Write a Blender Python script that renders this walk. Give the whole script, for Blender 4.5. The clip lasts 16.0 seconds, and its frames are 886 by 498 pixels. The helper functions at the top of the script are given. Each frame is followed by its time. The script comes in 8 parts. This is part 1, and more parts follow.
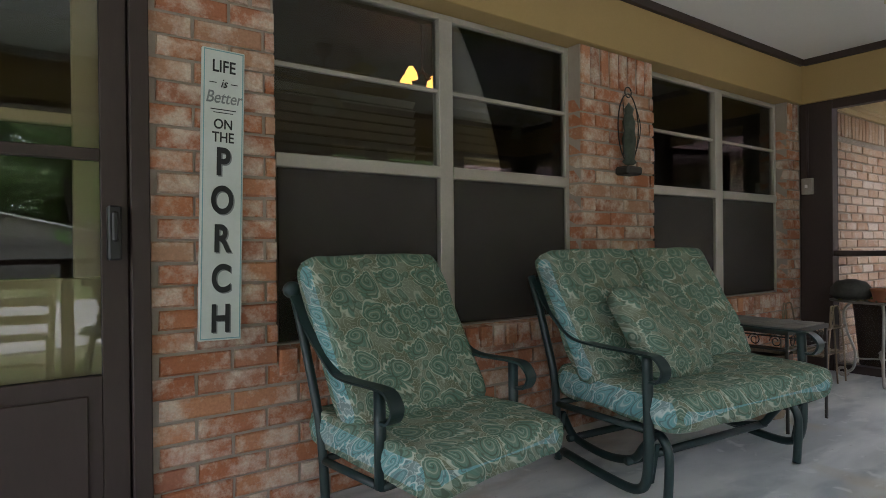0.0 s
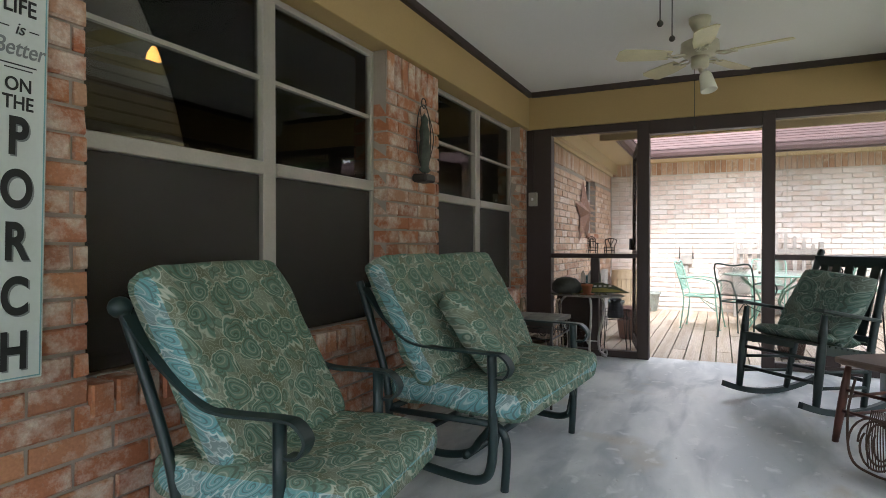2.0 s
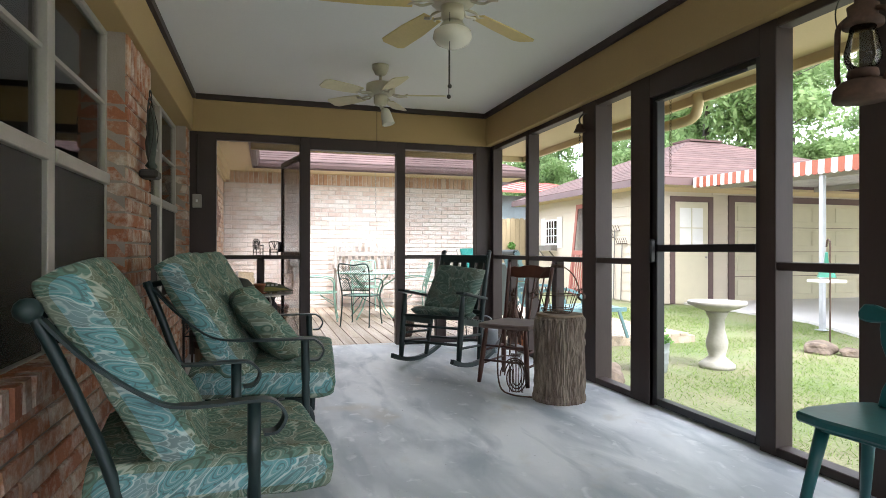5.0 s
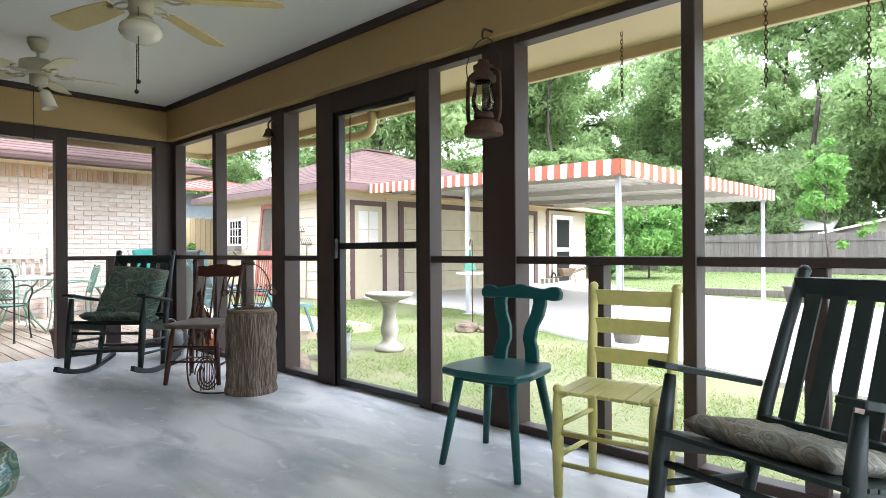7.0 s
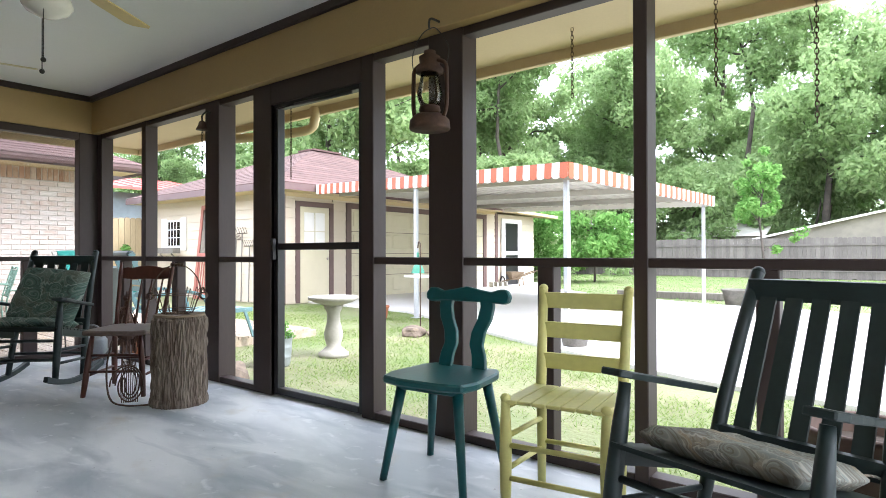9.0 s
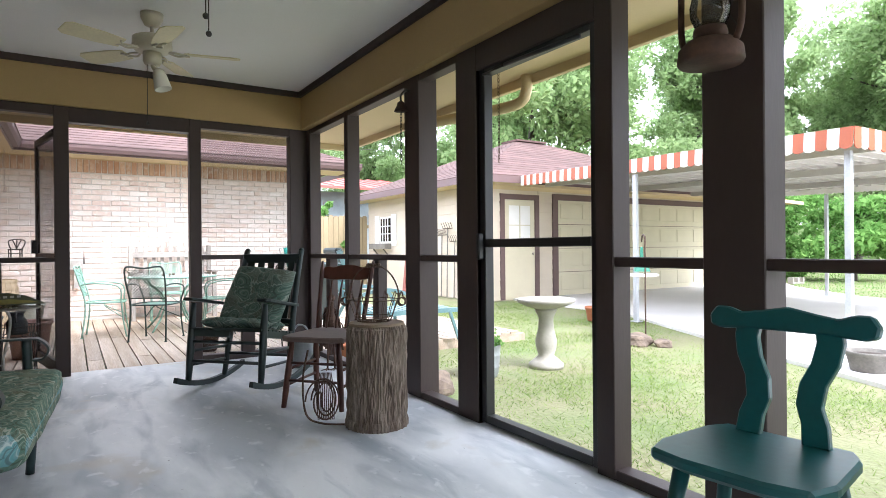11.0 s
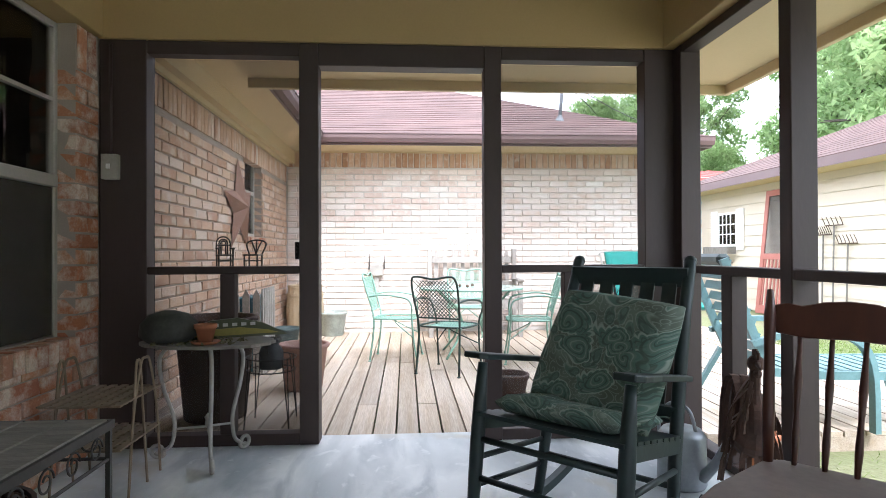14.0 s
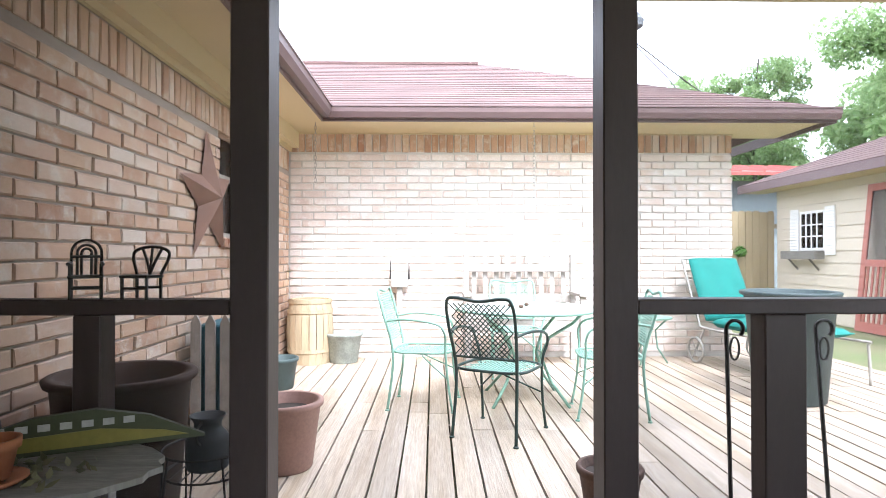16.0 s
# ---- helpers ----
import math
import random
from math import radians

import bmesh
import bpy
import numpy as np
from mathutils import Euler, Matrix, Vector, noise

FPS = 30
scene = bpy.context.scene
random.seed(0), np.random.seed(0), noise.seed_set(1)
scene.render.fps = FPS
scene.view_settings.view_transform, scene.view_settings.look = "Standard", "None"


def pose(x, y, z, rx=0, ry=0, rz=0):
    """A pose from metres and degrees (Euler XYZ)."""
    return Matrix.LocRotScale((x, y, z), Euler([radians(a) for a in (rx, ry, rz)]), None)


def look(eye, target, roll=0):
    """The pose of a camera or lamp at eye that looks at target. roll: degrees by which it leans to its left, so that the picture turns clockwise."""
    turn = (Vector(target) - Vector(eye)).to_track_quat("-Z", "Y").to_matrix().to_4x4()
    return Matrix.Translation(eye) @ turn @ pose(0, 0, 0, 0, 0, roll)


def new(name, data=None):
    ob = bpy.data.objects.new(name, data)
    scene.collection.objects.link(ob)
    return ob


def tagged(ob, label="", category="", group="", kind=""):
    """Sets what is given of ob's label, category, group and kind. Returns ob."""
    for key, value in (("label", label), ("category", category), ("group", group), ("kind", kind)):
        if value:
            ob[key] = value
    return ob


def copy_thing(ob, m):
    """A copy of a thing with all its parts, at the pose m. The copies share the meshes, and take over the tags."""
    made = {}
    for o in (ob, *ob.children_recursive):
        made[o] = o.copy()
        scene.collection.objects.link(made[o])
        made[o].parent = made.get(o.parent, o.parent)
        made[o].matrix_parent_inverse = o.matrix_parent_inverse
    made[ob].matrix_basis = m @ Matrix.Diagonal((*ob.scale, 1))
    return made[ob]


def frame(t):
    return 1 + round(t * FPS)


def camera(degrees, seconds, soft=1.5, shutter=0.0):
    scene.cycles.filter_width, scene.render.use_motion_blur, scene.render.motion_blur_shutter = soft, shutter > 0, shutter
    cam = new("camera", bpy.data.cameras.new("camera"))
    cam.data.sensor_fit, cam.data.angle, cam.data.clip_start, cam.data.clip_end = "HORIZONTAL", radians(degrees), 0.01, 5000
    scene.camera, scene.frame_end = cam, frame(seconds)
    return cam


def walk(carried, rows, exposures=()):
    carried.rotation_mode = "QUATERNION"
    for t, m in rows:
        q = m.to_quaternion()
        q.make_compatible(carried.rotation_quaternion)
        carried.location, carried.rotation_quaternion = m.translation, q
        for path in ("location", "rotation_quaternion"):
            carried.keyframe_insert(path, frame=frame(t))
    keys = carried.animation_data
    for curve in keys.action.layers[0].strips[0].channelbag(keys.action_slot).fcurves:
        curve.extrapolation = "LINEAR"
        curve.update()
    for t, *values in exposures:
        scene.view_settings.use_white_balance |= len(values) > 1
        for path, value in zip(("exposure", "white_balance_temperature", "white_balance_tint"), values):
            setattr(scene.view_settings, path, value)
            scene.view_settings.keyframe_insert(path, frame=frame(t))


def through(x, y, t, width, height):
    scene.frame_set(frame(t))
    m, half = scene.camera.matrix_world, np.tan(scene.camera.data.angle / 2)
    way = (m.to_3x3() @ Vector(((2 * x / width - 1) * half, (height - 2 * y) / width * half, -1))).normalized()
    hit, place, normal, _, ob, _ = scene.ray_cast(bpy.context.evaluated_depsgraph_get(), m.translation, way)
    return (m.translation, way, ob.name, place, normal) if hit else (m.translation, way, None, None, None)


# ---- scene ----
cam = camera(73.9, 16.0, soft=0.9)
PATH = [
    (0, (0.769, 0.851, 1.012), (1.933, 2.478, 1.006), -0.6),
    (0.5, (0.696, 0.977, 1.03), (2.059, 2.44, 1.019), -0.4),
    (1, (0.645, 1.112, 1.028), (2.182, 2.391, 1.023), -0.6),
    (1.5, (0.548, 1.257, 1.046), (2.234, 2.332, 1.031), -0.2),
    (2, (0.433, 1.373, 1.046), (2.242, 2.226, 1.028), -0.0),
    (2.5, (0.357, 1.567, 1.041), (2.266, 2.164, 1.025), -0.1),
    (3, (0.306, 1.78, 1.048), (2.275, 2.131, 1.032), -0.0),
    (5.5, (-0.212, 2.496, 1.006), (1.603, 1.656, 1.009), -0.1),
    (6, (-0.283, 2.576, 1.003), (1.385, 1.473, 1.005), -0.3),
    (6.5, (-0.345, 2.608, 1.003), (1.17, 1.303, 1.005), -0.4),
    (7, (-0.37, 2.596, 0.992), (0.998, 1.137, 0.994), -0.4),
    (7.5, (-0.382, 2.594, 0.986), (0.879, 1.041, 0.99), -0.4),
    (8, (-0.388, 2.589, 0.997), (0.803, 0.983, 0.994), -0.5),
    (10.5, (0.211, 2.062, 0.939), (1.744, 0.777, 0.968), 0.2),
    (11, (0.444, 1.951, 0.999), (2.134, 0.882, 0.995), -0.5),
    (11.5, (0.743, 1.842, 0.983), (2.575, 1.039, 0.988), -0.3),
    (12, (1.114, 1.704, 1.01), (3.016, 1.086, 1.009), -0.3),
    (12.5, (1.522, 1.564, 1.038), (3.473, 1.126, 1.035), -0.3),
    (13, (1.953, 1.529, 1.02), (3.93, 1.224, 1.025), -0.1),
    (13.5, (2.391, 1.515, 1.014), (4.379, 1.297, 1.027), -0.2),
    (14, (2.812, 1.491, 1.022), (4.808, 1.364, 1.035), -0.2),
    (14.5, (3.246, 1.466, 1.038), (5.245, 1.398, 1.05), -0.1),
    (15, (3.676, 1.457, 1.052), (5.676, 1.402, 1.065), -0.2),
    (15.5, (4.063, 1.479, 1.058), (6.063, 1.443, 1.074), -0.1),
    (16, (4.429, 1.517, 1.075), (6.429, 1.484, 1.092), -0.0),
]
walk(cam, [(t, look(eye, target, roll)) for t, eye, target, roll in PATH],
     [(0, 1.75, 6200, 16), (2.5, 1.9, 6150, 14), (5.5, 1.88, 6150, 14), (8, 2.0, 6000, 14), (11, 1.92, 6000, 16), (13, 1.88, 5900, 14), (14.5, 2.07, 5850, 13), (16, 2.28, 5800, 13)])

# ---- world, sun and exposure ----
world = bpy.data.worlds.new("sky")
scene.world = world
world.use_nodes = True
wn, wl = world.node_tree.nodes, world.node_tree.links
sky = wn.new("ShaderNodeTexSky")
sky.sky_type = 'NISHITA'
sky.sun_disc = False
SUN_ELEVATION, SUN_TURN = radians(52), radians(290)
sky.sun_elevation, sky.sun_rotation = SUN_ELEVATION, SUN_TURN
sky.air_density, sky.dust_density, sky.ozone_density = 1.0, 4.0, 1.0
hazy = wn.new("ShaderNodeMix")
hazy.data_type = 'RGBA'
hazy.inputs[0].default_value = 0.72
hazy.inputs[7].default_value = (12.0, 12.4, 13.0, 1)
wl.new(sky.outputs[0], hazy.inputs[6])
wl.new(hazy.outputs[2], wn["Background"].inputs[0])
wn["Background"].inputs[1].default_value = 0.15
sun = new("sun", bpy.data.lights.new("sun", 'SUN'))
sun.data.energy, sun.data.angle, sun.data.color = 1.5, radians(14), (1.0, 0.97, 0.93)
sun.matrix_world = look((-11, -4, 15), (0, 0, 0))


# ---- materials ----
def mat(name, base, rough=0.6, metal=0.0, var=0.18, scale=3.0, grain=60.0, bump=0.15, other=None, mix=0.5, stretch=(1, 1, 1), spec=0.5, depth=0.004, piece=0.0):
    """A surface with stains at one scale and grain at another, in metres of the world."""
    m = bpy.data.materials.new(name)
    m.use_nodes = True
    n, l = m.node_tree.nodes, m.node_tree.links
    p = n["Principled BSDF"]
    p.inputs["Roughness"].default_value, p.inputs["Metallic"].default_value = rough, metal
    p.inputs["Specular IOR Level"].default_value = spec
    geo = n.new("ShaderNodeNewGeometry")
    mapping = n.new("ShaderNodeMapping")
    mapping.inputs["Scale"].default_value = stretch
    l.new(geo.outputs["Position"], mapping.inputs[0])
    big, fine = n.new("ShaderNodeTexNoise"), n.new("ShaderNodeTexNoise")
    big.inputs["Scale"].default_value, big.inputs["Detail"].default_value = scale, 5
    fine.inputs["Scale"].default_value, fine.inputs["Detail"].default_value = grain, 4
    for tex in (big, fine):
        l.new(mapping.outputs[0], tex.inputs["Vector"])
    ramp = n.new("ShaderNodeMapRange")
    ramp.inputs["From Min"].default_value, ramp.inputs["From Max"].default_value = 0.5 - mix * 0.3, 0.5 + mix * 0.3
    l.new(big.outputs[0], ramp.inputs[0])
    first = n.new("ShaderNodeMix")
    first.data_type = 'RGBA'
    first.inputs[6].default_value = (*base, 1)
    first.inputs[7].default_value = (*(other or [c * (1 - var) for c in base]), 1)
    l.new(ramp.outputs[0], first.inputs[0])
    shade = n.new("ShaderNodeMix")
    shade.data_type, shade.blend_type = 'RGBA', 'MULTIPLY'
    shade.inputs[0].default_value = 1.0
    tone = n.new("ShaderNodeMapRange")
    tone.inputs["To Min"].default_value, tone.inputs["To Max"].default_value = 1 - var, 1 + var
    l.new(fine.outputs[0], tone.inputs[0])
    l.new(first.outputs[2], shade.inputs[6])
    l.new(tone.outputs[0], shade.inputs[7])
    last = shade.outputs[2]
    if piece:
        info = n.new("ShaderNodeObjectInfo")
        each = n.new("ShaderNodeMapRange")
        each.inputs["To Min"].default_value, each.inputs["To Max"].default_value = 1 - piece, 1 + piece
        l.new(info.outputs["Random"], each.inputs[0])
        by_piece = n.new("ShaderNodeMix")
        by_piece.data_type, by_piece.blend_type = 'RGBA', 'MULTIPLY'
        by_piece.inputs[0].default_value = 1.0
        l.new(last, by_piece.inputs[6])
        l.new(each.outputs[0], by_piece.inputs[7])
        last = by_piece.outputs[2]
    l.new(last, p.inputs["Base Color"])
    if bump:
        b = n.new("ShaderNodeBump")
        b.inputs["Strength"].default_value, b.inputs["Distance"].default_value = bump, depth
        l.new(fine.outputs[0], b.inputs["Height"])
        l.new(b.outputs[0], p.inputs["Normal"])
    return m


def glass(name, tint=(1, 1, 1), rough=0.0):
    m = bpy.data.materials.new(name)
    m.use_nodes = True
    n, l = m.node_tree.nodes, m.node_tree.links
    clear, gloss, mixed, fres = n.new("ShaderNodeBsdfTransparent"), n.new("ShaderNodeBsdfGlossy"), n.new("ShaderNodeMixShader"), n.new("ShaderNodeFresnel")
    clear.inputs[0].default_value = (*tint, 1)
    gloss.inputs["Roughness"].default_value = rough
    fres.inputs[0].default_value = 1.5
    l.new(fres.outputs[0], mixed.inputs[0])
    l.new(clear.outputs[0], mixed.inputs[1])
    l.new(gloss.outputs[0], mixed.inputs[2])
    l.new(mixed.outputs[0], n["Material Output"].inputs[0])
    return m


def screen_cloth(name, cover, colour):
    """Insect screen: its wires are too fine to be told apart, so a part of the light goes through."""
    m = bpy.data.materials.new(name)
    m.use_nodes = True
    n, l = m.node_tree.nodes, m.node_tree.links
    clear, mixed = n.new("ShaderNodeBsdfTransparent"), n.new("ShaderNodeMixShader")
    p = n["Principled BSDF"]
    p.inputs["Base Color"].default_value, p.inputs["Roughness"].default_value = (*colour, 1), 0.7
    mixed.inputs[0].default_value = cover
    l.new(clear.outputs[0], mixed.inputs[1])
    l.new(p.outputs[0], mixed.inputs[2])
    l.new(mixed.outputs[0], n["Material Output"].inputs[0])
    return m


def glowing(name, colour, strength):
    m = bpy.data.materials.new(name)
    m.use_nodes = True
    p = m.node_tree.nodes["Principled BSDF"]
    p.inputs["Base Color"].default_value = (*colour, 1)
    p.inputs["Emission Color"].default_value, p.inputs["Emission Strength"].default_value = (*colour, 1), strength
    return m



def worn_concrete(name):
    """Painted slab: soft pale and blue-grey smears, tan smudges and small dark specks."""
    m = bpy.data.materials.new(name)
    m.use_nodes = True
    n, l = m.node_tree.nodes, m.node_tree.links
    p = n["Principled BSDF"]
    geo = n.new("ShaderNodeNewGeometry")
    last = None
    for k, (scale, stretch, lo, hi, colour, amount) in enumerate((
            (1.5, (0.6, 1.5, 1), 0.40, 0.62, (0.70, 0.71, 0.70), 1.0),
            (3.2, (0.5, 1.6, 1), 0.52, 0.66, (0.25, 0.29, 0.32), 0.6),
            (2.3, (1.0, 1.0, 1), 0.60, 0.72, (0.46, 0.40, 0.30), 0.55),
            (9.0, (1.0, 1.4, 1), 0.60, 0.70, (0.76, 0.77, 0.76), 0.5),
            (34.0, (1.0, 1.0, 1), 0.70, 0.75, (0.12, 0.11, 0.10), 0.6))):
        mapping, tex, ramp, mixed = n.new("ShaderNodeMapping"), n.new("ShaderNodeTexNoise"), n.new("ShaderNodeMapRange"), n.new("ShaderNodeMix")
        mapping.inputs["Scale"].default_value, mapping.inputs["Location"].default_value = stretch, (3.1 * k, 1.7 * k, 0)
        mapping.inputs["Rotation"].default_value = (0, 0, 0.35)
        tex.inputs["Scale"].default_value, tex.inputs["Detail"].default_value, tex.inputs["Distortion"].default_value = scale, 6, 0.5
        ramp.inputs["From Min"].default_value, ramp.inputs["From Max"].default_value, ramp.inputs["To Max"].default_value = lo, hi, amount
        mixed.data_type = 'RGBA'
        mixed.inputs[7].default_value = (*colour, 1)
        l.new(geo.outputs["Position"], mapping.inputs[0])
        l.new(mapping.outputs[0], tex.inputs["Vector"])
        l.new(tex.outputs[0], ramp.inputs[0])
        l.new(ramp.outputs[0], mixed.inputs[0])
        if last is None:
            mixed.inputs[6].default_value = (0.40, 0.43, 0.44, 1)
        else:
            l.new(last, mixed.inputs[6])
        last = mixed.outputs[2]
        if k == 3:
            gloss = n.new("ShaderNodeMapRange")
            gloss.inputs["To Min"].default_value, gloss.inputs["To Max"].default_value = 0.36, 0.55
            l.new(tex.outputs[0], gloss.inputs[0])
            l.new(gloss.outputs[0], p.inputs["Roughness"])
            b = n.new("ShaderNodeBump")
            b.inputs["Strength"].default_value, b.inputs["Distance"].default_value = 0.12, 0.01
            l.new(tex.outputs[0], b.inputs["Height"])
            l.new(b.outputs[0], p.inputs["Normal"])
    l.new(last, p.inputs["Base Color"])
    return m


CONCRETE = worn_concrete("porch_concrete")
DRIVE = mat("drive_concrete", (0.58, 0.565, 0.54), 0.8, var=0.07, scale=0.8, grain=40, bump=0.1)
GRASS_GROUND = mat("lawn_soil", (0.11, 0.16, 0.05), 0.9, var=0.3, scale=1.1, grain=30, bump=0.5, other=(0.20, 0.18, 0.105), mix=0.8, depth=0.02)
BROWN = mat("dark_brown_paint", (0.042, 0.026, 0.022), 0.55, var=0.15, scale=4, grain=70, bump=0.12, stretch=(1, 1, 0.25))
MAUVE = mat("weathered_brown_paint", (0.15, 0.115, 0.11), 0.7, var=0.15, scale=5, grain=60, bump=0.15, stretch=(1, 1, 0.2))
BLACK = mat("black_metal", (0.012, 0.012, 0.013), 0.4, var=0.1, bump=0.03)
TAN = mat("tan_paint", (0.42, 0.29, 0.12), 0.6, var=0.06, scale=1.5, grain=90, bump=0.05)
SOFFIT = mat("soffit_paint", (0.58, 0.46, 0.27), 0.7, var=0.05, scale=1.0, grain=80, bump=0.05)
CEILING = mat("ceiling_paint", (0.80, 0.80, 0.79), 0.8, var=0.03, scale=0.9, grain=90, bump=0.06)
MORTAR = mat("mortar", (0.36, 0.30, 0.25), 0.95, var=0.12, scale=6, grain=160, bump=0.4)
# wing mortar, lightened to carry the glare on that wall
MORTAR_FAR = mat("glare_paled_mortar", (0.66, 0.62, 0.57), 0.95, var=0.10, scale=6, grain=160, bump=0.4)
ALU = mat("aluminium_frame", (0.46, 0.43, 0.38), 0.45, metal=0.3, var=0.1, scale=6, grain=90, bump=0.04)
GLASS = glass("window_glass", (0.93, 0.95, 0.94))
SCREEN = screen_cloth("dark_screen", 0.72, (0.055, 0.048, 0.042))
PANEL_SCREEN = screen_cloth("panel_screen", 0.24, (0.05, 0.05, 0.05))
DOOR_SCREEN = screen_cloth("door_screen", 0.34, (0.05, 0.05, 0.05))
# dark colour puts the unlit interior's shade into walls and slats
ROOM_DIMNESS = mat("dimmed_room_wall", (0.16, 0.13, 0.10), 0.9, bump=0.05)
SHINGLE = mat("asphalt_shingle", (0.115, 0.068, 0.060), 0.95, var=0.25, scale=2, grain=50, bump=0.4, piece=0.12)
SIDING = mat("cream_siding", (0.57, 0.50, 0.395), 0.65, var=0.05, scale=1.5, grain=40, bump=0.05)
CREAM = mat("cream_door_paint", (0.60, 0.55, 0.40), 0.5, var=0.05, bump=0.04)
FASCIA = mat("plum_brown_gutter", (0.13, 0.082, 0.078), 0.45, var=0.1, bump=0.03)
DECK_WOOD = mat("weathered_deck_board", (0.35, 0.27, 0.185), 0.8, var=0.42, scale=2.2, grain=22, bump=0.7, other=(0.48, 0.41, 0.335), mix=0.8, stretch=(0.35, 6, 6), piece=0.14)
WHITE = mat("white_paint", (0.78, 0.77, 0.74), 0.5, var=0.05, bump=0.05)


def brick_mat(name, colours, wash, wash_amount, island=False):
    """Fired brick: each piece takes a colour of its own, with lime wash left in patches (on the wing the wash is
    painted glare).
    """
    m = bpy.data.materials.new(name)
    m.use_nodes = True
    n, l = m.node_tree.nodes, m.node_tree.links
    p = n["Principled BSDF"]
    p.inputs["Roughness"].default_value, p.inputs["Specular IOR Level"].default_value = 0.9, 0.25
    geo = n.new("ShaderNodeNewGeometry")
    pick = geo.outputs["Random Per Island"] if island else n.new("ShaderNodeObjectInfo").outputs["Random"]
    ramp = n.new("ShaderNodeValToRGB")
    ramp.color_ramp.interpolation = 'LINEAR'
    steps = ramp.color_ramp.elements
    while len(steps) < len(colours):
        steps.new(0.5)
    for i, c in enumerate(colours):
        steps[i].position, steps[i].color = i / (len(colours) - 1), (*c, 1)
    l.new(pick, ramp.inputs[0])
    stain, grit = n.new("ShaderNodeTexNoise"), n.new("ShaderNodeTexNoise")
    stain.inputs["Scale"].default_value, stain.inputs["Detail"].default_value, stain.inputs["Roughness"].default_value = 7.0, 8, 0.72
    grit.inputs["Scale"].default_value, grit.inputs["Detail"].default_value = 110.0, 4
    move = n.new("ShaderNodeVectorMath")
    move.operation = 'MULTIPLY_ADD'
    move.inputs[1].default_value = (9, 9, 9)
    l.new(pick, move.inputs[0])
    l.new(geo.outputs["Position"], move.inputs[2])
    l.new(move.outputs[0], stain.inputs["Vector"])
    l.new(geo.outputs["Position"], grit.inputs["Vector"])
    cover = n.new("ShaderNodeMapRange")
    cover.inputs["From Min"].default_value, cover.inputs["From Max"].default_value = 0.62 - wash_amount * 0.3, 0.80 - wash_amount * 0.3
    cover.inputs["To Max"].default_value = 0.8
    l.new(stain.outputs[0], cover.inputs[0])
    washed = n.new("ShaderNodeMix")
    washed.data_type = 'RGBA'
    washed.inputs[7].default_value = (*wash, 1)
    l.new(cover.outputs[0], washed.inputs[0])
    l.new(ramp.outputs[0], washed.inputs[6])
    tone = n.new("ShaderNodeMapRange")
    tone.inputs["To Min"].default_value, tone.inputs["To Max"].default_value = 0.72, 1.28
    l.new(grit.outputs[0], tone.inputs[0])
    out = n.new("ShaderNodeMix")
    out.data_type, out.blend_type = 'RGBA', 'MULTIPLY'
    out.inputs[0].default_value = 1.0
    l.new(washed.outputs[2], out.inputs[6])
    l.new(tone.outputs[0], out.inputs[7])
    l.new(out.outputs[2], p.inputs["Base Color"])
    b = n.new("ShaderNodeBump")
    b.inputs["Strength"].default_value, b.inputs["Distance"].default_value = 0.6, 0.006
    l.new(stain.outputs[0], b.inputs["Height"])
    l.new(b.outputs[0], p.inputs["Normal"])
    return m


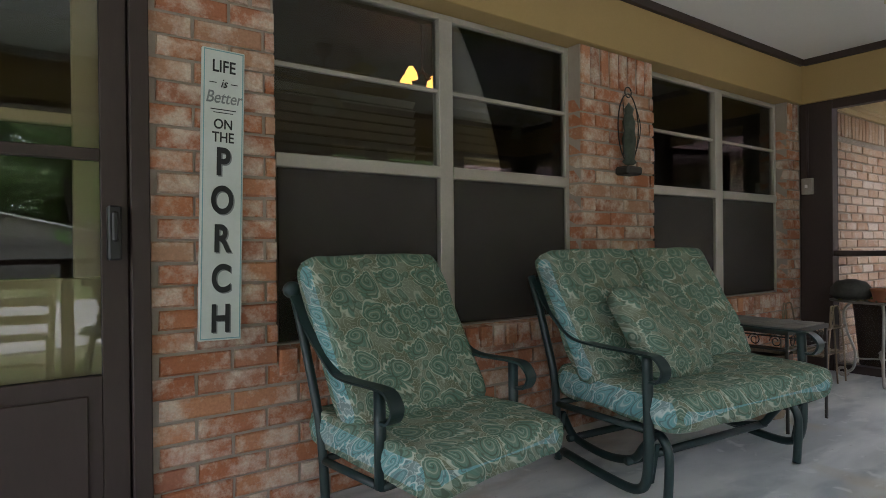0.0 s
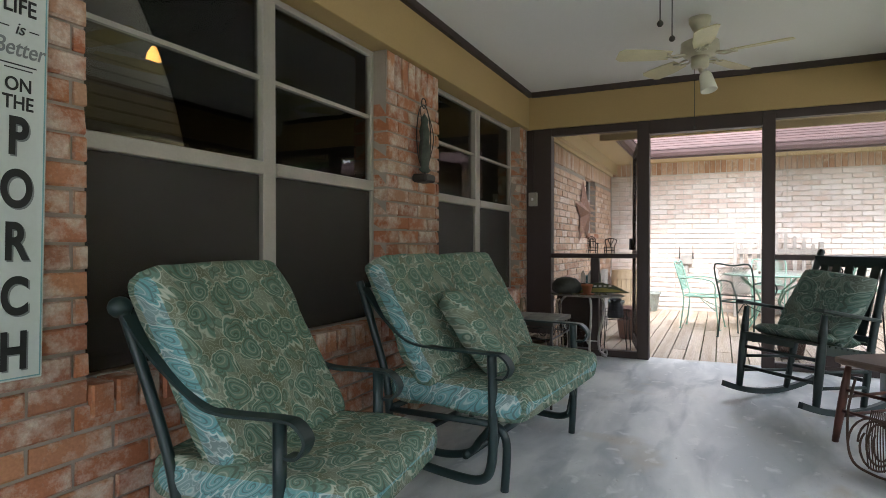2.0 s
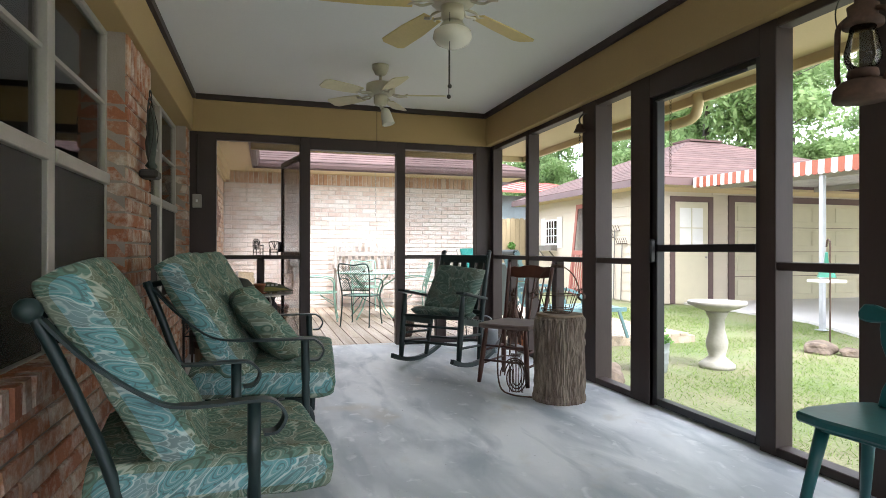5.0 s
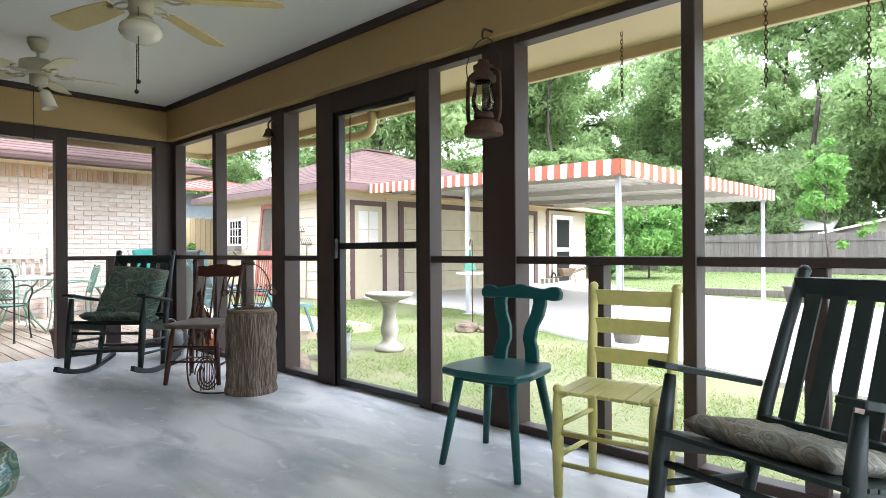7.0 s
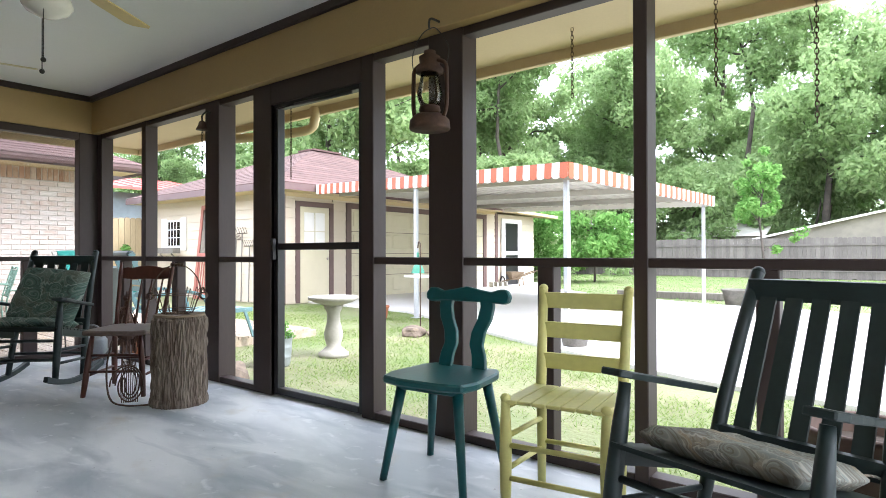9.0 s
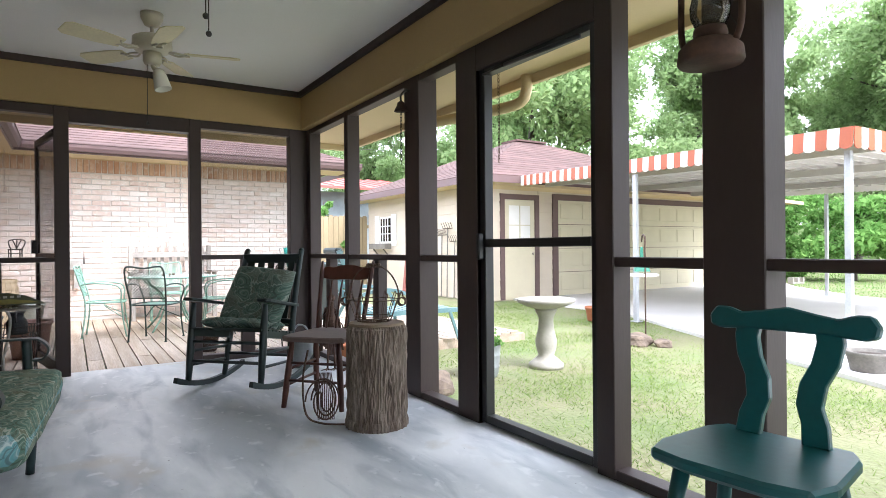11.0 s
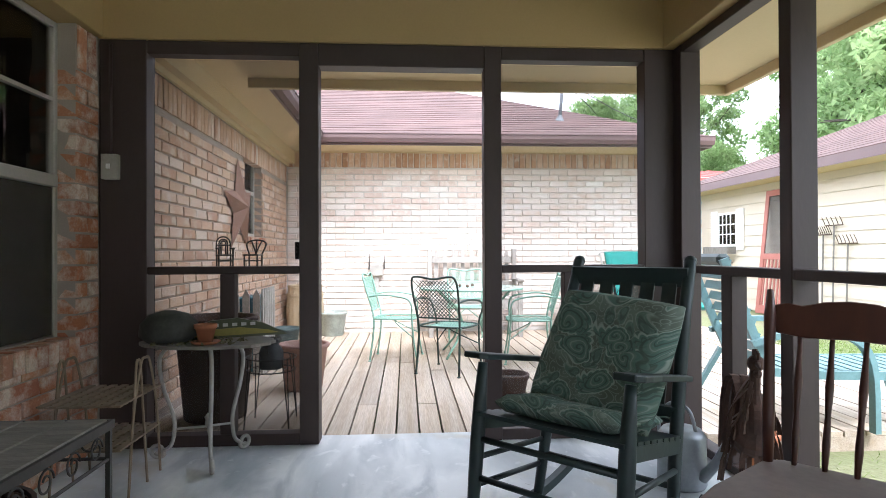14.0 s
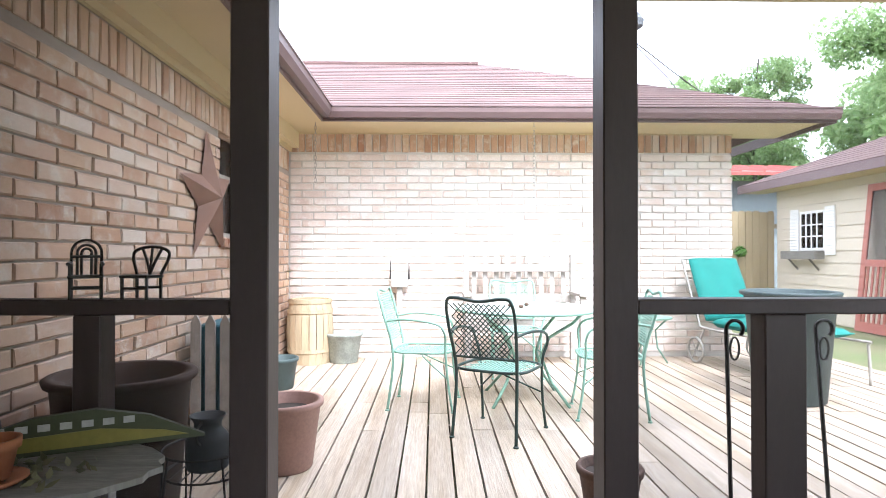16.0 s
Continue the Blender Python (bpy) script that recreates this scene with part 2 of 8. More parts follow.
def paisley(name, ground, second, motif, line, big=8.5, fine=34.0):
    """Printed outdoor cloth: scalloped, curled leaf shapes with pale outlines on a ground of fine scrolls."""
    m = bpy.data.materials.new(name)
    m.use_nodes = True
    n, l = m.node_tree.nodes, m.node_tree.links
    p = n["Principled BSDF"]
    p.inputs["Roughness"].default_value, p.inputs["Specular IOR Level"].default_value = 0.9, 0.2

    def maths(op, a, b=0.0):
        k = n.new("ShaderNodeMath")
        k.operation = op
        for socket, value in zip(k.inputs, (a, b)):
            if isinstance(value, (int, float)):
                socket.default_value = value
            else:
                l.new(value, socket)
        return k.outputs[0]

    def ramp(source, low, high, top=1.0):
        r = n.new("ShaderNodeMapRange")
        r.inputs["From Min"].default_value, r.inputs["From Max"].default_value, r.inputs["To Max"].default_value = low, high, top
        l.new(source, r.inputs[0])
        return r.outputs[0]

    def mixed(a, b, factor):
        x = n.new("ShaderNodeMix")
        x.data_type = 'RGBA'
        for socket, value in ((x.inputs[6], a), (x.inputs[7], b)):
            if isinstance(value, tuple):
                socket.default_value = (*value, 1)
            else:
                l.new(value, socket)
        l.new(factor, x.inputs[0])
        return x.outputs[2]

    coords, split, flat = n.new("ShaderNodeTexCoord"), n.new("ShaderNodeSeparateXYZ"), n.new("ShaderNodeCombineXYZ")
    l.new(coords.outputs["Object"], split.inputs[0])
    warp = n.new("ShaderNodeTexNoise")
    warp.inputs["Scale"].default_value, warp.inputs["Detail"].default_value = 7.0, 1
    l.new(coords.outputs["Object"], warp.inputs["Vector"])
    wave = maths('MULTIPLY', warp.outputs[0], 0.09)
    l.new(maths('ADD', maths('ADD', split.outputs[0], maths('MULTIPLY', split.outputs[2], 0.7)), wave), flat.inputs[0])
    l.new(maths('SUBTRACT', maths('ADD', split.outputs[1], maths('MULTIPLY', split.outputs[2], 0.7)), wave), flat.inputs[1])

    def cells(scale, chance):
        """Distance from the nearest seed, the angle round it, and a random number for each cell."""
        v = n.new("ShaderNodeTexVoronoi")
        v.voronoi_dimensions = '2D'
        v.inputs["Scale"].default_value, v.inputs["Randomness"].default_value = scale, chance
        l.new(flat.outputs[0], v.inputs["Vector"])
        away, parts, tint = n.new("ShaderNodeVectorMath"), n.new("ShaderNodeSeparateXYZ"), n.new("ShaderNodeSeparateColor")
        away.operation = 'SUBTRACT'
        l.new(flat.outputs[0], away.inputs[0])
        l.new(v.outputs["Position"], away.inputs[1])
        l.new(away.outputs[0], parts.inputs[0])
        l.new(v.outputs["Color"], tint.inputs[0])
        angle = maths('ADD', maths('ARCTAN2', parts.outputs[1], parts.outputs[0]), maths('MULTIPLY', tint.outputs[0], 6.28))
        return v.outputs["Distance"], angle, tint.outputs[1]

    dark = tuple(c * 0.45 for c in ground)
    reach, angle, chance = cells(big, 0.85)
    turned = maths('ADD', angle, maths('MULTIPLY', reach, 3.4))
    drop = maths('MULTIPLY', reach, maths('ADD', 1.0, maths('MULTIPLY', maths('COSINE', turned), 0.42)))
    scallop_edge = maths('ADD', 0.36, maths('MULTIPLY', maths('ABSOLUTE', maths('SINE', maths('MULTIPLY', turned, 4.0))), 0.06))
    across = maths('SUBTRACT', drop, scallop_edge)
    near_edge = maths('ABSOLUTE', across)
    second_edge = maths('ABSOLUTE', maths('ADD', across, 0.085))
    curl = maths('SINE', maths('ADD', maths('MULTIPLY', drop, 36.0), turned))
    small, small_angle, small_chance = cells(fine, 1.0)
    scroll = maths('SINE', maths('ADD', maths('MULTIPLY', small, 15.0), small_angle))
    patch = n.new("ShaderNodeTexNoise")
    patch.inputs["Scale"].default_value, patch.inputs["Detail"].default_value = 8.0, 2
    l.new(coords.outputs["Object"], patch.inputs["Vector"])
    colour = mixed(ground, second, ramp(patch.outputs[0], 0.42, 0.58))
    mid, mid_angle, mid_chance = cells(big * 2.1, 1.0)
    mid_turned = maths('ADD', mid_angle, maths('MULTIPLY', mid, 4.0))
    mid_drop = maths('MULTIPLY', mid, maths('ADD', 1.0, maths('MULTIPLY', maths('COSINE', mid_turned), 0.5)))
    mid_edge = maths('ABSOLUTE', maths('SUBTRACT', mid_drop, 0.34))
    colour = mixed(colour, line, ramp(scroll, 0.70, 1.0, 0.5))
    colour = mixed(colour, motif, ramp(mid_drop, 0.34, 0.30, 0.55))
    colour = mixed(colour, line, ramp(mid_edge, 0.045, 0.015, 0.5))
    colour = mixed(colour, dark, ramp(maths('ABSOLUTE', maths('SUBTRACT', mid_drop, 0.2)), 0.05, 0.02, 0.5))
    colour = mixed(colour, motif, ramp(across, 0.01, -0.02, 0.75))
    colour = mixed(colour, second, maths('MULTIPLY', ramp(curl, 0.2, 0.6, 0.5), ramp(across, -0.07, -0.10)))
    colour = mixed(colour, dark, maths('MULTIPLY', ramp(curl, -0.75, -0.95, 0.6), ramp(across, -0.07, -0.10)))
    colour = mixed(colour, line, maths('MULTIPLY', ramp(curl, 0.88, 1.0, 0.5), ramp(across, -0.09, -0.12)))
    colour = mixed(colour, line, ramp(near_edge, 0.034, 0.014, 0.85))
    colour = mixed(colour, dark, ramp(second_edge, 0.018, 0.006, 0.55))
    l.new(colour, p.inputs["Base Color"])
    weave = n.new("ShaderNodeTexNoise")
    weave.inputs["Scale"].default_value = 420.0
    l.new(coords.outputs["Object"], weave.inputs["Vector"])
    b = n.new("ShaderNodeBump")
    b.inputs["Strength"].default_value, b.inputs["Distance"].default_value = 0.25, 0.002
    l.new(weave.outputs[0], b.inputs["Height"])
    l.new(b.outputs[0], p.inputs["Normal"])
    return m


def leaf_mat(name, a, b, through=0.45):
    m = bpy.data.materials.new(name)
    m.use_nodes = True
    n, l = m.node_tree.nodes, m.node_tree.links
    geo, ramp = n.new("ShaderNodeNewGeometry"), n.new("ShaderNodeValToRGB")
    ramp.color_ramp.elements[0].color, ramp.color_ramp.elements[1].color = (*a, 1), (*b, 1)
    l.new(geo.outputs["Random Per Island"], ramp.inputs[0])
    front, back, mixed = n.new("ShaderNodeBsdfDiffuse"), n.new("ShaderNodeBsdfTranslucent"), n.new("ShaderNodeMixShader")
    l.new(ramp.outputs[0], front.inputs[0])
    l.new(ramp.outputs[0], back.inputs[0])
    mixed.inputs[0].default_value = through
    l.new(front.outputs[0], mixed.inputs[1])
    l.new(back.outputs[0], mixed.inputs[2])
    l.new(mixed.outputs[0], n["Material Output"].inputs[0])
    return m


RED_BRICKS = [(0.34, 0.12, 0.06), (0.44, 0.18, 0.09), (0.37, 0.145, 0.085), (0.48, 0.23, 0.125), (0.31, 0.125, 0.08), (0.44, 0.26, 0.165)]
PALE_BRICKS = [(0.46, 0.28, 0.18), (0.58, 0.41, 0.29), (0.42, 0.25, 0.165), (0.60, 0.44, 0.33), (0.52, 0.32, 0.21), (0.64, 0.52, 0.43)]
# wing bricks: overexposed daylight is put into these pale colours
GLARE_BRICKS = [(0.66, 0.54, 0.47), (0.74, 0.64, 0.57), (0.62, 0.49, 0.42), (0.78, 0.70, 0.64), (0.70, 0.58, 0.50), (0.80, 0.75, 0.70)]
BRICK = brick_mat("red_brick", RED_BRICKS, (0.66, 0.58, 0.49), 0.58)
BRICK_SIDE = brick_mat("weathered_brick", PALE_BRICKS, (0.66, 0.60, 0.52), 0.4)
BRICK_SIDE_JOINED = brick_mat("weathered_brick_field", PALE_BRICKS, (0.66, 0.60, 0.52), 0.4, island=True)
# on the wing the pale wash stands for glare
BRICK_WING = brick_mat("glare_paled_brick", GLARE_BRICKS, (0.80, 0.76, 0.71), 0.5)
BRICK_WING_JOINED = brick_mat("glare_paled_brick_field", GLARE_BRICKS, (0.80, 0.76, 0.71), 0.5, island=True)
CLOTH = paisley("paisley_cloth", (0.145, 0.16, 0.105), (0.20, 0.235, 0.175), (0.10, 0.20, 0.155), (0.42, 0.45, 0.36))
# bluer, lighter copy of CLOTH: the bluish light on cushion sides is painted in
CLOTH_SKYLIT = paisley("paisley_cloth_skylit_edge", (0.17, 0.23, 0.22), (0.20, 0.30, 0.30), (0.13, 0.33, 0.34), (0.50, 0.58, 0.55))
CLOTH_PALE = paisley("worn_paisley_cloth", (0.27, 0.22, 0.15), (0.22, 0.24, 0.215), (0.19, 0.19, 0.16), (0.36, 0.35, 0.29))
CLOTH_DARK = paisley("paisley_pillow_cloth", (0.085, 0.105, 0.08), (0.12, 0.155, 0.125), (0.07, 0.13, 0.105), (0.24, 0.285, 0.245), 7.0, 28.0)
IRON_GREEN = mat("dark_green_metal", (0.012, 0.030, 0.030), 0.42, var=0.15, bump=0.05)
ROCKER_PAINT = mat("black_green_paint", (0.016, 0.030, 0.029), 0.5, var=0.25, scale=8, grain=50, bump=0.1)
TEAL_PAINT = mat("deep_teal_paint", (0.006, 0.085, 0.088), 0.38, var=0.2, scale=6, grain=40, bump=0.06)
YELLOW_PAINT = mat("pale_yellow_paint", (0.60, 0.57, 0.20), 0.5, var=0.12, scale=6, grain=40, bump=0.1)
RED_WOOD = mat("dark_red_wood", (0.085, 0.026, 0.016), 0.45, var=0.3, scale=8, grain=40, bump=0.1, stretch=(1, 1, 0.2))
SEAT_WOOD = mat("dusty_seat_wood", (0.15, 0.105, 0.085), 0.6, var=0.2, scale=6, grain=50, bump=0.1)
BARK = mat("bark", (0.115, 0.085, 0.062), 0.95, var=0.5, scale=9, grain=30, bump=1.0, depth=0.02, stretch=(1.6, 1.6, 0.35), other=(0.22, 0.18, 0.14))
CUT_WOOD = mat("cut_wood", (0.24, 0.18, 0.12), 0.85, var=0.2, scale=8, grain=60, bump=0.2)
RUST = mat("rusty_wire", (0.10, 0.06, 0.04), 0.7, metal=0.3, var=0.3, bump=0.1)
RUST_LAMP = mat("rusted_lantern_metal", (0.085, 0.042, 0.026), 0.8, var=0.4, scale=12, grain=70, bump=0.3)
OLD_WHITE = mat("chipped_white_iron", (0.42, 0.40, 0.36), 0.6, var=0.25, scale=9, bump=0.15)
TERRACOTTA = mat("terracotta", (0.36, 0.13, 0.06), 0.85, var=0.15, bump=0.1)
GREY_POT = mat("mottled_grey_green_pot", (0.36, 0.40, 0.36), 0.8, var=0.3, scale=9, bump=0.2)
URN_STONE = mat("weathered_urn", (0.17, 0.16, 0.14), 0.95, var=0.3, scale=9, grain=50, bump=0.4)
FIELD_STONE = mat("field_stone", (0.20, 0.155, 0.115), 0.95, var=0.3, scale=9, grain=40, bump=0.5, other=(0.11, 0.085, 0.065))
STONE = mat("cast_stone", (0.36, 0.345, 0.295), 0.9, var=0.15, scale=5, grain=40, bump=0.3)
ZINC = mat("galvanized_steel", (0.40, 0.43, 0.45), 0.45, metal=0.6, var=0.15, scale=6, bump=0.04)
MINT = mat("mint_metal", (0.24, 0.42, 0.33), 0.5, var=0.15, bump=0.05)
DARK_MINT = mat("dark_green_chair_metal", (0.020, 0.045, 0.036), 0.5, var=0.15, bump=0.05)
AQUA = mat("turquoise_cushion", (0.012, 0.20, 0.17), 0.8, var=0.1, bump=0.1)
AQUA_PLASTIC = mat("faded_turquoise_plastic", (0.13, 0.24, 0.25), 0.5, var=0.2, bump=0.05)
DARK_POT = mat("dark_plastic_pot", (0.05, 0.075, 0.075), 0.55, var=0.15, bump=0.05)
FAN_WHITE = mat("aged_white_enamel", (0.52, 0.48, 0.36), 0.4, var=0.08, bump=0.03)
BLADE = mat("yellowed_blade", (0.66, 0.52, 0.20), 0.5, var=0.1, scale=4, bump=0.05, stretch=(1, 1, 1))
BLADE_PALE = mat("cream_blade", (0.66, 0.60, 0.38), 0.5, var=0.12, scale=4, bump=0.05)
MILK_GLASS = mat("milk_glass", (0.72, 0.69, 0.58), 0.25, var=0.03, bump=0.0)
SIGN_WHITE = mat("enamel_sign_white", (0.62, 0.66, 0.63), 0.5, var=0.06, scale=5, bump=0.05)
SIGN_BLUE = mat("sign_edge_blue", (0.22, 0.42, 0.44), 0.5)
INK = mat("black_print", (0.018, 0.02, 0.02), 0.6, var=0.3, scale=30, bump=0.02)
INK_GREY = mat("grey_print", (0.22, 0.24, 0.24), 0.6, bump=0.02)
STAR = mat("rusty_copper_star", (0.30, 0.165, 0.115), 0.6, metal=0.25, var=0.2, scale=6, bump=0.1)
ROD_IRON = mat("wrought_iron", (0.03, 0.026, 0.022), 0.6, var=0.2, bump=0.1)
PEWTER = mat("verdigris_ornament", (0.07, 0.085, 0.065), 0.7, metal=0.2, var=0.4, scale=14, bump=0.3)
LEAVES = leaf_mat("oak_leaves", (0.23, 0.34, 0.15), (0.39, 0.51, 0.25), 0.62)
LEAVES_LIGHT = leaf_mat("young_leaves", (0.11, 0.25, 0.06), (0.24, 0.42, 0.13))
GRASS = leaf_mat("grass_blades", (0.13, 0.21, 0.05), (0.25, 0.32, 0.11), 0.45)
TRUNK = mat("tree_bark", (0.10, 0.085, 0.07), 0.95, var=0.4, scale=3, grain=14, bump=0.6, depth=0.03)
FENCE_GREY = mat("weathered_fence", (0.17, 0.155, 0.14), 0.9, var=0.3, scale=1, grain=20, bump=0.3, stretch=(3, 3, 0.4), piece=0.15)
FENCE_TAN = mat("tan_fence", (0.34, 0.27, 0.16), 0.9, var=0.2, scale=1, grain=20, bump=0.3, stretch=(3, 3, 0.4), piece=0.12)
METAL_ROOF_RED = mat("red_metal_roof", (0.45, 0.10, 0.08), 0.5, var=0.08, bump=0.05)
AWNING_RED = mat("awning_rust_red", (0.34, 0.085, 0.035), 0.55, var=0.1, bump=0.03)
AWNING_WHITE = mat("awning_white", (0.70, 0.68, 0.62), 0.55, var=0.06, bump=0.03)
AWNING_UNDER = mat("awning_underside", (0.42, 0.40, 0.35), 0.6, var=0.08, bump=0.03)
POLE = mat("painted_steel_pole", (0.48, 0.50, 0.52), 0.45, metal=0.3, bump=0.02)
SALMON = mat("faded_red_wood", (0.36, 0.13, 0.10), 0.7, var=0.12, bump=0.1)
BARREL_WOOD = mat("pale_barrel_wood", (0.50, 0.40, 0.26), 0.8, var=0.2, scale=4, grain=30, bump=0.2, stretch=(4, 4, 0.4))
OLD_BOARD = mat("old_wood_top", (0.20, 0.185, 0.16), 0.85, var=0.3, scale=6, grain=30, bump=0.4, stretch=(5, 1, 1))
CLEAR = glass("clear_glass", (0.96, 0.98, 0.97))
SMOKY = glass("dusty_glass", (0.75, 0.72, 0.62), 0.15)
BULB = glowing("warm_bulb", (1.0, 0.42, 0.08), 0.9)
PUTTY = mat("beige_plastic", (0.40, 0.37, 0.31), 0.5, bump=0.02)


# ---- building tools ----
def finish(name, bm, material, parent=None, label="", smooth=False, bevel=0.0):
    if bevel:
        bmesh.ops.bevel(bm, geom=[e for e in bm.edges if e.calc_length() > bevel * 2.5], offset=bevel, segments=1, affect='EDGES', clamp_overlap=True)
    bmesh.ops.recalc_face_normals(bm, faces=bm.faces)
    me = bpy.data.meshes.new(name)
    bm.to_mesh(me)
    bm.free()
    for m in (material if isinstance(material, (list, tuple)) else [material]):
        me.materials.append(m)
    if smooth:
        me.polygons.foreach_set("use_smooth", [True] * len(me.polygons))
    ob = new(name, me)
    if parent is not None:
        ob.parent = parent
    if label:
        ob["label"] = label
    return ob


def part(name, bm, material, parent, label="", smooth=False, bevel=0.0):
    return finish(name, bm, material, parent, label, smooth, bevel)


def thing(name, m, label, category, group="", kind=""):
    ob = new(name)
    ob.matrix_world = m
    return tagged(ob, label, category, group, kind)


def structure(name, bm, material, label, category, parent=None, **k):
    return tagged(finish(name, bm, material, parent, **k), label, category, kind="structure")


def box(bm, lo, hi, m=None):
    """A block between two corners."""
    lo, hi = Vector(lo), Vector(hi)
    v = bmesh.ops.create_cube(bm, size=1.0, matrix=Matrix.LocRotScale((lo + hi) / 2, None, hi - lo))["verts"]
    if m is not None:
        bmesh.ops.transform(bm, matrix=m, verts=v)
    return v


def boxes(*pairs):
    bm = bmesh.new()
    for lo, hi in pairs:
        box(bm, lo, hi)
    return bm


def rod(bm, a, b, r0, r1=None, sides=10):
    """A round bar from a to b."""
    a, b = Vector(a), Vector(b)
    r1 = r0 if r1 is None else r1
    turn = (b - a).to_track_quat('Z', 'Y').to_matrix().to_4x4()
    m = Matrix.Translation((a + b) / 2) @ turn
    return bmesh.ops.create_cone(bm, cap_ends=True, segments=sides, radius1=r0, radius2=r1, depth=(b - a).length, matrix=m)["verts"]


def bar(bm, a, b, w, h, up=(0, 0, 1)):
    """A flat bar from a to b, w wide and h thick along up."""
    a, b, up = Vector(a), Vector(b), Vector(up)
    z = (b - a).normalized()
    x = up.cross(z)
    x = x.normalized() if x.length > 1e-4 else Vector((1, 0, 0))
    y = z.cross(x)
    turn = Matrix((x, y, z)).transposed().to_4x4()
    m = Matrix.Translation((a + b) / 2) @ turn @ Matrix.Diagonal((w, h, (b - a).length, 1))
    return bmesh.ops.create_cube(bm, size=1.0, matrix=m)["verts"]


def tube(bm, pts, r, sides=8, flat=None, closed=False):
    """A bent bar along points; flat=(w, h) for a strap, whose width keeps level."""
    pts = [Vector(p) for p in pts]
    rings, n = [], len(pts)
    for i, p in enumerate(pts):
        before, after = pts[(i - 1) % n] if closed or i else p, pts[(i + 1) % n] if closed or i < n - 1 else p
        d = (after - before).normalized()
        side = d.cross(Vector((0, 0, 1)))
        side = side.normalized() if side.length > 0.05 else (rings[-1][1] if rings else Vector((1, 0, 0)))
        if rings and side.dot(rings[-1][1]) < 0:
            side = -side
        over = side.cross(d).normalized()
        ring = []
        rr = r[i] if isinstance(r, (list, tuple)) else r
        if flat:
            for sx, sy in ((1, 1), (-1, 1), (-1, -1), (1, -1)):
                ring.append(bm.verts.new(p + side * sx * flat[0] / 2 + over * sy * flat[1] / 2))
        else:
            for k in range(sides):
                a = 2 * math.pi * k / sides
                ring.append(bm.verts.new(p + side * math.cos(a) * rr + over * math.sin(a) * rr))
        rings.append((ring, side))
    m = len(rings[0][0])
    for i in range(n if closed else n - 1):
        a, b = rings[i][0], rings[(i + 1) % n][0]
        for k in range(m):
            bm.faces.new((a[k], a[(k + 1) % m], b[(k + 1) % m], b[k]))
    if not closed:
        bm.faces.new(rings[0][0][::-1])
        bm.faces.new(rings[-1][0])
    return bm


def curve(pts, steps=6):
    """A smooth run of points through the given ones."""
    pts = [Vector(p) for p in pts]
    out = []
    for i in range(len(pts) - 1):
        p0, p1, p2, p3 = pts[max(i - 1, 0)], pts[i], pts[i + 1], pts[min(i + 2, len(pts) - 1)]
        for s in range(steps):
            t = s / steps
            out.append(0.5 * ((2 * p1) + (p2 - p0) * t + (2 * p0 - 5 * p1 + 4 * p2 - p3) * t * t + (3 * p1 - p0 - 3 * p2 + p3) * t ** 3))
    return out + [pts[-1]]


def lathe(profile, sides=24, centre=(0, 0, 0)):
    """A turned solid from (radius, height) steps."""
    bm = bmesh.new()
    c = Vector(centre)
    rings = []
    for r, z in profile:
        rings.append([bm.verts.new(c + Vector((max(r, 1e-4) * math.cos(2 * math.pi * k / sides), max(r, 1e-4) * math.sin(2 * math.pi * k / sides), z))) for k in range(sides)])
    for a, b in zip(rings, rings[1:]):
        for k in range(sides):
            bm.faces.new((a[k], a[(k + 1) % sides], b[(k + 1) % sides], b[k]))
    bm.faces.new(rings[0][::-1])
    bm.faces.new(rings[-1])
    return bm


def outline(pts, thick, m=None):
    """A flat shape in x and z, of that thickness in y."""
    bm = bmesh.new()
    a = [bm.verts.new((x, -thick / 2, z)) for x, z in pts]
    b = [bm.verts.new((x, thick / 2, z)) for x, z in pts]
    n = len(pts)
    bm.faces.new(a)
    bm.faces.new(b[::-1])
    for i in range(n):
        bm.faces.new((a[i], b[i], b[(i + 1) % n], a[(i + 1) % n]))
    if m is not None:
        bmesh.ops.transform(bm, matrix=m, verts=bm.verts)
    return bm


def plank_box(lo, hi, bevel=0.004):
    bm = boxes((lo, hi))
    bmesh.ops.bevel(bm, geom=bm.edges[:], offset=bevel, segments=1, affect='EDGES')
    return bm


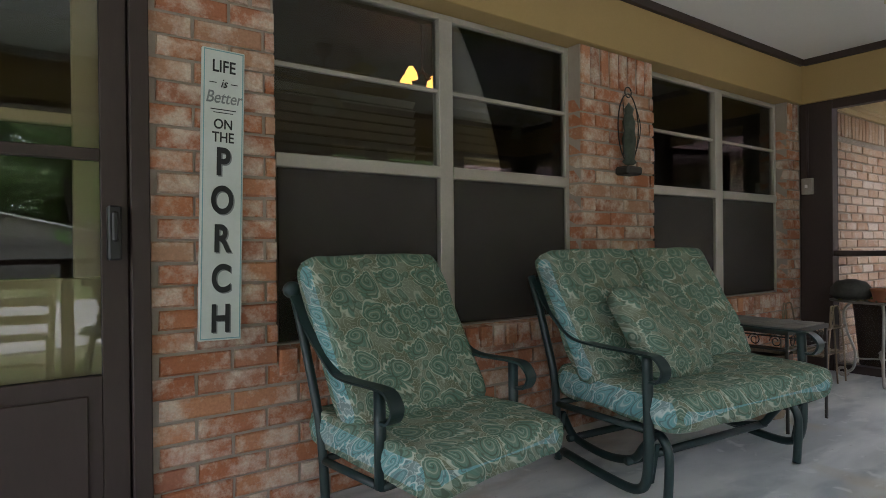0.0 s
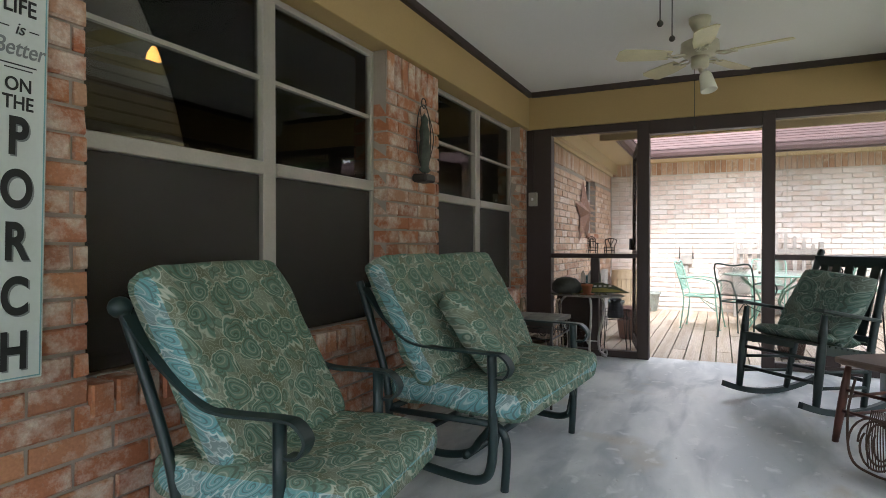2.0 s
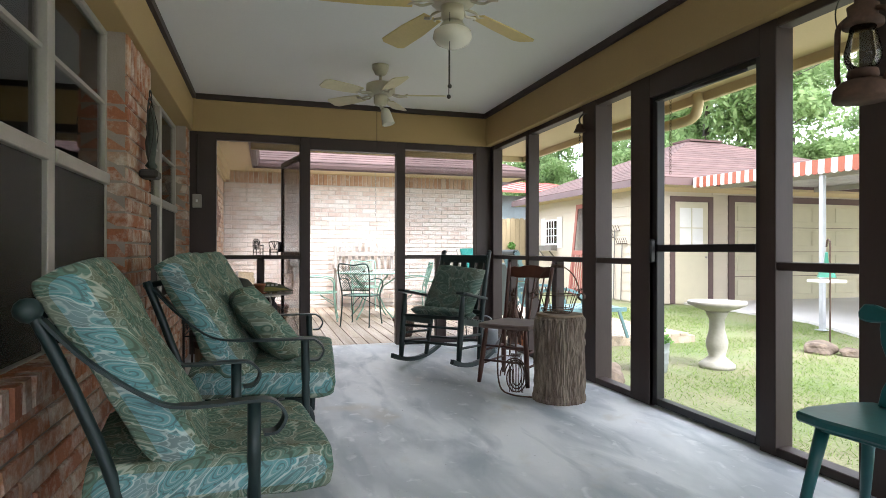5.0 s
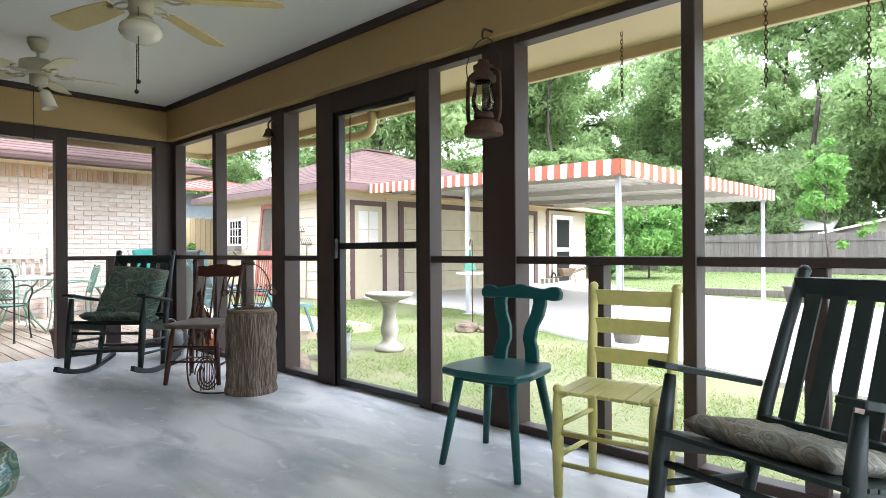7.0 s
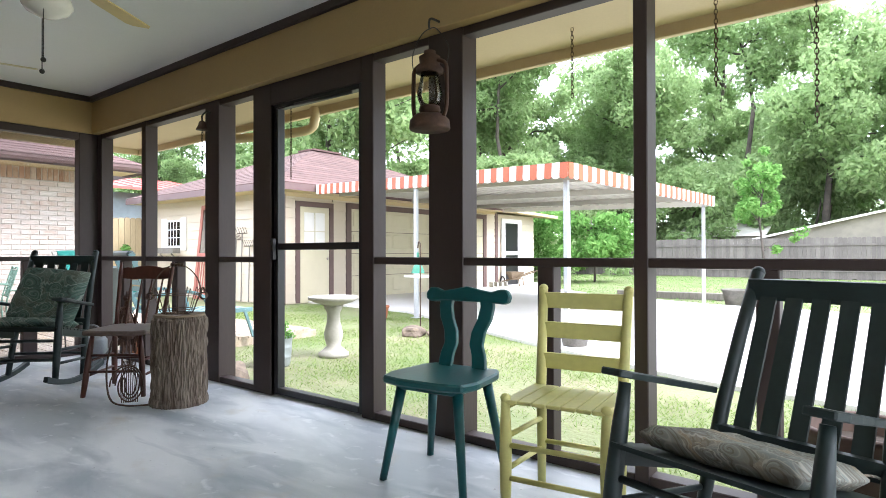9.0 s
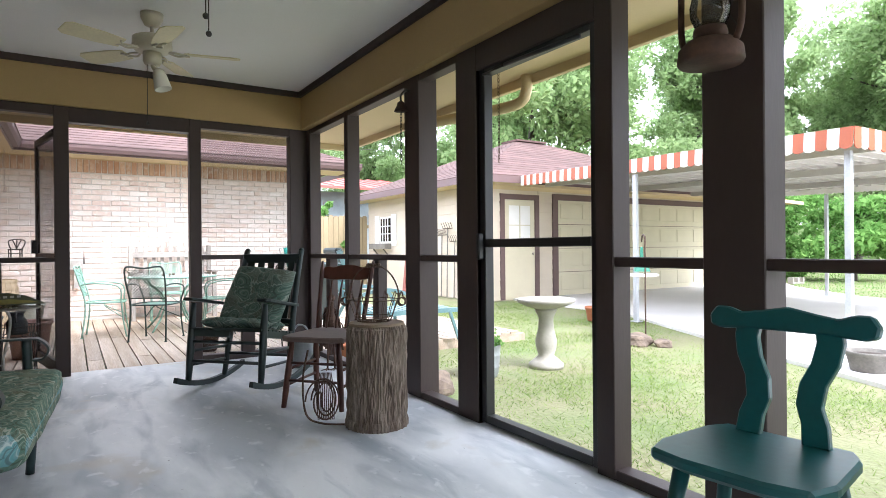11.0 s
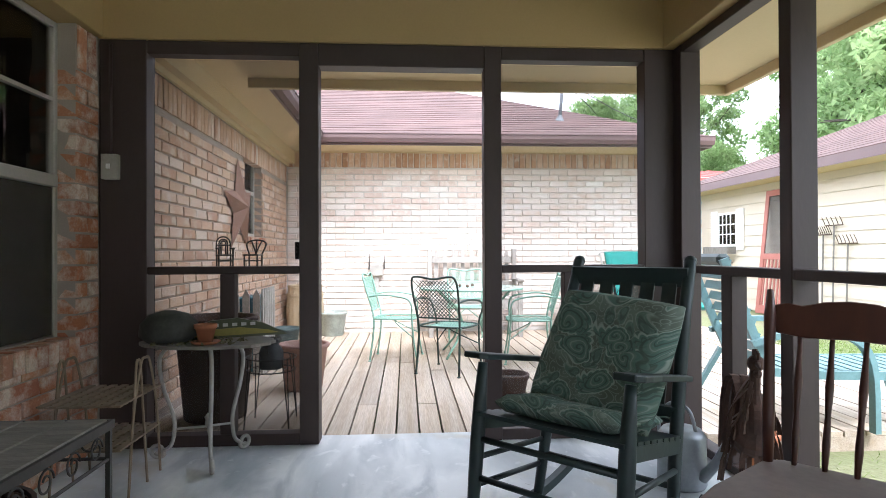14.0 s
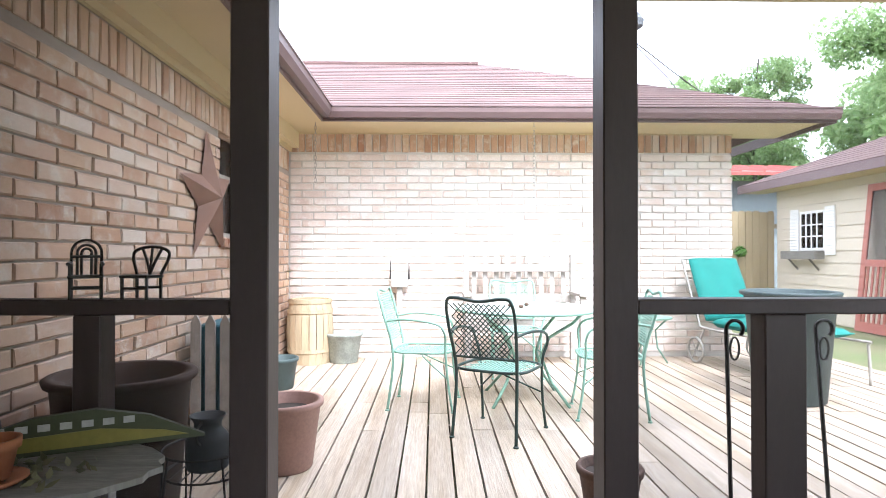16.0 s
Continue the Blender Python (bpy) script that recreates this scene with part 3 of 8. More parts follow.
def cushion(w, d, h, puff=0.35, seed=0, nx=14, ny=14, soft=3.2, edge=6):
    """A stuffed pad, w by d, h thick, standing on z = 0, with sagging top and rounded edges."""
    bm = bmesh.new()
    noise_at = Vector((seed * 7.3, seed * 3.1, 0))
    grids = []
    for side in (1, -1):
        g = []
        for i in range(nx + 1):
            row = []
            for j in range(ny + 1):
                u, v = 2 * i / nx - 1, 2 * j / ny - 1
                if edge > 6:
                    u, v = 1.5 * u - 0.5 * u ** 3, 1.5 * v - 0.5 * v ** 3
                rim = max(1e-4, (1 - abs(u) ** edge) * (1 - abs(v) ** edge))
                swell = rim ** 0.28
                pull = 1 - (0.012 if edge > 6 else 0.035) * (abs(v) ** soft) * abs(u) - 0.02
                x, y = u * w / 2 * pull, v * d / 2 * (1 - (0.010 if edge > 6 else 0.03) * abs(u) ** soft)
                z = h / 2 + side * (h * (0.5 - puff / 2) * min(1, swell * 1.6) + h * puff / 2 * swell)
                z += (0.020 if edge > 6 else 0.014) * noise.noise(Vector((u * 2.4, v * 2.4, side)) + noise_at) * swell
                row.append(bm.verts.new((x, y, z)))
            g.append(row)
        grids.append(g)
    for g in grids:
        for i in range(nx):
            for j in range(ny):
                bm.faces.new((g[i][j], g[i + 1][j], g[i + 1][j + 1], g[i][j + 1]))
    top, low = grids
    edge_t = [top[i][0] for i in range(nx)] + [top[nx][j] for j in range(ny)] + [top[i][ny] for i in range(nx, 0, -1)] + [top[0][j] for j in range(ny, 0, -1)]
    edge_l = [low[i][0] for i in range(nx)] + [low[nx][j] for j in range(ny)] + [low[i][ny] for i in range(nx, 0, -1)] + [low[0][j] for j in range(ny, 0, -1)]
    for k in range(len(edge_t)):
        bm.faces.new((edge_t[k], edge_t[(k + 1) % len(edge_t)], edge_l[(k + 1) % len(edge_t)], edge_l[k]))
    return bm


# ---- the porch's shell ----
EAST, YARD, HOUSE, CEIL, BEAM = 6.0, 0.0, 3.09, 2.505, 2.15
GROUND = -0.15
structure("floor", boxes(((-2.0, -0.14, -0.3), (6.16, 3.4, 0.0))), CONCRETE, "smeared grey-white painted concrete porch slab", "floor")
structure("ceiling", boxes(((-2.0, 0.06, CEIL), (6.1, 3.3, CEIL + 0.1))), CEILING, "flat pale grey painted porch ceiling", "ceiling")
# tan beams with a dark cornice
structure("beam_yard", boxes(((-2.0, -0.16, BEAM), (6.16, 0.06, CEIL))), TAN, "tan painted beam over the screen panels", "beam", bevel=0.004)
structure("beam_east", boxes(((EAST - 0.02, 0.06, BEAM), (6.16, 3.09, CEIL))), TAN, "tan painted beam over the deck doorway", "beam", bevel=0.004)
structure("beam_house", boxes(((-2.0, HOUSE - 0.03, BEAM + 0.004), (EAST - 0.02, HOUSE + 0.25, CEIL))), TAN, "tan painted board above the windows", "beam", bevel=0.004)
structure("trim_cornice_yard", boxes(((-2.0, 0.06, 2.455), (EAST - 0.05, 0.09, CEIL))), BROWN, "dark brown strip along the ceiling", "trim")
structure("trim_cornice_east", boxes(((EAST - 0.05, 0.06, 2.455), (EAST - 0.02, 3.03, CEIL))), BROWN, "dark brown strip along the ceiling", "trim")
structure("trim_cornice_house", boxes(((-2.0, HOUSE - 0.06, 2.455), (EAST - 0.05, HOUSE - 0.03, CEIL))), BROWN, "dark brown strip along the ceiling", "trim")
# unseen west end, made up with open bays to let daylight in
for y0, y1 in ((-0.11, 0.0), (1.0, 1.09), (2.05, 2.14), (3.0, 3.09)):
    structure("post", boxes(((-2.1, y0, 0), (-2.0, y1, BEAM))), BROWN, "dark brown painted post of the screened wall", "post", bevel=0.004)
structure("beam_west_unseen", boxes(((-2.16, -0.16, BEAM), (-2.0, 3.3, CEIL))), TAN, "tan painted beam over the screen panels", "beam")
structure("wall_west_unseen", boxes(((-2.09, 0.0, 0.0), (-2.01, 3.0, 0.5))), BROWN, "unseen low board wall at the made-up open west end", "wall")


def member(name, lo, hi, material=BROWN, label="dark brown painted post of the screened wall"):
    bm = boxes((lo, hi))
    return structure(name, bm, material, label, "post", bevel=0.004)


# the yard side: posts (x from, x to, depth), rails, sills and the short studs below the rails
D = -0.11
for x0, x1, dep in ((5.91, 6.0, D), (5.0, 5.075, D), (3.82, 4.015, -0.145), (3.165, 3.375, D), (2.175, 2.275, D), (1.525, 1.755, -0.13), (0.57, 0.63, D), (-0.345, -0.285, D)):
    member("post", (x0, dep, 0), (x1, YARD, BEAM))
for x0, x1 in ((5.075, 5.91), (4.015, 5.0), (3.375, 3.82), (1.755, 2.175), (0.63, 1.525), (-0.285, 0.57)):
    member("rail", (x0, -0.09, 0.912), (x1, -0.004, 0.953), label="dark brown cross rail of the screened wall")
    member("sill", (x0, -0.09, 0.0), (x1, -0.004, 0.045), label="dark brown sill on the slab edge")
    member("head", (x0, -0.09, BEAM - 0.045), (x1, -0.004, BEAM), label="dark brown head rail")
for x0, x1 in ((4.46, 4.55), (1.01, 1.095), (5.44, 5.53), (0.09, 0.17)):
    member("stud", (x0, -0.085, 0.045), (x1, -0.008, 0.912), label="short dark brown stud below the rail")
member("door_head", (2.275, D, 2.0), (3.165, YARD, BEAM), label="dark brown board above the screen door")
structure("wall_yard_west", boxes(((-1.05, -0.13, 0.0), (-0.345, -0.02, BEAM))), MAUVE, "weathered brown board wall with a ledge", "wall")
structure("ledge", boxes(((-1.05, -0.02, 0.955), (-0.345, 0.10, 0.985))), SOFFIT, "narrow pale wooden ledge on the board wall", "ledge", bevel=0.004)

# the deck side
E1 = EAST + 0.11
for y0, y1 in ((2.85, 3.09), (1.955, 2.058), (0.966, 1.06)):
    member("post", (EAST, y0, 0), (E1, y1, BEAM))
member("post", (EAST, -0.11, 0), (E1, 0.165, BEAM))
for y0, y1 in ((2.058, 2.85), (0.165, 0.966)):
    member("rail", (EAST + 0.004, y0, 0.912), (EAST + 0.09, y1, 0.953), label="dark brown cross rail of the screened wall")
    member("sill", (EAST + 0.004, y0, 0.0), (EAST + 0.09, y1, 0.06), label="dark brown sill on the slab edge")
    member("head", (EAST + 0.004, y0, BEAM - 0.07), (EAST + 0.09, y1, BEAM), label="dark brown head rail")
member("stud", (EAST + 0.008, 2.40, 0.06), (EAST + 0.085, 2.475, 0.912), label="short dark brown stud below the rail")
member("stud", (EAST + 0.008, 0.505, 0.06), (EAST + 0.085, 0.62, 0.912), label="short dark brown stud below the rail")
member("door_head", (EAST, 1.06, 2.03), (E1, 1.955, BEAM), label="dark brown board above the deck doorway")

# roof above the porch: soffits and fascia of its overhang
structure("soffit", boxes(((-2.0, -0.78, 2.205), (6.85, -0.162, 2.225)), ((6.162, -0.16, 2.205), (6.85, 2.55, 2.225))), SOFFIT, "cream boarded soffit under the porch eaves", "soffit")
structure("fascia", boxes(((-2.0, -0.82, 2.14), (6.89, -0.78, 2.31)), ((6.85, -0.78, 2.14), (6.89, 2.55, 2.31))), SOFFIT, "cream fascia board along the porch eaves", "fascia", bevel=0.004)
structure("porch_roof", boxes(((-2.2, -0.86, 2.62), (6.95, 3.6, 2.7))), SHINGLE, "shingled roof over the porch", "roof")
for y0, y1 in ((2.058, 2.85), (0.165, 0.966)):
    structure("screen_panel", boxes(((EAST + 0.092, y0, 0.06), (EAST + 0.093, y1, BEAM - 0.07))), PANEL_SCREEN, "fine dark insect screen panel", "screen")


# ---- the house wall ----
BACK = HOUSE + 0.11
# wall core behind the brick, with the window and door openings left free
FACE = HOUSE + 0.012
core = [((-2.0, FACE, -0.3), (0.165, BACK + 0.14, 2.6)), ((1.13, FACE, -0.3), (1.575, BACK + 0.14, 2.6)), ((1.575, FACE, -0.3), (3.34, BACK + 0.14, 0.57)),
        ((3.34, FACE, -0.3), (4.01, BACK + 0.14, 2.6)), ((4.01, FACE, -0.3), (5.80, BACK + 0.14, 0.57)), ((5.80, FACE, -0.3), (8.79, BACK + 0.14, 2.6)),
        ((8.79, FACE, -0.3), (9.53, BACK + 0.14, 1.2)), ((8.79, FACE, 2.16), (9.53, BACK + 0.14, 2.6)), ((9.53, FACE, -0.3), (10.95, BACK + 0.14, 2.6)),
        ((1.575, BACK, 2.15), (3.34, BACK + 0.14, 2.6)), ((4.01, BACK, 2.15), (5.80, BACK + 0.14, 2.6)), ((0.165, BACK, 2.06), (1.065, BACK + 0.14, 2.6))]
structure("wall_house", boxes(*core), MORTAR, "red and buff brick house wall with raked joints", "wall")
# wing of the house across the deck, its sky glare painted into brick and mortar
structure("wall_wing", boxes(((10.9, -1.77, -0.3), (11.12, BACK, 2.45))), MORTAR_FAR, "brick wall of the house wing, glare painted into its pale colour", "wall")
# dark room behind the windows: dimness is in its colour, last box blocks sky light
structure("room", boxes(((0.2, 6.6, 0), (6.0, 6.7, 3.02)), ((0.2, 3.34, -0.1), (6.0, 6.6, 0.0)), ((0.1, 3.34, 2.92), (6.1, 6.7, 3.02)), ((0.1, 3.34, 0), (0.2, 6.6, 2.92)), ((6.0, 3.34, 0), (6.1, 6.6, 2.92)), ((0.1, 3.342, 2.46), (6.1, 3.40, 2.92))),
          ROOM_DIMNESS, "dim room seen through the windows", "room")


def house_window(name, x0, x1, m0, m1):
    z0, z1, y = 0.59, 2.15, HOUSE + 0.095
    win = thing(name, pose((x0 + x1) / 2, y, z0), "aluminium double-hung window with dark insect screen below", "window", kind="structure")
    c = (x0 + x1) / 2
    f = boxes(((x0 - c, 0, 0), (x0 - c + 0.03, 0.05, z1 - z0)), ((x1 - c - 0.03, 0, 0), (x1 - c, 0.05, z1 - z0)), ((x0 - c + 0.03, 0, 0), (x1 - c - 0.03, 0.05, 0.035)),
              ((x0 - c + 0.03, 0, z1 - z0 - 0.03), (x1 - c - 0.03, 0.05, z1 - z0)), ((m0 - c, -0.012, 0.035), (m1 - c, 0.05, z1 - z0 - 0.03)))
    part("frame", f, ALU, win, "greyed aluminium frame", bevel=0.003)
    for a, b in ((x0 + 0.03, m0), (m1, x1 - 0.03)):
        part("meeting_rail", boxes(((a - c, -0.02, 0.756), (b - c, 0.03, 0.814))), ALU, win, bevel=0.004)
        part("muntin", boxes(((a - c, 0.005, 1.172), (b - c, 0.025, 1.190))), ALU, win)
        part("pane", boxes(((a - c, 0.020, 0.814), (b - c, 0.024, z1 - z0 - 0.03))), GLASS, win).visible_shadow = False
        part("pane", boxes(((a - c, 0.034, 0.035), (b - c, 0.038, 0.755))), GLASS, win).visible_shadow = False
        part("insect_screen", boxes(((a - c + 0.012, 0.004, 0.045), (b - c - 0.012, 0.006, 0.755))), SCREEN, win, "dark insect screen")
    return win


house_window("window_1", 1.575, 3.34, 2.42, 2.50)
house_window("window_2", 4.01, 5.80, 4.87, 4.965)


# ---- ground, drive, deck ----
structure("ground", boxes(((-150, -150, -2.0), (150, 150, GROUND - 0.02))), GRASS_GROUND, "patchy green lawn with bare soil", "ground")
edge = [(10.6, -6.3), (7.2, -5.95), (5.3, -4.95), (3.9, -4.2), (2.4, -3.5), (1.18, -2.95), (-1.0, -2.5), (-9.0, -2.3), (-9.0, -9.9), (0.5, -10.6), (3.0, -11.0), (6.5, -12.6), (8.8, -14.6), (10.6, -17.0)]
bm = outline(edge, 0.06)
bmesh.ops.transform(bm, matrix=pose(0, 0, GROUND - 0.01, -90), verts=bm.verts)
structure("drive", bm, DRIVE, "pale sunlit concrete driveway", "driveway")

deck = thing("deck", pose(0, 0, 0), "weathered wooden deck of long worn boards", "deck", kind="structure")
part("joist_frame", boxes(((6.17, -2.88, -0.30), (12.4, -2.83, -0.082)), ((6.17, -2.83, -0.30), (6.21, 3.05, -0.082)), ((8.4, -2.83, -0.30), (8.44, 3.05, -0.082)), ((10.6, -2.83, -0.30), (10.64, 3.05, -0.082))), DECK_WOOD, deck)
DECK_TOP, BW = -0.05, 0.140


def board_mesh(name, length, seed):
    rnd = random.Random(seed)
    bm = boxes(((-length / 2, -BW / 2 + 0.006, -0.03), (length / 2, BW / 2 - 0.006, 0)))
    bmesh.ops.subdivide_edges(bm, edges=[e for e in bm.edges if abs((e.verts[0].co - e.verts[1].co).x) > 0.5], cuts=7)
    for v in bm.verts:
        v.co.y += rnd.uniform(-0.0012, 0.0012)
        v.co.z += rnd.uniform(-0.0015, 0.0015)
    me = bpy.data.meshes.new(name)
    bm.to_mesh(me)
    bm.free()
    me.materials.append(DECK_WOOD)
    return me


LONG = [board_mesh("board", 2.4, s) for s in range(4)]
rnd = random.Random(5)
for i in range(42):
    y = 3.02 - i * BW
    joints = [6.165, 7.0 + rnd.choice((0.0, 0.6, 1.2, 1.6)), 9.4 + rnd.choice((-0.5, 0.0, 0.4)), 10.88 if y > -1.78 else 12.4]
    for a, b in zip(joints, joints[1:]):
        ob = new("board", LONG[rnd.randrange(4)])
        ob.parent = deck
        ob.matrix_basis = pose((a + b) / 2, y, DECK_TOP + rnd.uniform(-0.002, 0.002), rnd.uniform(-0.4, 0.4)) @ Matrix.Diagonal(((b - a - 0.003) / 2.4, 1, 1, 1))


# ---- the wing's roof and eaves ----
def slab(name, corners, thick, material, label, category, parent=None):
    bm = bmesh.new()
    top = [bm.verts.new(c) for c in corners]
    low = [bm.verts.new((x, y, z - thick)) for x, y, z in corners]
    n = len(corners)
    bm.faces.new(top)
    bm.faces.new(low[::-1])
    for i in range(n):
        bm.faces.new((top[i], top[(i + 1) % n], low[(i + 1) % n], low[i]))
    if parent is not None:
        return part(name, bm, material, parent)
    return structure(name, bm, material, label, category)


def shingle_rows(parent, eave_a, eave_b, top_a, top_b, rows):
    """Courses of shingles up a slope, each one a thin strip with its lower edge proud."""
    ea, eb, ta, tb = (Vector(v) for v in (eave_a, eave_b, top_a, top_b))
    normal = (eb - ea).cross(ta - ea).normalized()
    normal = normal if normal.z > 0 else -normal
    for r in range(rows):
        s0, s1 = r / rows, (r + 1.08) / rows
        s1 = min(s1, 1.0)
        a0, b0, a1, b1 = ea.lerp(ta, s0), eb.lerp(tb, s0), ea.lerp(ta, s1), eb.lerp(tb, s1)
        bm = bmesh.new()
        lift, back = normal * 0.008, normal * 0.002
        v = [bm.verts.new(p) for p in (a0 + lift, b0 + lift, b1 + back, a1 + back, a0, b0)]
        bm.faces.new((v[0], v[1], v[2], v[3]))
        bm.faces.new((v[4], v[5], v[1], v[0]))
        part("shingle_course", bm, SHINGLE, parent)


wing = thing("wing_roof", pose(0, 0, 0), "hipped brown asphalt shingle roof of the house wing", "roof", kind="structure")
E0, RX, RZ, EZ = 10.15, 13.1, 3.87, 2.51
slab("roof_deck", [(E0, -2.42, EZ), (E0, 2.60, EZ), (RX, 5.5, RZ), (RX, 0.8, RZ)], 0.03, SHINGLE, "", "", wing)
slab("roof_deck", [(E0, -2.42, EZ), (RX, 0.8, RZ), (16.1, -2.42, EZ)], 0.03, SHINGLE, "", "", wing)
slab("roof_deck", [(6.9, 2.60, EZ), (E0, 2.60, EZ), (RX, 5.5, RZ), (6.9, 5.5, RZ)], 0.03, SHINGLE, "", "", wing)
shingle_rows(wing, (E0, -2.42, EZ), (E0, 2.60, EZ), (RX, 0.8, RZ), (RX, 5.5, RZ), 24)
shingle_rows(wing, (6.9, 2.60, EZ), (E0, 2.60, EZ), (6.9, 5.5, RZ), (RX, 5.5, RZ), 24)
bm = boxes(((RX - 0.05, 0.85, RZ - 0.01), (RX + 0.12, 5.5, RZ + 0.03)))
part("ridge_cap", bm, SHINGLE, wing)
for lo, hi in (((E0 - 0.02, -2.44, 2.36), (E0, 2.60, 2.47)), ((E0, -2.44, 2.36), (12.2, -2.42, 2.47)), ((6.9, 2.58, 2.36), (E0 - 0.02, 2.60, 2.47))):
    part("fascia", boxes((lo, hi)), FASCIA, wing, "plum-brown fascia board")
gut = [(0.0, 0.0), (0.0, -0.10), (-0.06, -0.10), (-0.085, -0.05), (-0.09, -0.005), (-0.10, 0.0), (-0.10, 0.012), (-0.085, 0.012), (-0.08, -0.045), (-0.055, -0.09), (-0.01, -0.09), (-0.01, 0.0)]
for a, b, turn in (((E0 - 0.02, 2.60), 5.04, 0), ((6.9, 2.58), 3.23, 90)):
    bm = bmesh.new()
    rows = []
    for s in (0, b):
        rows.append([bm.verts.new((x, -s, 2.485 + z)) for x, z in gut])
    k = len(gut)
    for i in range(k):
        bm.faces.new((rows[0][i], rows[1][i], rows[1][(i + 1) % k], rows[0][(i + 1) % k]))
    bmesh.ops.transform(bm, matrix=pose(a[0], a[1], 0, 0, 0, turn), verts=bm.verts)
    part("gutter", bm, FASCIA, wing, "plum-brown metal gutter")
structure("soffit_wing", boxes(((E0, -2.4, 2.40), (11.12, 2.60, 2.415)), ((6.95, 2.60, 2.40), (E0, 3.0, 2.415)), ((E0, 2.60, 2.40), (11.12, 3.0, 2.415)), ((6.2, 3.0, 2.235), (10.9, 3.21, 2.25)), ((6.2, 2.985, 2.235), (10.9, 3.0, 2.415))), SOFFIT, "cream boarded soffit of the house wing", "soffit")
structure("frieze", boxes(((10.87, -1.79, 2.385), (10.898, 3.0, 2.40)), ((6.2, 3.055, 2.19), (10.87, 3.085, 2.235))), SOFFIT, "cream frieze board under the soffit", "trim")
# vent pipe and mast with guy wires on the roof
MAST_GREY = mat("weathered_mast_grey", (0.15, 0.16, 0.17), 0.6, var=0.15, bump=0.05)
v = thing("service_mast", pose(10.95, -0.67, 2.83, 5, 0, 0), "grey electrical service mast on the roof", "mast")
bm = bmesh.new()
rod(bm, (0, 0, -0.05), (0.0, 0, 0.82), 0.024)
part("pipe", bm, MAST_GREY, v, smooth=True)
part("flashing", lathe([(0.10, -0.06), (0.08, 0.03), (0.04, 0.08), (0.026, 0.12)], 14), MAST_GREY, v)
part("weather_head", lathe([(0.04, 0.76), (0.085, 0.79), (0.09, 0.86), (0.03, 0.94)], 12), MAST_GREY, v)
bm = bmesh.new()
tube(bm, [(0, 0, 0.6), (0.25, -0.5, 0.34), (0.5, -0.95, 0.03)], 0.006, sides=5)
tube(bm, curve([(0, 0, 0.62), (3.0, -2.5, 0.9), (9.0, -7.0, 2.4)], 5), 0.008, sides=5)
part("cable", bm, BLACK, v)


# ---- garage ----
GX, GY, GE = 10.6, -5.55, -14.2
gar = thing("garage", pose(0, 0, 0), "cream sided garage with a hipped brown shingle roof", "garage")
part("wall", boxes(((GX, GE, GROUND - 0.1), (GX + 0.12, GY, 2.44)), ((GX + 0.12, GY - 0.12, GROUND - 0.1), (16.4, GY, 2.44)), ((16.3, GE, -0.25), (16.4, GY - 0.12, 2.44))), SIDING, gar)
for i in range(12):
    z = GROUND + i * 0.215
    for a, b in ((-5.95, GY), (-7.45, -7.03), (GE, -13.62)):
        bm = outline([(0.0, 0.0), (-0.022, 0.0), (-0.004, 0.212), (0.0, 0.212)], b - a)
        bmesh.ops.transform(bm, matrix=pose(GX, (a + b) / 2, z), verts=bm.verts)
        part("lap_board", bm, SIDING, gar)
    bm = outline([(0.0, 0.0), (-0.022, 0.0), (-0.004, 0.212), (0.0, 0.212)], 16.4 - GX)
    bmesh.ops.transform(bm, matrix=pose((16.4 + GX) / 2, GY, z, 0, 0, -90), verts=bm.verts)
    part("lap_board", bm, SIDING, gar)
part("corner_board", boxes(((GX - 0.03, GY - 0.10, -0.2), (GX + 0.05, GY + 0.03, 2.3))), FASCIA, gar)
d = part("door", boxes(((GX - 0.012, -6.92, GROUND), (GX + 0.03, -6.05, 2.05))), CREAM, gar, "cream painted side door with a window")
part("frame", boxes(((GX - 0.04, -7.04, GROUND), (GX, -6.92, 2.17)), ((GX - 0.04, -6.05, GROUND), (GX, -5.93, 2.17)), ((GX - 0.04, -6.92, 2.05), (GX, -6.05, 2.17))), FASCIA, d, "brown door frame")
part("pane", boxes(((GX - 0.02, -6.78, 1.05), (GX - 0.014, -6.18, 1.92))), WHITE, d, "window with a pale blind")
part("muntin", boxes(((GX - 0.034, -6.49, 1.05), (GX - 0.02, -6.47, 1.92)), ((GX - 0.034, -6.78, 1.475), (GX - 0.021, -6.49, 1.495)), ((GX - 0.034, -6.47, 1.475), (GX - 0.021, -6.18, 1.495))), CREAM, d)
bm = bmesh.new()
bmesh.ops.create_uvsphere(bm, u_segments=10, v_segments=6, radius=0.03, matrix=pose(GX - 0.045, -6.85, 0.85))
part("knob", bm, ALU, d, smooth=True)
d = part("overhead_door", boxes(((GX - 0.006, -13.42, GROUND), (GX + 0.03, -7.62, 2.08))), CREAM, gar, "cream panelled overhead garage door")
part("frame", boxes(((GX - 0.04, -13.60, GROUND), (GX, -13.42, 2.22)), ((GX - 0.04, -7.62, GROUND), (GX, -7.46, 2.22)), ((GX - 0.04, -13.42, 2.08), (GX, -7.62, 2.22))), FASCIA, d, "brown door frame")
for r in range(4):
    for k in range(8):
        y0, z0 = -13.38 + k * 0.715, GROUND + 0.05 + r * 0.555
        part("panel", plank_box((GX - 0.022, y0 + 0.05, z0 + 0.09), (GX - 0.004, y0 + 0.665, z0 + 0.44), 0.008), CREAM, d)
    if r:
        part("joint", boxes(((GX - 0.009, -13.41, GROUND + r * 0.555), (GX - 0.004, -7.63, GROUND + r * 0.555 + 0.012))), FASCIA, d)
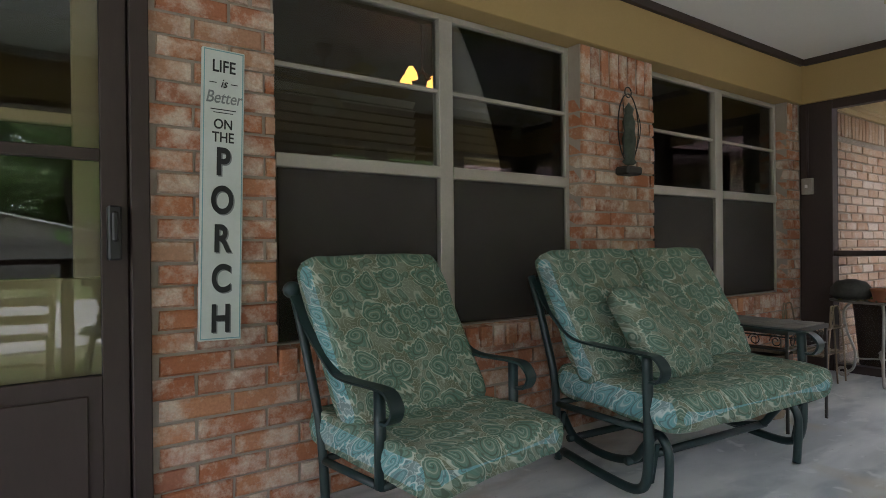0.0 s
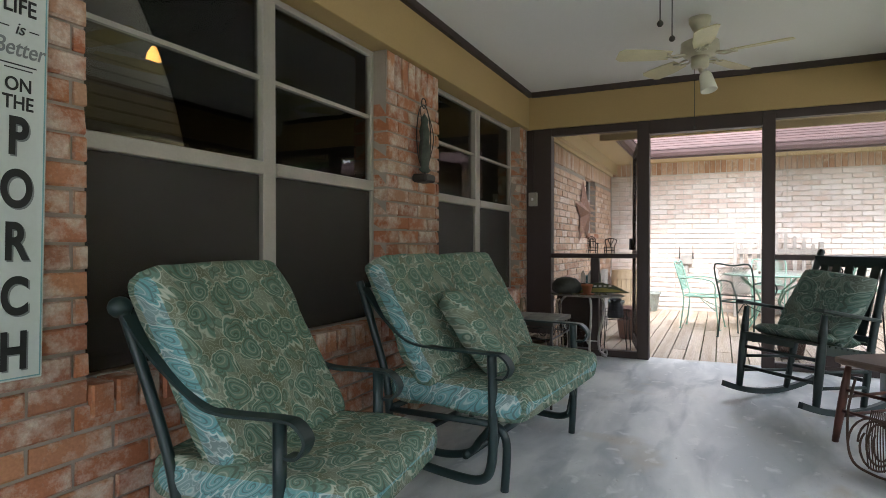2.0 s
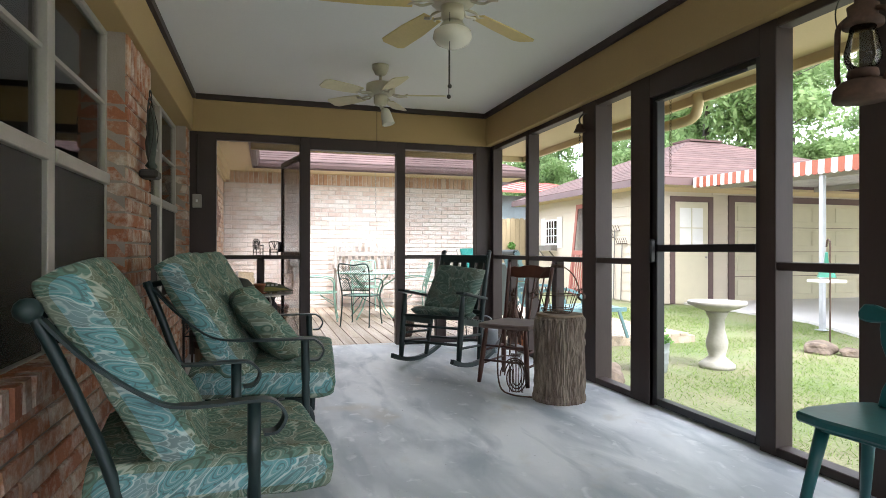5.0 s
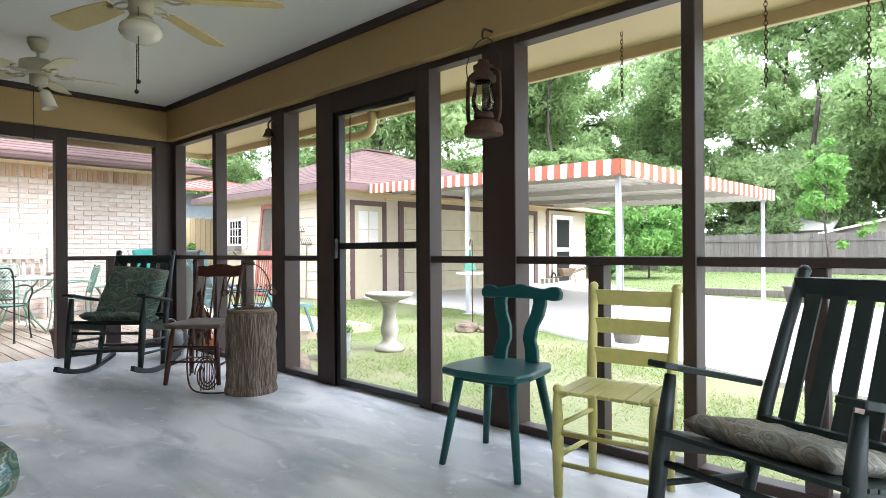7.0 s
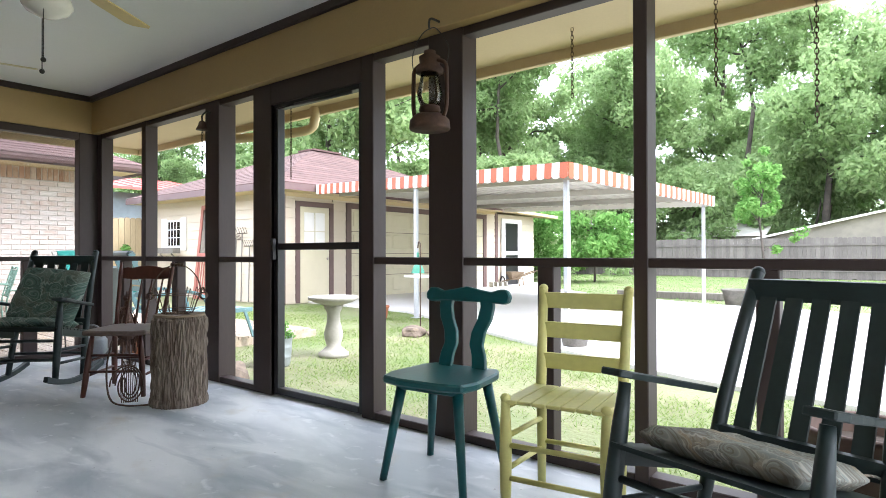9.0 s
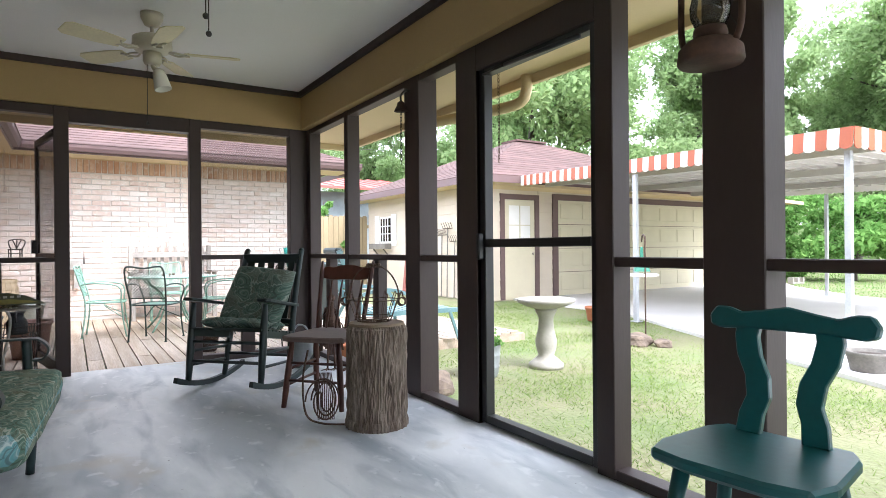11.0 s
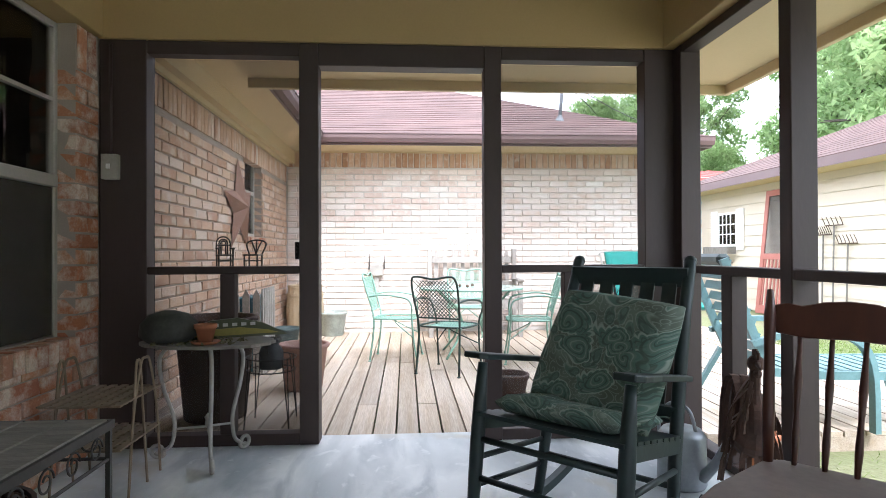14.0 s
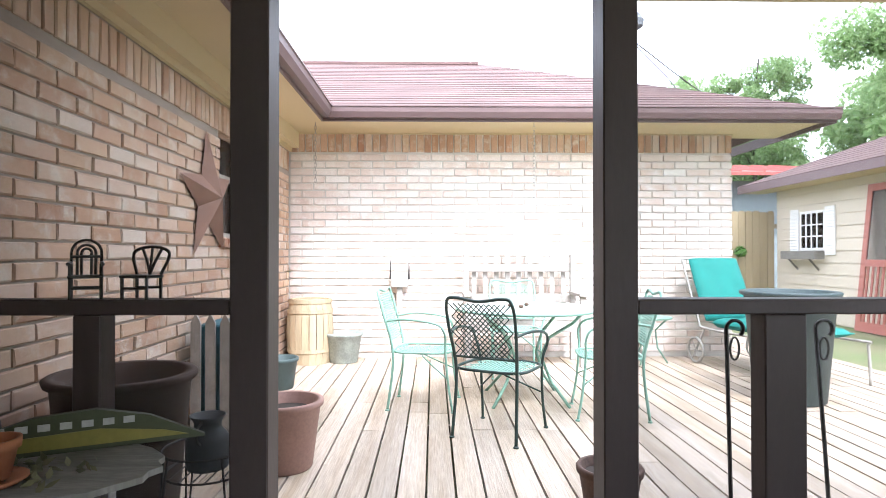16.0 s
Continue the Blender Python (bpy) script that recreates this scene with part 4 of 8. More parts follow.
part("frieze", boxes(((GX - 0.02, GE, 2.26), (GX, GY, 2.42))), SOFFIT, gar)
ex0, ex1, ey0, ey1, ez, rz = 10.05, 16.9, -14.7, -5.0, 2.50, 3.90
slab("roof_deck", [(ex0, ey0, ez), (ex0, ey1, ez), (13.0, -8.4, rz), (13.0, -9.35, rz)], 0.04, SHINGLE, "", "", gar)
slab("roof_deck", [(ex0, ey1, ez), (ex1, ey1, ez), (13.5, -8.4, rz), (13.0, -8.4, rz)], 0.04, SHINGLE, "", "", gar)
slab("roof_deck", [(ex1, ey1, ez), (ex1, ey0, ez), (13.5, -9.35, rz), (13.5, -8.4, rz)], 0.04, SHINGLE, "", "", gar)
slab("roof_deck", [(ex1, ey0, ez), (ex0, ey0, ez), (13.0, -9.35, rz), (13.5, -9.35, rz)], 0.04, SHINGLE, "", "", gar)
slab("ridge_vent", [(12.9, -9.4, rz + 0.05), (12.9, -8.35, rz + 0.05), (13.6, -8.35, rz + 0.05), (13.6, -9.4, rz + 0.05)], 0.05, SHINGLE, "", "", gar)
shingle_rows(gar, (ex0, ey0, ez), (ex0, ey1, ez), (13.0, -9.35, rz), (13.0, -8.4, rz), 18)
shingle_rows(gar, (ex0, ey1, ez), (ex1, ey1, ez), (13.0, -8.4, rz), (13.5, -8.4, rz), 18)
part("fascia", boxes(((ex0 - 0.02, ey0, ez - 0.16), (ex0, ey1 + 0.02, ez - 0.01)), ((ex0, ey1, ez - 0.16), (ex1, ey1 + 0.02, ez - 0.01))), FASCIA, gar, "plum-brown fascia board")
part("soffit", boxes(((ex0, ey0, ez - 0.15), (GX, ey1, ez - 0.13)), ((GX, GY, ez - 0.15), (ex1, ey1, ez - 0.13))), SOFFIT, gar)
# small window with shutters and a flower box
w = part("window", boxes(((14.90, GY, 1.14), (15.63, GY + 0.025, 1.88))), WHITE, gar, "small white window with shutters and a flower box")
part("pane", boxes(((14.95, GY + 0.025, 1.19), (15.58, GY + 0.029, 1.83))), CLEAR, w)
for k in range(1, 4):
    part("muntin", boxes(((14.95 + k * 0.1575 - 0.011, GY + 0.03, 1.19), (14.95 + k * 0.1575 + 0.011, GY + 0.045, 1.83))), WHITE, w)
for k in range(1, 3):
    part("muntin", boxes(((14.95, GY + 0.032, 1.18 + k * 0.213), (15.58, GY + 0.048, 1.202 + k * 0.213))), WHITE, w)
for x in (14.62, 15.65):
    s = part("shutter", boxes(((x, GY + 0.022, 1.06), (x + 0.26, GY + 0.045, 1.93))), WHITE, gar, "white louvred shutter")
    for k in range(14):
        bm = bmesh.new()
        bar(bm, (x + 0.03, GY + 0.050, 1.13 + k * 0.056), (x + 0.23, GY + 0.050, 1.13 + k * 0.056), 0.034, 0.008, up=(0, 1, 0.6))
        part("slat", bm, WHITE, s)
fb0, fb1 = 14.88, 15.90
part("flower_box", boxes(((fb0, GY + 0.05, 0.98), (fb1, GY + 0.24, 0.995)), ((fb0, GY + 0.225, 0.995), (fb1, GY + 0.24, 1.13)), ((fb0, GY + 0.05, 0.995), (fb0 + 0.015, GY + 0.225, 1.13)), ((fb1 - 0.015, GY + 0.05, 0.995), (fb1, GY + 0.225, 1.13))), OLD_BOARD, gar, "weathered wooden flower box")
for x in (fb0 + 0.2, fb1 - 0.2):
    bm = bmesh.new()
    bar(bm, (x, GY + 0.02, 0.78), (x, GY + 0.20, 0.98), 0.02, 0.03)
    part("bracket", bm, OLD_BOARD, gar)

# lower store at the far end of the garage
st = thing("store_shed", pose(0, 0, 0), "pale lean-to store with a screen door", "shed")
part("wall", boxes(((GX + 0.06, -16.85, -0.25), (14.4, GE, 2.30))), SIDING, st)
for i in range(11):
    bm = outline([(0.0, 0.0), (-0.022, 0.0), (-0.004, 0.212), (0.0, 0.212)], 2.6)
    bmesh.ops.transform(bm, matrix=pose(GX + 0.06, -15.53, GROUND + i * 0.215), verts=bm.verts)
    part("lap_board", bm, SIDING, st)
slab("roof", [(10.1, -17.7, 2.36), (10.1, GE, 2.46), (14.7, GE, 2.75), (14.7, -17.7, 2.65)], 0.1, SOFFIT, "", "", st)
dd = part("door", boxes(((GX + 0.0, -15.72, GROUND), (GX + 0.05, -14.66, 2.05))), BLACK, st, "dark screen door in a pale frame")
part("frame", boxes(((GX - 0.03, -15.84, GROUND), (GX, -15.62, 2.15)), ((GX - 0.03, -14.76, GROUND), (GX, -14.54, 2.15)), ((GX - 0.03, -15.62, 2.0), (GX, -14.76, 2.15)), ((GX - 0.03, -15.62, 0.9), (GX, -14.76, 1.03))), WHITE, dd)
part("post", boxes(((GX - 0.04, GE - 0.08, -0.2), (GX + 0.055, GE + 0.08, 2.30))), FASCIA, st)

# faded red screen door leaning on the garage
rd = thing("old_screen_door", pose(13.40, GY + 0.30, GROUND, -6, 0, 180) @ Matrix.Diagonal((1, 1, 1.12, 1)), "faded red wooden screen door leaning on the garage", "door")
part("frame", boxes(((-0.38, -0.015, 0), (-0.28, 0.015, 2.1)), ((0.28, -0.015, 0), (0.38, 0.015, 2.1)), ((-0.28, -0.015, 0), (0.28, 0.015, 0.14)), ((-0.28, -0.015, 0.92), (0.28, 0.015, 1.02)), ((-0.28, -0.015, 2.0), (0.28, 0.015, 2.1))), SALMON, rd)
for k in range(5):
    part("spindle", boxes(((-0.24 + k * 0.107, -0.01, 0.14), (-0.205 + k * 0.107, 0.01, 0.92))), SALMON, rd)
part("mesh", boxes(((-0.28, -0.002, 1.02), (0.28, 0.002, 2.0))), DOOR_SCREEN, rd)
# rake and fork hung on the garage wall
for x, n_t, h in ((12.25, 9, 1.45), (12.0, 5, 1.6), (11.7, 6, 1.3)):
    tool = thing("garden_tool", pose(x, GY + 0.06, GROUND), "old long-handled garden tool standing against the siding", "garden tool", "garden tools")
    bm = bmesh.new()
    rod(bm, (0.05, 0, 0), (0, 0, h), 0.014)
    part("handle", bm, OLD_BOARD, tool)
    bm = bmesh.new()
    for k in range(n_t):
        tube(bm, curve([(-0.2 + 0.4 * k / (n_t - 1), 0.0, h), (-0.2 + 0.4 * k / (n_t - 1), 0.02, h + 0.06), (-0.2 + 0.4 * k / (n_t - 1), 0.06, h + 0.14)], 3), 0.006, sides=5)
    rod(bm, (-0.2, 0, h), (0.2, 0, h), 0.01)
    part("head", bm, RUST, tool)


# ---- striped carport awning ----
aw = thing("carport_awning", pose(0, 0, 0), "flat metal carport with a red and white scalloped valance", "carport")
# its corners: near the porch, at the garage eaves, and the two far ones
AN, AG, AF, AO = (Vector(v) for v in ((3.15, -4.5, 2.10), (10.0, -6.05, 2.44), (10.0, -13.7, 2.44), (2.9, -10.75, 2.10)))
up4 = Vector((0, 0, 0.04))
slab("roof_sheet", [AN + up4, AG + up4, AF + up4, AO + up4], 0.04, AWNING_WHITE, "", "", aw)
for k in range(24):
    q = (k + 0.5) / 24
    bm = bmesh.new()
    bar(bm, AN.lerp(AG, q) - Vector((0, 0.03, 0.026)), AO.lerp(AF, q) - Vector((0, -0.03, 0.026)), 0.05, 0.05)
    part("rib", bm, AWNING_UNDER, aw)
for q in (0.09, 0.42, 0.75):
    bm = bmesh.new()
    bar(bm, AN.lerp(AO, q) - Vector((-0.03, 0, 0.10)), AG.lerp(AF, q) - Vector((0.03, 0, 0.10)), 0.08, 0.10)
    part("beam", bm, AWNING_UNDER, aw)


def scallop(i):
    pts = [(0, 0.05), (0, -0.13)] + [(0.065 - 0.065 * math.cos(a), -0.13 - 0.035 * math.sin(a)) for a in (0.6, 1.57, 2.54)] + [(0.13, -0.13), (0.13, 0.05)]
    return outline(pts, 0.012)


flaps = []
for col in (AWNING_RED, AWNING_WHITE):
    o = finish("flap", scallop(0), col)
    flaps.append(o.data)
    bpy.data.objects.remove(o)
for a, b, side, pair in ((AN, AG, 1, flaps), (AN, AO, -1, flaps), (AO, AF, -1, flaps[1:] * 2)):
    run = b - a
    n_f = int(run.length / 0.13)
    turn, rise = math.degrees(math.atan2(run.y, run.x)), math.degrees(math.asin(run.z / run.length))
    for k in range(n_f):
        f = new("flap", pair[k % 2])
        f.parent = aw
        f.matrix_basis = pose(a.x, a.y, a.z, 0, 0, turn) @ pose(0, 0, 0, 0, -rise, 0) @ pose(k * 0.13, 0.008 * side, 0)
for x, y, top in ((6.45, -5.32, 2.09), (3.3, -4.75, 1.95), (3.05, -10.5, 1.95), (6.9, -12.15, 2.1)):
    p_ = thing("carport_pole", pose(x, y, GROUND), "slim pale steel pole holding the carport", "pole", "carport poles")
    bm = bmesh.new()
    bar(bm, (0, 0, 0), (0, 0, top - GROUND), 0.06, 0.06)
    part("shaft", bm, POLE, p_)
    part("foot_plate", boxes(((-0.07, -0.07, 0), (0.07, 0.07, 0.012))), POLE, p_)


# ---- fences, neighbours ----
def fence(name, a, b, height, material, label, step=0.15):
    a, b = Vector(a), Vector(b)
    n_b = int((b - a).length / step)
    turn = math.degrees(math.atan2(b.y - a.y, b.x - a.x))
    f = thing(name, pose(a.x, a.y, a.z, 0, 0, turn), label, "fence", kind="structure")
    for z in (0.3, height - 0.35):
        part("fence_rail", boxes(((0, 0.022, z), ((b - a).length, 0.06, z + 0.09))), material, f)
    bm = outline([(0, 0), (step - 0.008, 0), (step - 0.008, height - 0.03), (step - 0.04, height), (0.03, height), (0, height - 0.03)], 0.02)
    o = finish("picket", bm, material)
    me = o.data
    bpy.data.objects.remove(o)
    rr = random.Random(3)
    for k in range(n_b):
        q = new("picket", me)
        q.parent = f
        q.matrix_basis = pose(k * step, 0.011, rr.uniform(-0.03, 0.02))
    return f


fence("fence_back", (-22, -27, GROUND), (16, -27, GROUND), 1.75, FENCE_GREY, "long weathered grey plank fence behind the lawn", 0.16)
fence("fence_side", (16.42, -0.4, GROUND), (16.42, -5.6, GROUND), 2.1, FENCE_TAN, "tan plank fence between house and garage")
nb = thing("neighbour_house", pose(0, 0, 0), "pale blue house with a red metal roof beyond the fence", "house")
part("wall", boxes(((19, -8, -0.2), (26, 3, 2.9))), mat("pale_blue_siding", (0.42, 0.50, 0.53), 0.7, bump=0.05), nb)
slab("roof", [(17.9, -9, 2.98), (17.9, 4, 2.98), (22.5, 4, 3.8), (22.5, -9, 3.8)], 0.08, METAL_ROOF_RED, "", "", nb)
for k in range(24):
    bm = bmesh.new()
    bar(bm, (17.9, -8.9 + k * 0.55, 2.995), (22.5, -8.9 + k * 0.55, 3.815), 0.04, 0.04)
    part("roof_seam", bm, METAL_ROOF_RED, nb)
wv = part("window", boxes(((18.97, -3.6, 1.0), (19.0, -2.4, 2.1))), WHITE, nb)
part("pane", boxes(((18.96, -3.5, 1.08), (18.968, -2.5, 2.02))), BLACK, wv)
for x0, y0, w_, d_, h_ in ((-7.5, -36, 9, 6, 2.6), (7.5, -33, 4, 4, 2.0)):
    sh = thing("metal_shed", pose(x0, y0, GROUND), "tan metal shed with a low white roof behind the fence", "shed", "sheds behind the fence")
    part("wall", boxes(((-w_ / 2, -d_ / 2, 0), (w_ / 2, d_ / 2, h_))), mat("tan_sheet_metal", (0.22, 0.20, 0.15), 0.6, bump=0.1), sh)
    slab("roof", [(-w_ / 2 - 0.2, -d_ / 2 - 0.2, h_ + 0.02), (w_ / 2 + 0.2, -d_ / 2 - 0.2, h_ + 0.02), (w_ / 2 + 0.2, 0, h_ + 0.75), (-w_ / 2 - 0.2, 0, h_ + 0.75)], 0.06, AWNING_WHITE, "", "", sh)
    slab("roof", [(-w_ / 2 - 0.2, 0, h_ + 0.75), (w_ / 2 + 0.2, 0, h_ + 0.75), (w_ / 2 + 0.2, d_ / 2 + 0.2, h_ + 0.02), (-w_ / 2 - 0.2, d_ / 2 + 0.2, h_ + 0.02)], 0.06, AWNING_WHITE, "", "", sh)

barn = thing("metal_barn", pose(-1.8, -28.2, GROUND), "wide tan sheet-metal barn with a low white gable roof", "barn")
part("wall", outline([(-7.4, 0), (7.4, 0), (7.4, 1.62), (0, 3.3), (-7.4, 1.62)], 1.6), mat("tan_barn_metal", (0.24, 0.22, 0.17), 0.6, bump=0.1), barn)
for side in (-1, 1):
    slab("roof", [(side * 7.9, -1.1, 1.56), (side * 7.9, 1.1, 1.56), (0, 1.1, 3.36), (0, -1.1, 3.36)][::side], 0.09, AWNING_WHITE, "", "", barn)


# ---- trees, bushes, grass ----
def leaf_cloud(centres, radii, per, size, rng, flat=0.8):
    """Small bent leaves scattered through clumps, as one mesh."""
    n = len(centres) * per
    c = np.repeat(np.array(centres), per, axis=0)
    r = np.repeat(np.array(radii), per)
    d = rng.normal(size=(n, 3))
    d /= np.linalg.norm(d, axis=1)[:, None]
    p = c + d * (r * rng.uniform(0.35, 1.0, n) ** 0.6)[:, None] * np.array([1, 1, flat])
    u = rng.normal(size=(n, 3))
    u /= np.linalg.norm(u, axis=1)[:, None]
    v = np.cross(u, rng.normal(size=(n, 3)))
    v /= np.linalg.norm(v, axis=1)[:, None]
    s = size * rng.uniform(0.6, 1.4, n)[:, None]
    quad = np.stack([p - u * s, p + v * s * 0.45, p + u * s, p - v * s * 0.45], axis=1).reshape(-1, 3)
    faces = np.arange(n * 4).reshape(-1, 4)
    return quad, faces


def mesh_of(name, verts, faces, material):
    me = bpy.data.meshes.new(name)
    me.from_pydata(verts.tolist(), [], faces.tolist())
    me.materials.append(material)
    return me


def tree(m, height, spread, seed, clumps=60, per=110, size=0.16, leaves=None, label="tall leafy tree with a broken crown", bare=0.3, trunk_r=0.2):
    rng = np.random.default_rng(seed)
    t = thing("tree", m, label, "tree", "trees")
    bm = bmesh.new()
    bend = [Vector((0.15 * spread * math.sin(seed + k * 1.3) * k / 5, 0.1 * spread * math.cos(seed * 2 + k) * k / 5, height * 0.86 * k / 5)) for k in range(6)]
    tube(bm, bend, [trunk_r * (1 - 0.15 * k) for k in range(6)], sides=9)
    centres, radii = [], []
    for k in range(16):
        h = bare + (1 - bare) * rng.uniform(0, 0.9)
        base = bend[min(4, int(h * 5))].lerp(bend[min(5, int(h * 5) + 1)], h * 5 % 1)
        a = rng.uniform(0, 2 * math.pi)
        reach = spread * (1.05 - h * 0.65) * rng.uniform(0.6, 1.1)
        tip = base + Vector((reach * math.cos(a), reach * math.sin(a), height * rng.uniform(0.02, 0.16)))
        mid = base.lerp(tip, 0.5) + Vector((0, 0, -0.03 * height * rng.uniform(-1, 1)))
        tube(bm, curve([base, mid, tip], 3), [trunk_r * 0.36 * (1 - i / 7.5) for i in range(7)], sides=5)
        for j in range(clumps // 16):
            s = rng.uniform(0.35, 1.1)
            q = base.lerp(tip, s)
            centres.append([q.x + rng.normal() * spread * 0.13, q.y + rng.normal() * spread * 0.13, q.z + rng.normal() * spread * 0.1])
            radii.append(spread * rng.uniform(0.10, 0.22))
    part("trunk", bm, TRUNK, t, smooth=True)
    verts, faces = leaf_cloud(centres, radii, per, size, rng)
    crown = new("crown", mesh_of("crown", verts, faces, leaves or LEAVES))
    crown.parent = t
    return t


kinds = [tree(pose(-4, -34, GROUND), 15, 5.5, 1, 128, 250, 0.135, bare=0.14), tree(pose(3.0, -33, GROUND), 17, 5.0, 2, 128, 250, 0.135), tree(pose(12, -32, GROUND), 14, 6.0, 3, 128, 250, 0.135, bare=0.14), tree(pose(19, -28, GROUND), 16, 5.5, 4, 128, 230, 0.145, bare=0.12)]
rt = random.Random(12)
spots = [(-13, -33), (-8.5, -38), (0, -39), (7.5, -37), (15.5, -35), (22, -33), (-19, -36), (26, -26), (28, -19), (27, -11), (-26, -31), (24, -20), (21, -15.5), (10.5, -44), (-3, -46), (-12, -45), (17, -42), (26, -36), (33, -14), (31, -9), (36, -13), (-33, -26), (-34, -16), (-30, -5), (4, -45), (-20, -45), (35, -25)]
for i, (x, y) in enumerate(spots):
    s = rt.uniform(0.85, 1.25) * (0.58 if x > 26 and y > -15 else 1)
    copy_thing(kinds[i % 4], pose(x, y, GROUND, 0, 0, rt.uniform(0, 360)) @ Matrix.Diagonal((s, s, s * rt.uniform(0.9, 1.2), 1)))
# leafy undergrowth behind the far fence
under = tree(pose(9.5, -33, GROUND), 6.5, 4.2, 31, 128, 190, 0.13, label="leafy undergrowth tree behind the grey fence", bare=0.04, trunk_r=0.1)
for i, (x, y) in enumerate([(-6.5, -34.5), (-13, -33), (3.0, -35), (-18, -32), (12.5, -30), (-24, -30), (17.5, -26), (3.5, -35), (-9, -36), (21, -21)]):
    s = rt.uniform(0.85, 1.2)
    copy_thing(under, pose(x, y, GROUND, 0, 0, rt.uniform(0, 360)) @ Matrix.Diagonal((s, s, s * rt.uniform(0.9, 1.3), 1)))
# light green bush by the store, sapling by the carport, low bushes on the lawn
tree(pose(9.2, -19.0, GROUND), 2.8, 2.0, 21, 96, 90, 0.10, LEAVES_LIGHT, "broad light green bush beside the store", 0.05, 0.05)
tree(pose(12.4, -19.6, GROUND), 3.2, 2.2, 22, 96, 90, 0.11, LEAVES_LIGHT, "broad light green bush beside the store", 0.05, 0.05)
tree(pose(2.3, -12.6, GROUND), 3.6, 0.9, 23, 48, 40, 0.07, LEAVES_LIGHT, "thin young tree with pale green leaves", 0.25, 0.04)
tree(pose(-2.6, -20, GROUND), 1.9, 1.5, 24, 64, 80, 0.08, LEAVES_LIGHT, "rounded light green bush on the lawn", 0.05, 0.04)
tree(pose(-5.8, -21, GROUND), 1.6, 1.4, 25, 64, 80, 0.08, LEAVES_LIGHT, "rounded light green bush on the lawn", 0.05, 0.04)
tree(pose(17.05, -4.5, GROUND), 3.0, 0.9, 26, 48, 80, 0.08, LEAVES_LIGHT, "green shrub behind the plank fence", 0.05, 0.04)

rng = np.random.default_rng(7)
n = 170000
gx, gy = rng.uniform(-2.5, 10.5, n), rng.uniform(-6.2, -0.25, n)
patch = np.array([noise.noise(Vector((a * 0.9, b * 0.9, 3.0))) for a, b in zip(gx, gy)])
line_y = np.interp(gx, [-2.5, -1.0, 1.18, 2.4, 3.9, 5.3, 7.2, 10.6], [-2.45, -2.5, -2.95, -3.5, -4.2, -4.95, -5.95, -6.3])
keep = (patch + rng.normal(size=n) * 0.25 > -0.02 + 0.18 * (gy > -1.1)) & (gy > line_y + 0.02) & ~((gx > 6.1) & (gy > -2.95))
gx, gy = gx[keep], gy[keep]
n = len(gx)
a = rng.uniform(0, 2 * np.pi, n)
h = rng.uniform(0.012, 0.04, n)
lean = rng.normal(size=(n, 2)) * 0.04
base = np.stack([gx, gy, np.full(n, GROUND - 0.022)], axis=1)
side = np.stack([np.cos(a), np.sin(a), np.zeros(n)], axis=1) * 0.0035
tip = base + np.stack([lean[:, 0], lean[:, 1], h], axis=1)
verts = np.stack([base - side, base + side, tip], axis=1).reshape(-1, 3)
tagged(new("grass", mesh_of("grass", verts, np.arange(n * 3).reshape(-1, 3), GRASS)), "short patchy lawn grass", "grass", kind="stuff")
n = 60000
gx, gy = rng.uniform(-16, 14, n), rng.uniform(-26.5, -10.2, n)
keep = gy < np.interp(gx, [-9, 0.5, 3, 6.5, 8.8, 10.6, 14], [-10.0, -10.7, -11.1, -12.7, -14.7, -17.1, -18])
gx, gy = gx[keep], gy[keep]
n = len(gx)
a = rng.uniform(0, 2 * np.pi, n)
base = np.stack([gx, gy, np.full(n, GROUND - 0.022)], axis=1)
side = np.stack([np.cos(a), np.sin(a), np.zeros(n)], axis=1) * 0.010
tip = base + np.stack([rng.normal(size=n) * 0.03, rng.normal(size=n) * 0.03, rng.uniform(0.02, 0.05, n)], axis=1)
verts = np.stack([base - side, base + side, tip], axis=1).reshape(-1, 3)
tagged(new("grass", mesh_of("grass", verts, np.arange(n * 3).reshape(-1, 3), leaf_mat("far_grass", (0.11, 0.26, 0.05), (0.23, 0.39, 0.11), 0.3))), "even bright green lawn beyond the drive", "grass", kind="stuff")


# ---- porch furniture ----
def strap_arm(bm, sx, back, front):
    """A flat steel arm that sweeps from the back post over to the front one and curls under."""
    x = sx
    pts = curve([(x, back[0], back[1]), (x, back[0] - 0.10, back[1] - 0.12), (x, back[0] - 0.24, back[1] - 0.235), (x, (back[0] + front[0]) / 2 - 0.06, front[1] + 0.005), (x, front[0] + 0.02, front[1] + 0.004), (x, front[0] - 0.035, front[1] - 0.006), (x, front[0] - 0.066, front[1] - 0.05), (x, front[0] - 0.045, front[1] - 0.095), (x, front[0] - 0.005, front[1] - 0.10)], 6)
    tube(bm, pts, 0.01, flat=(0.05, 0.009))


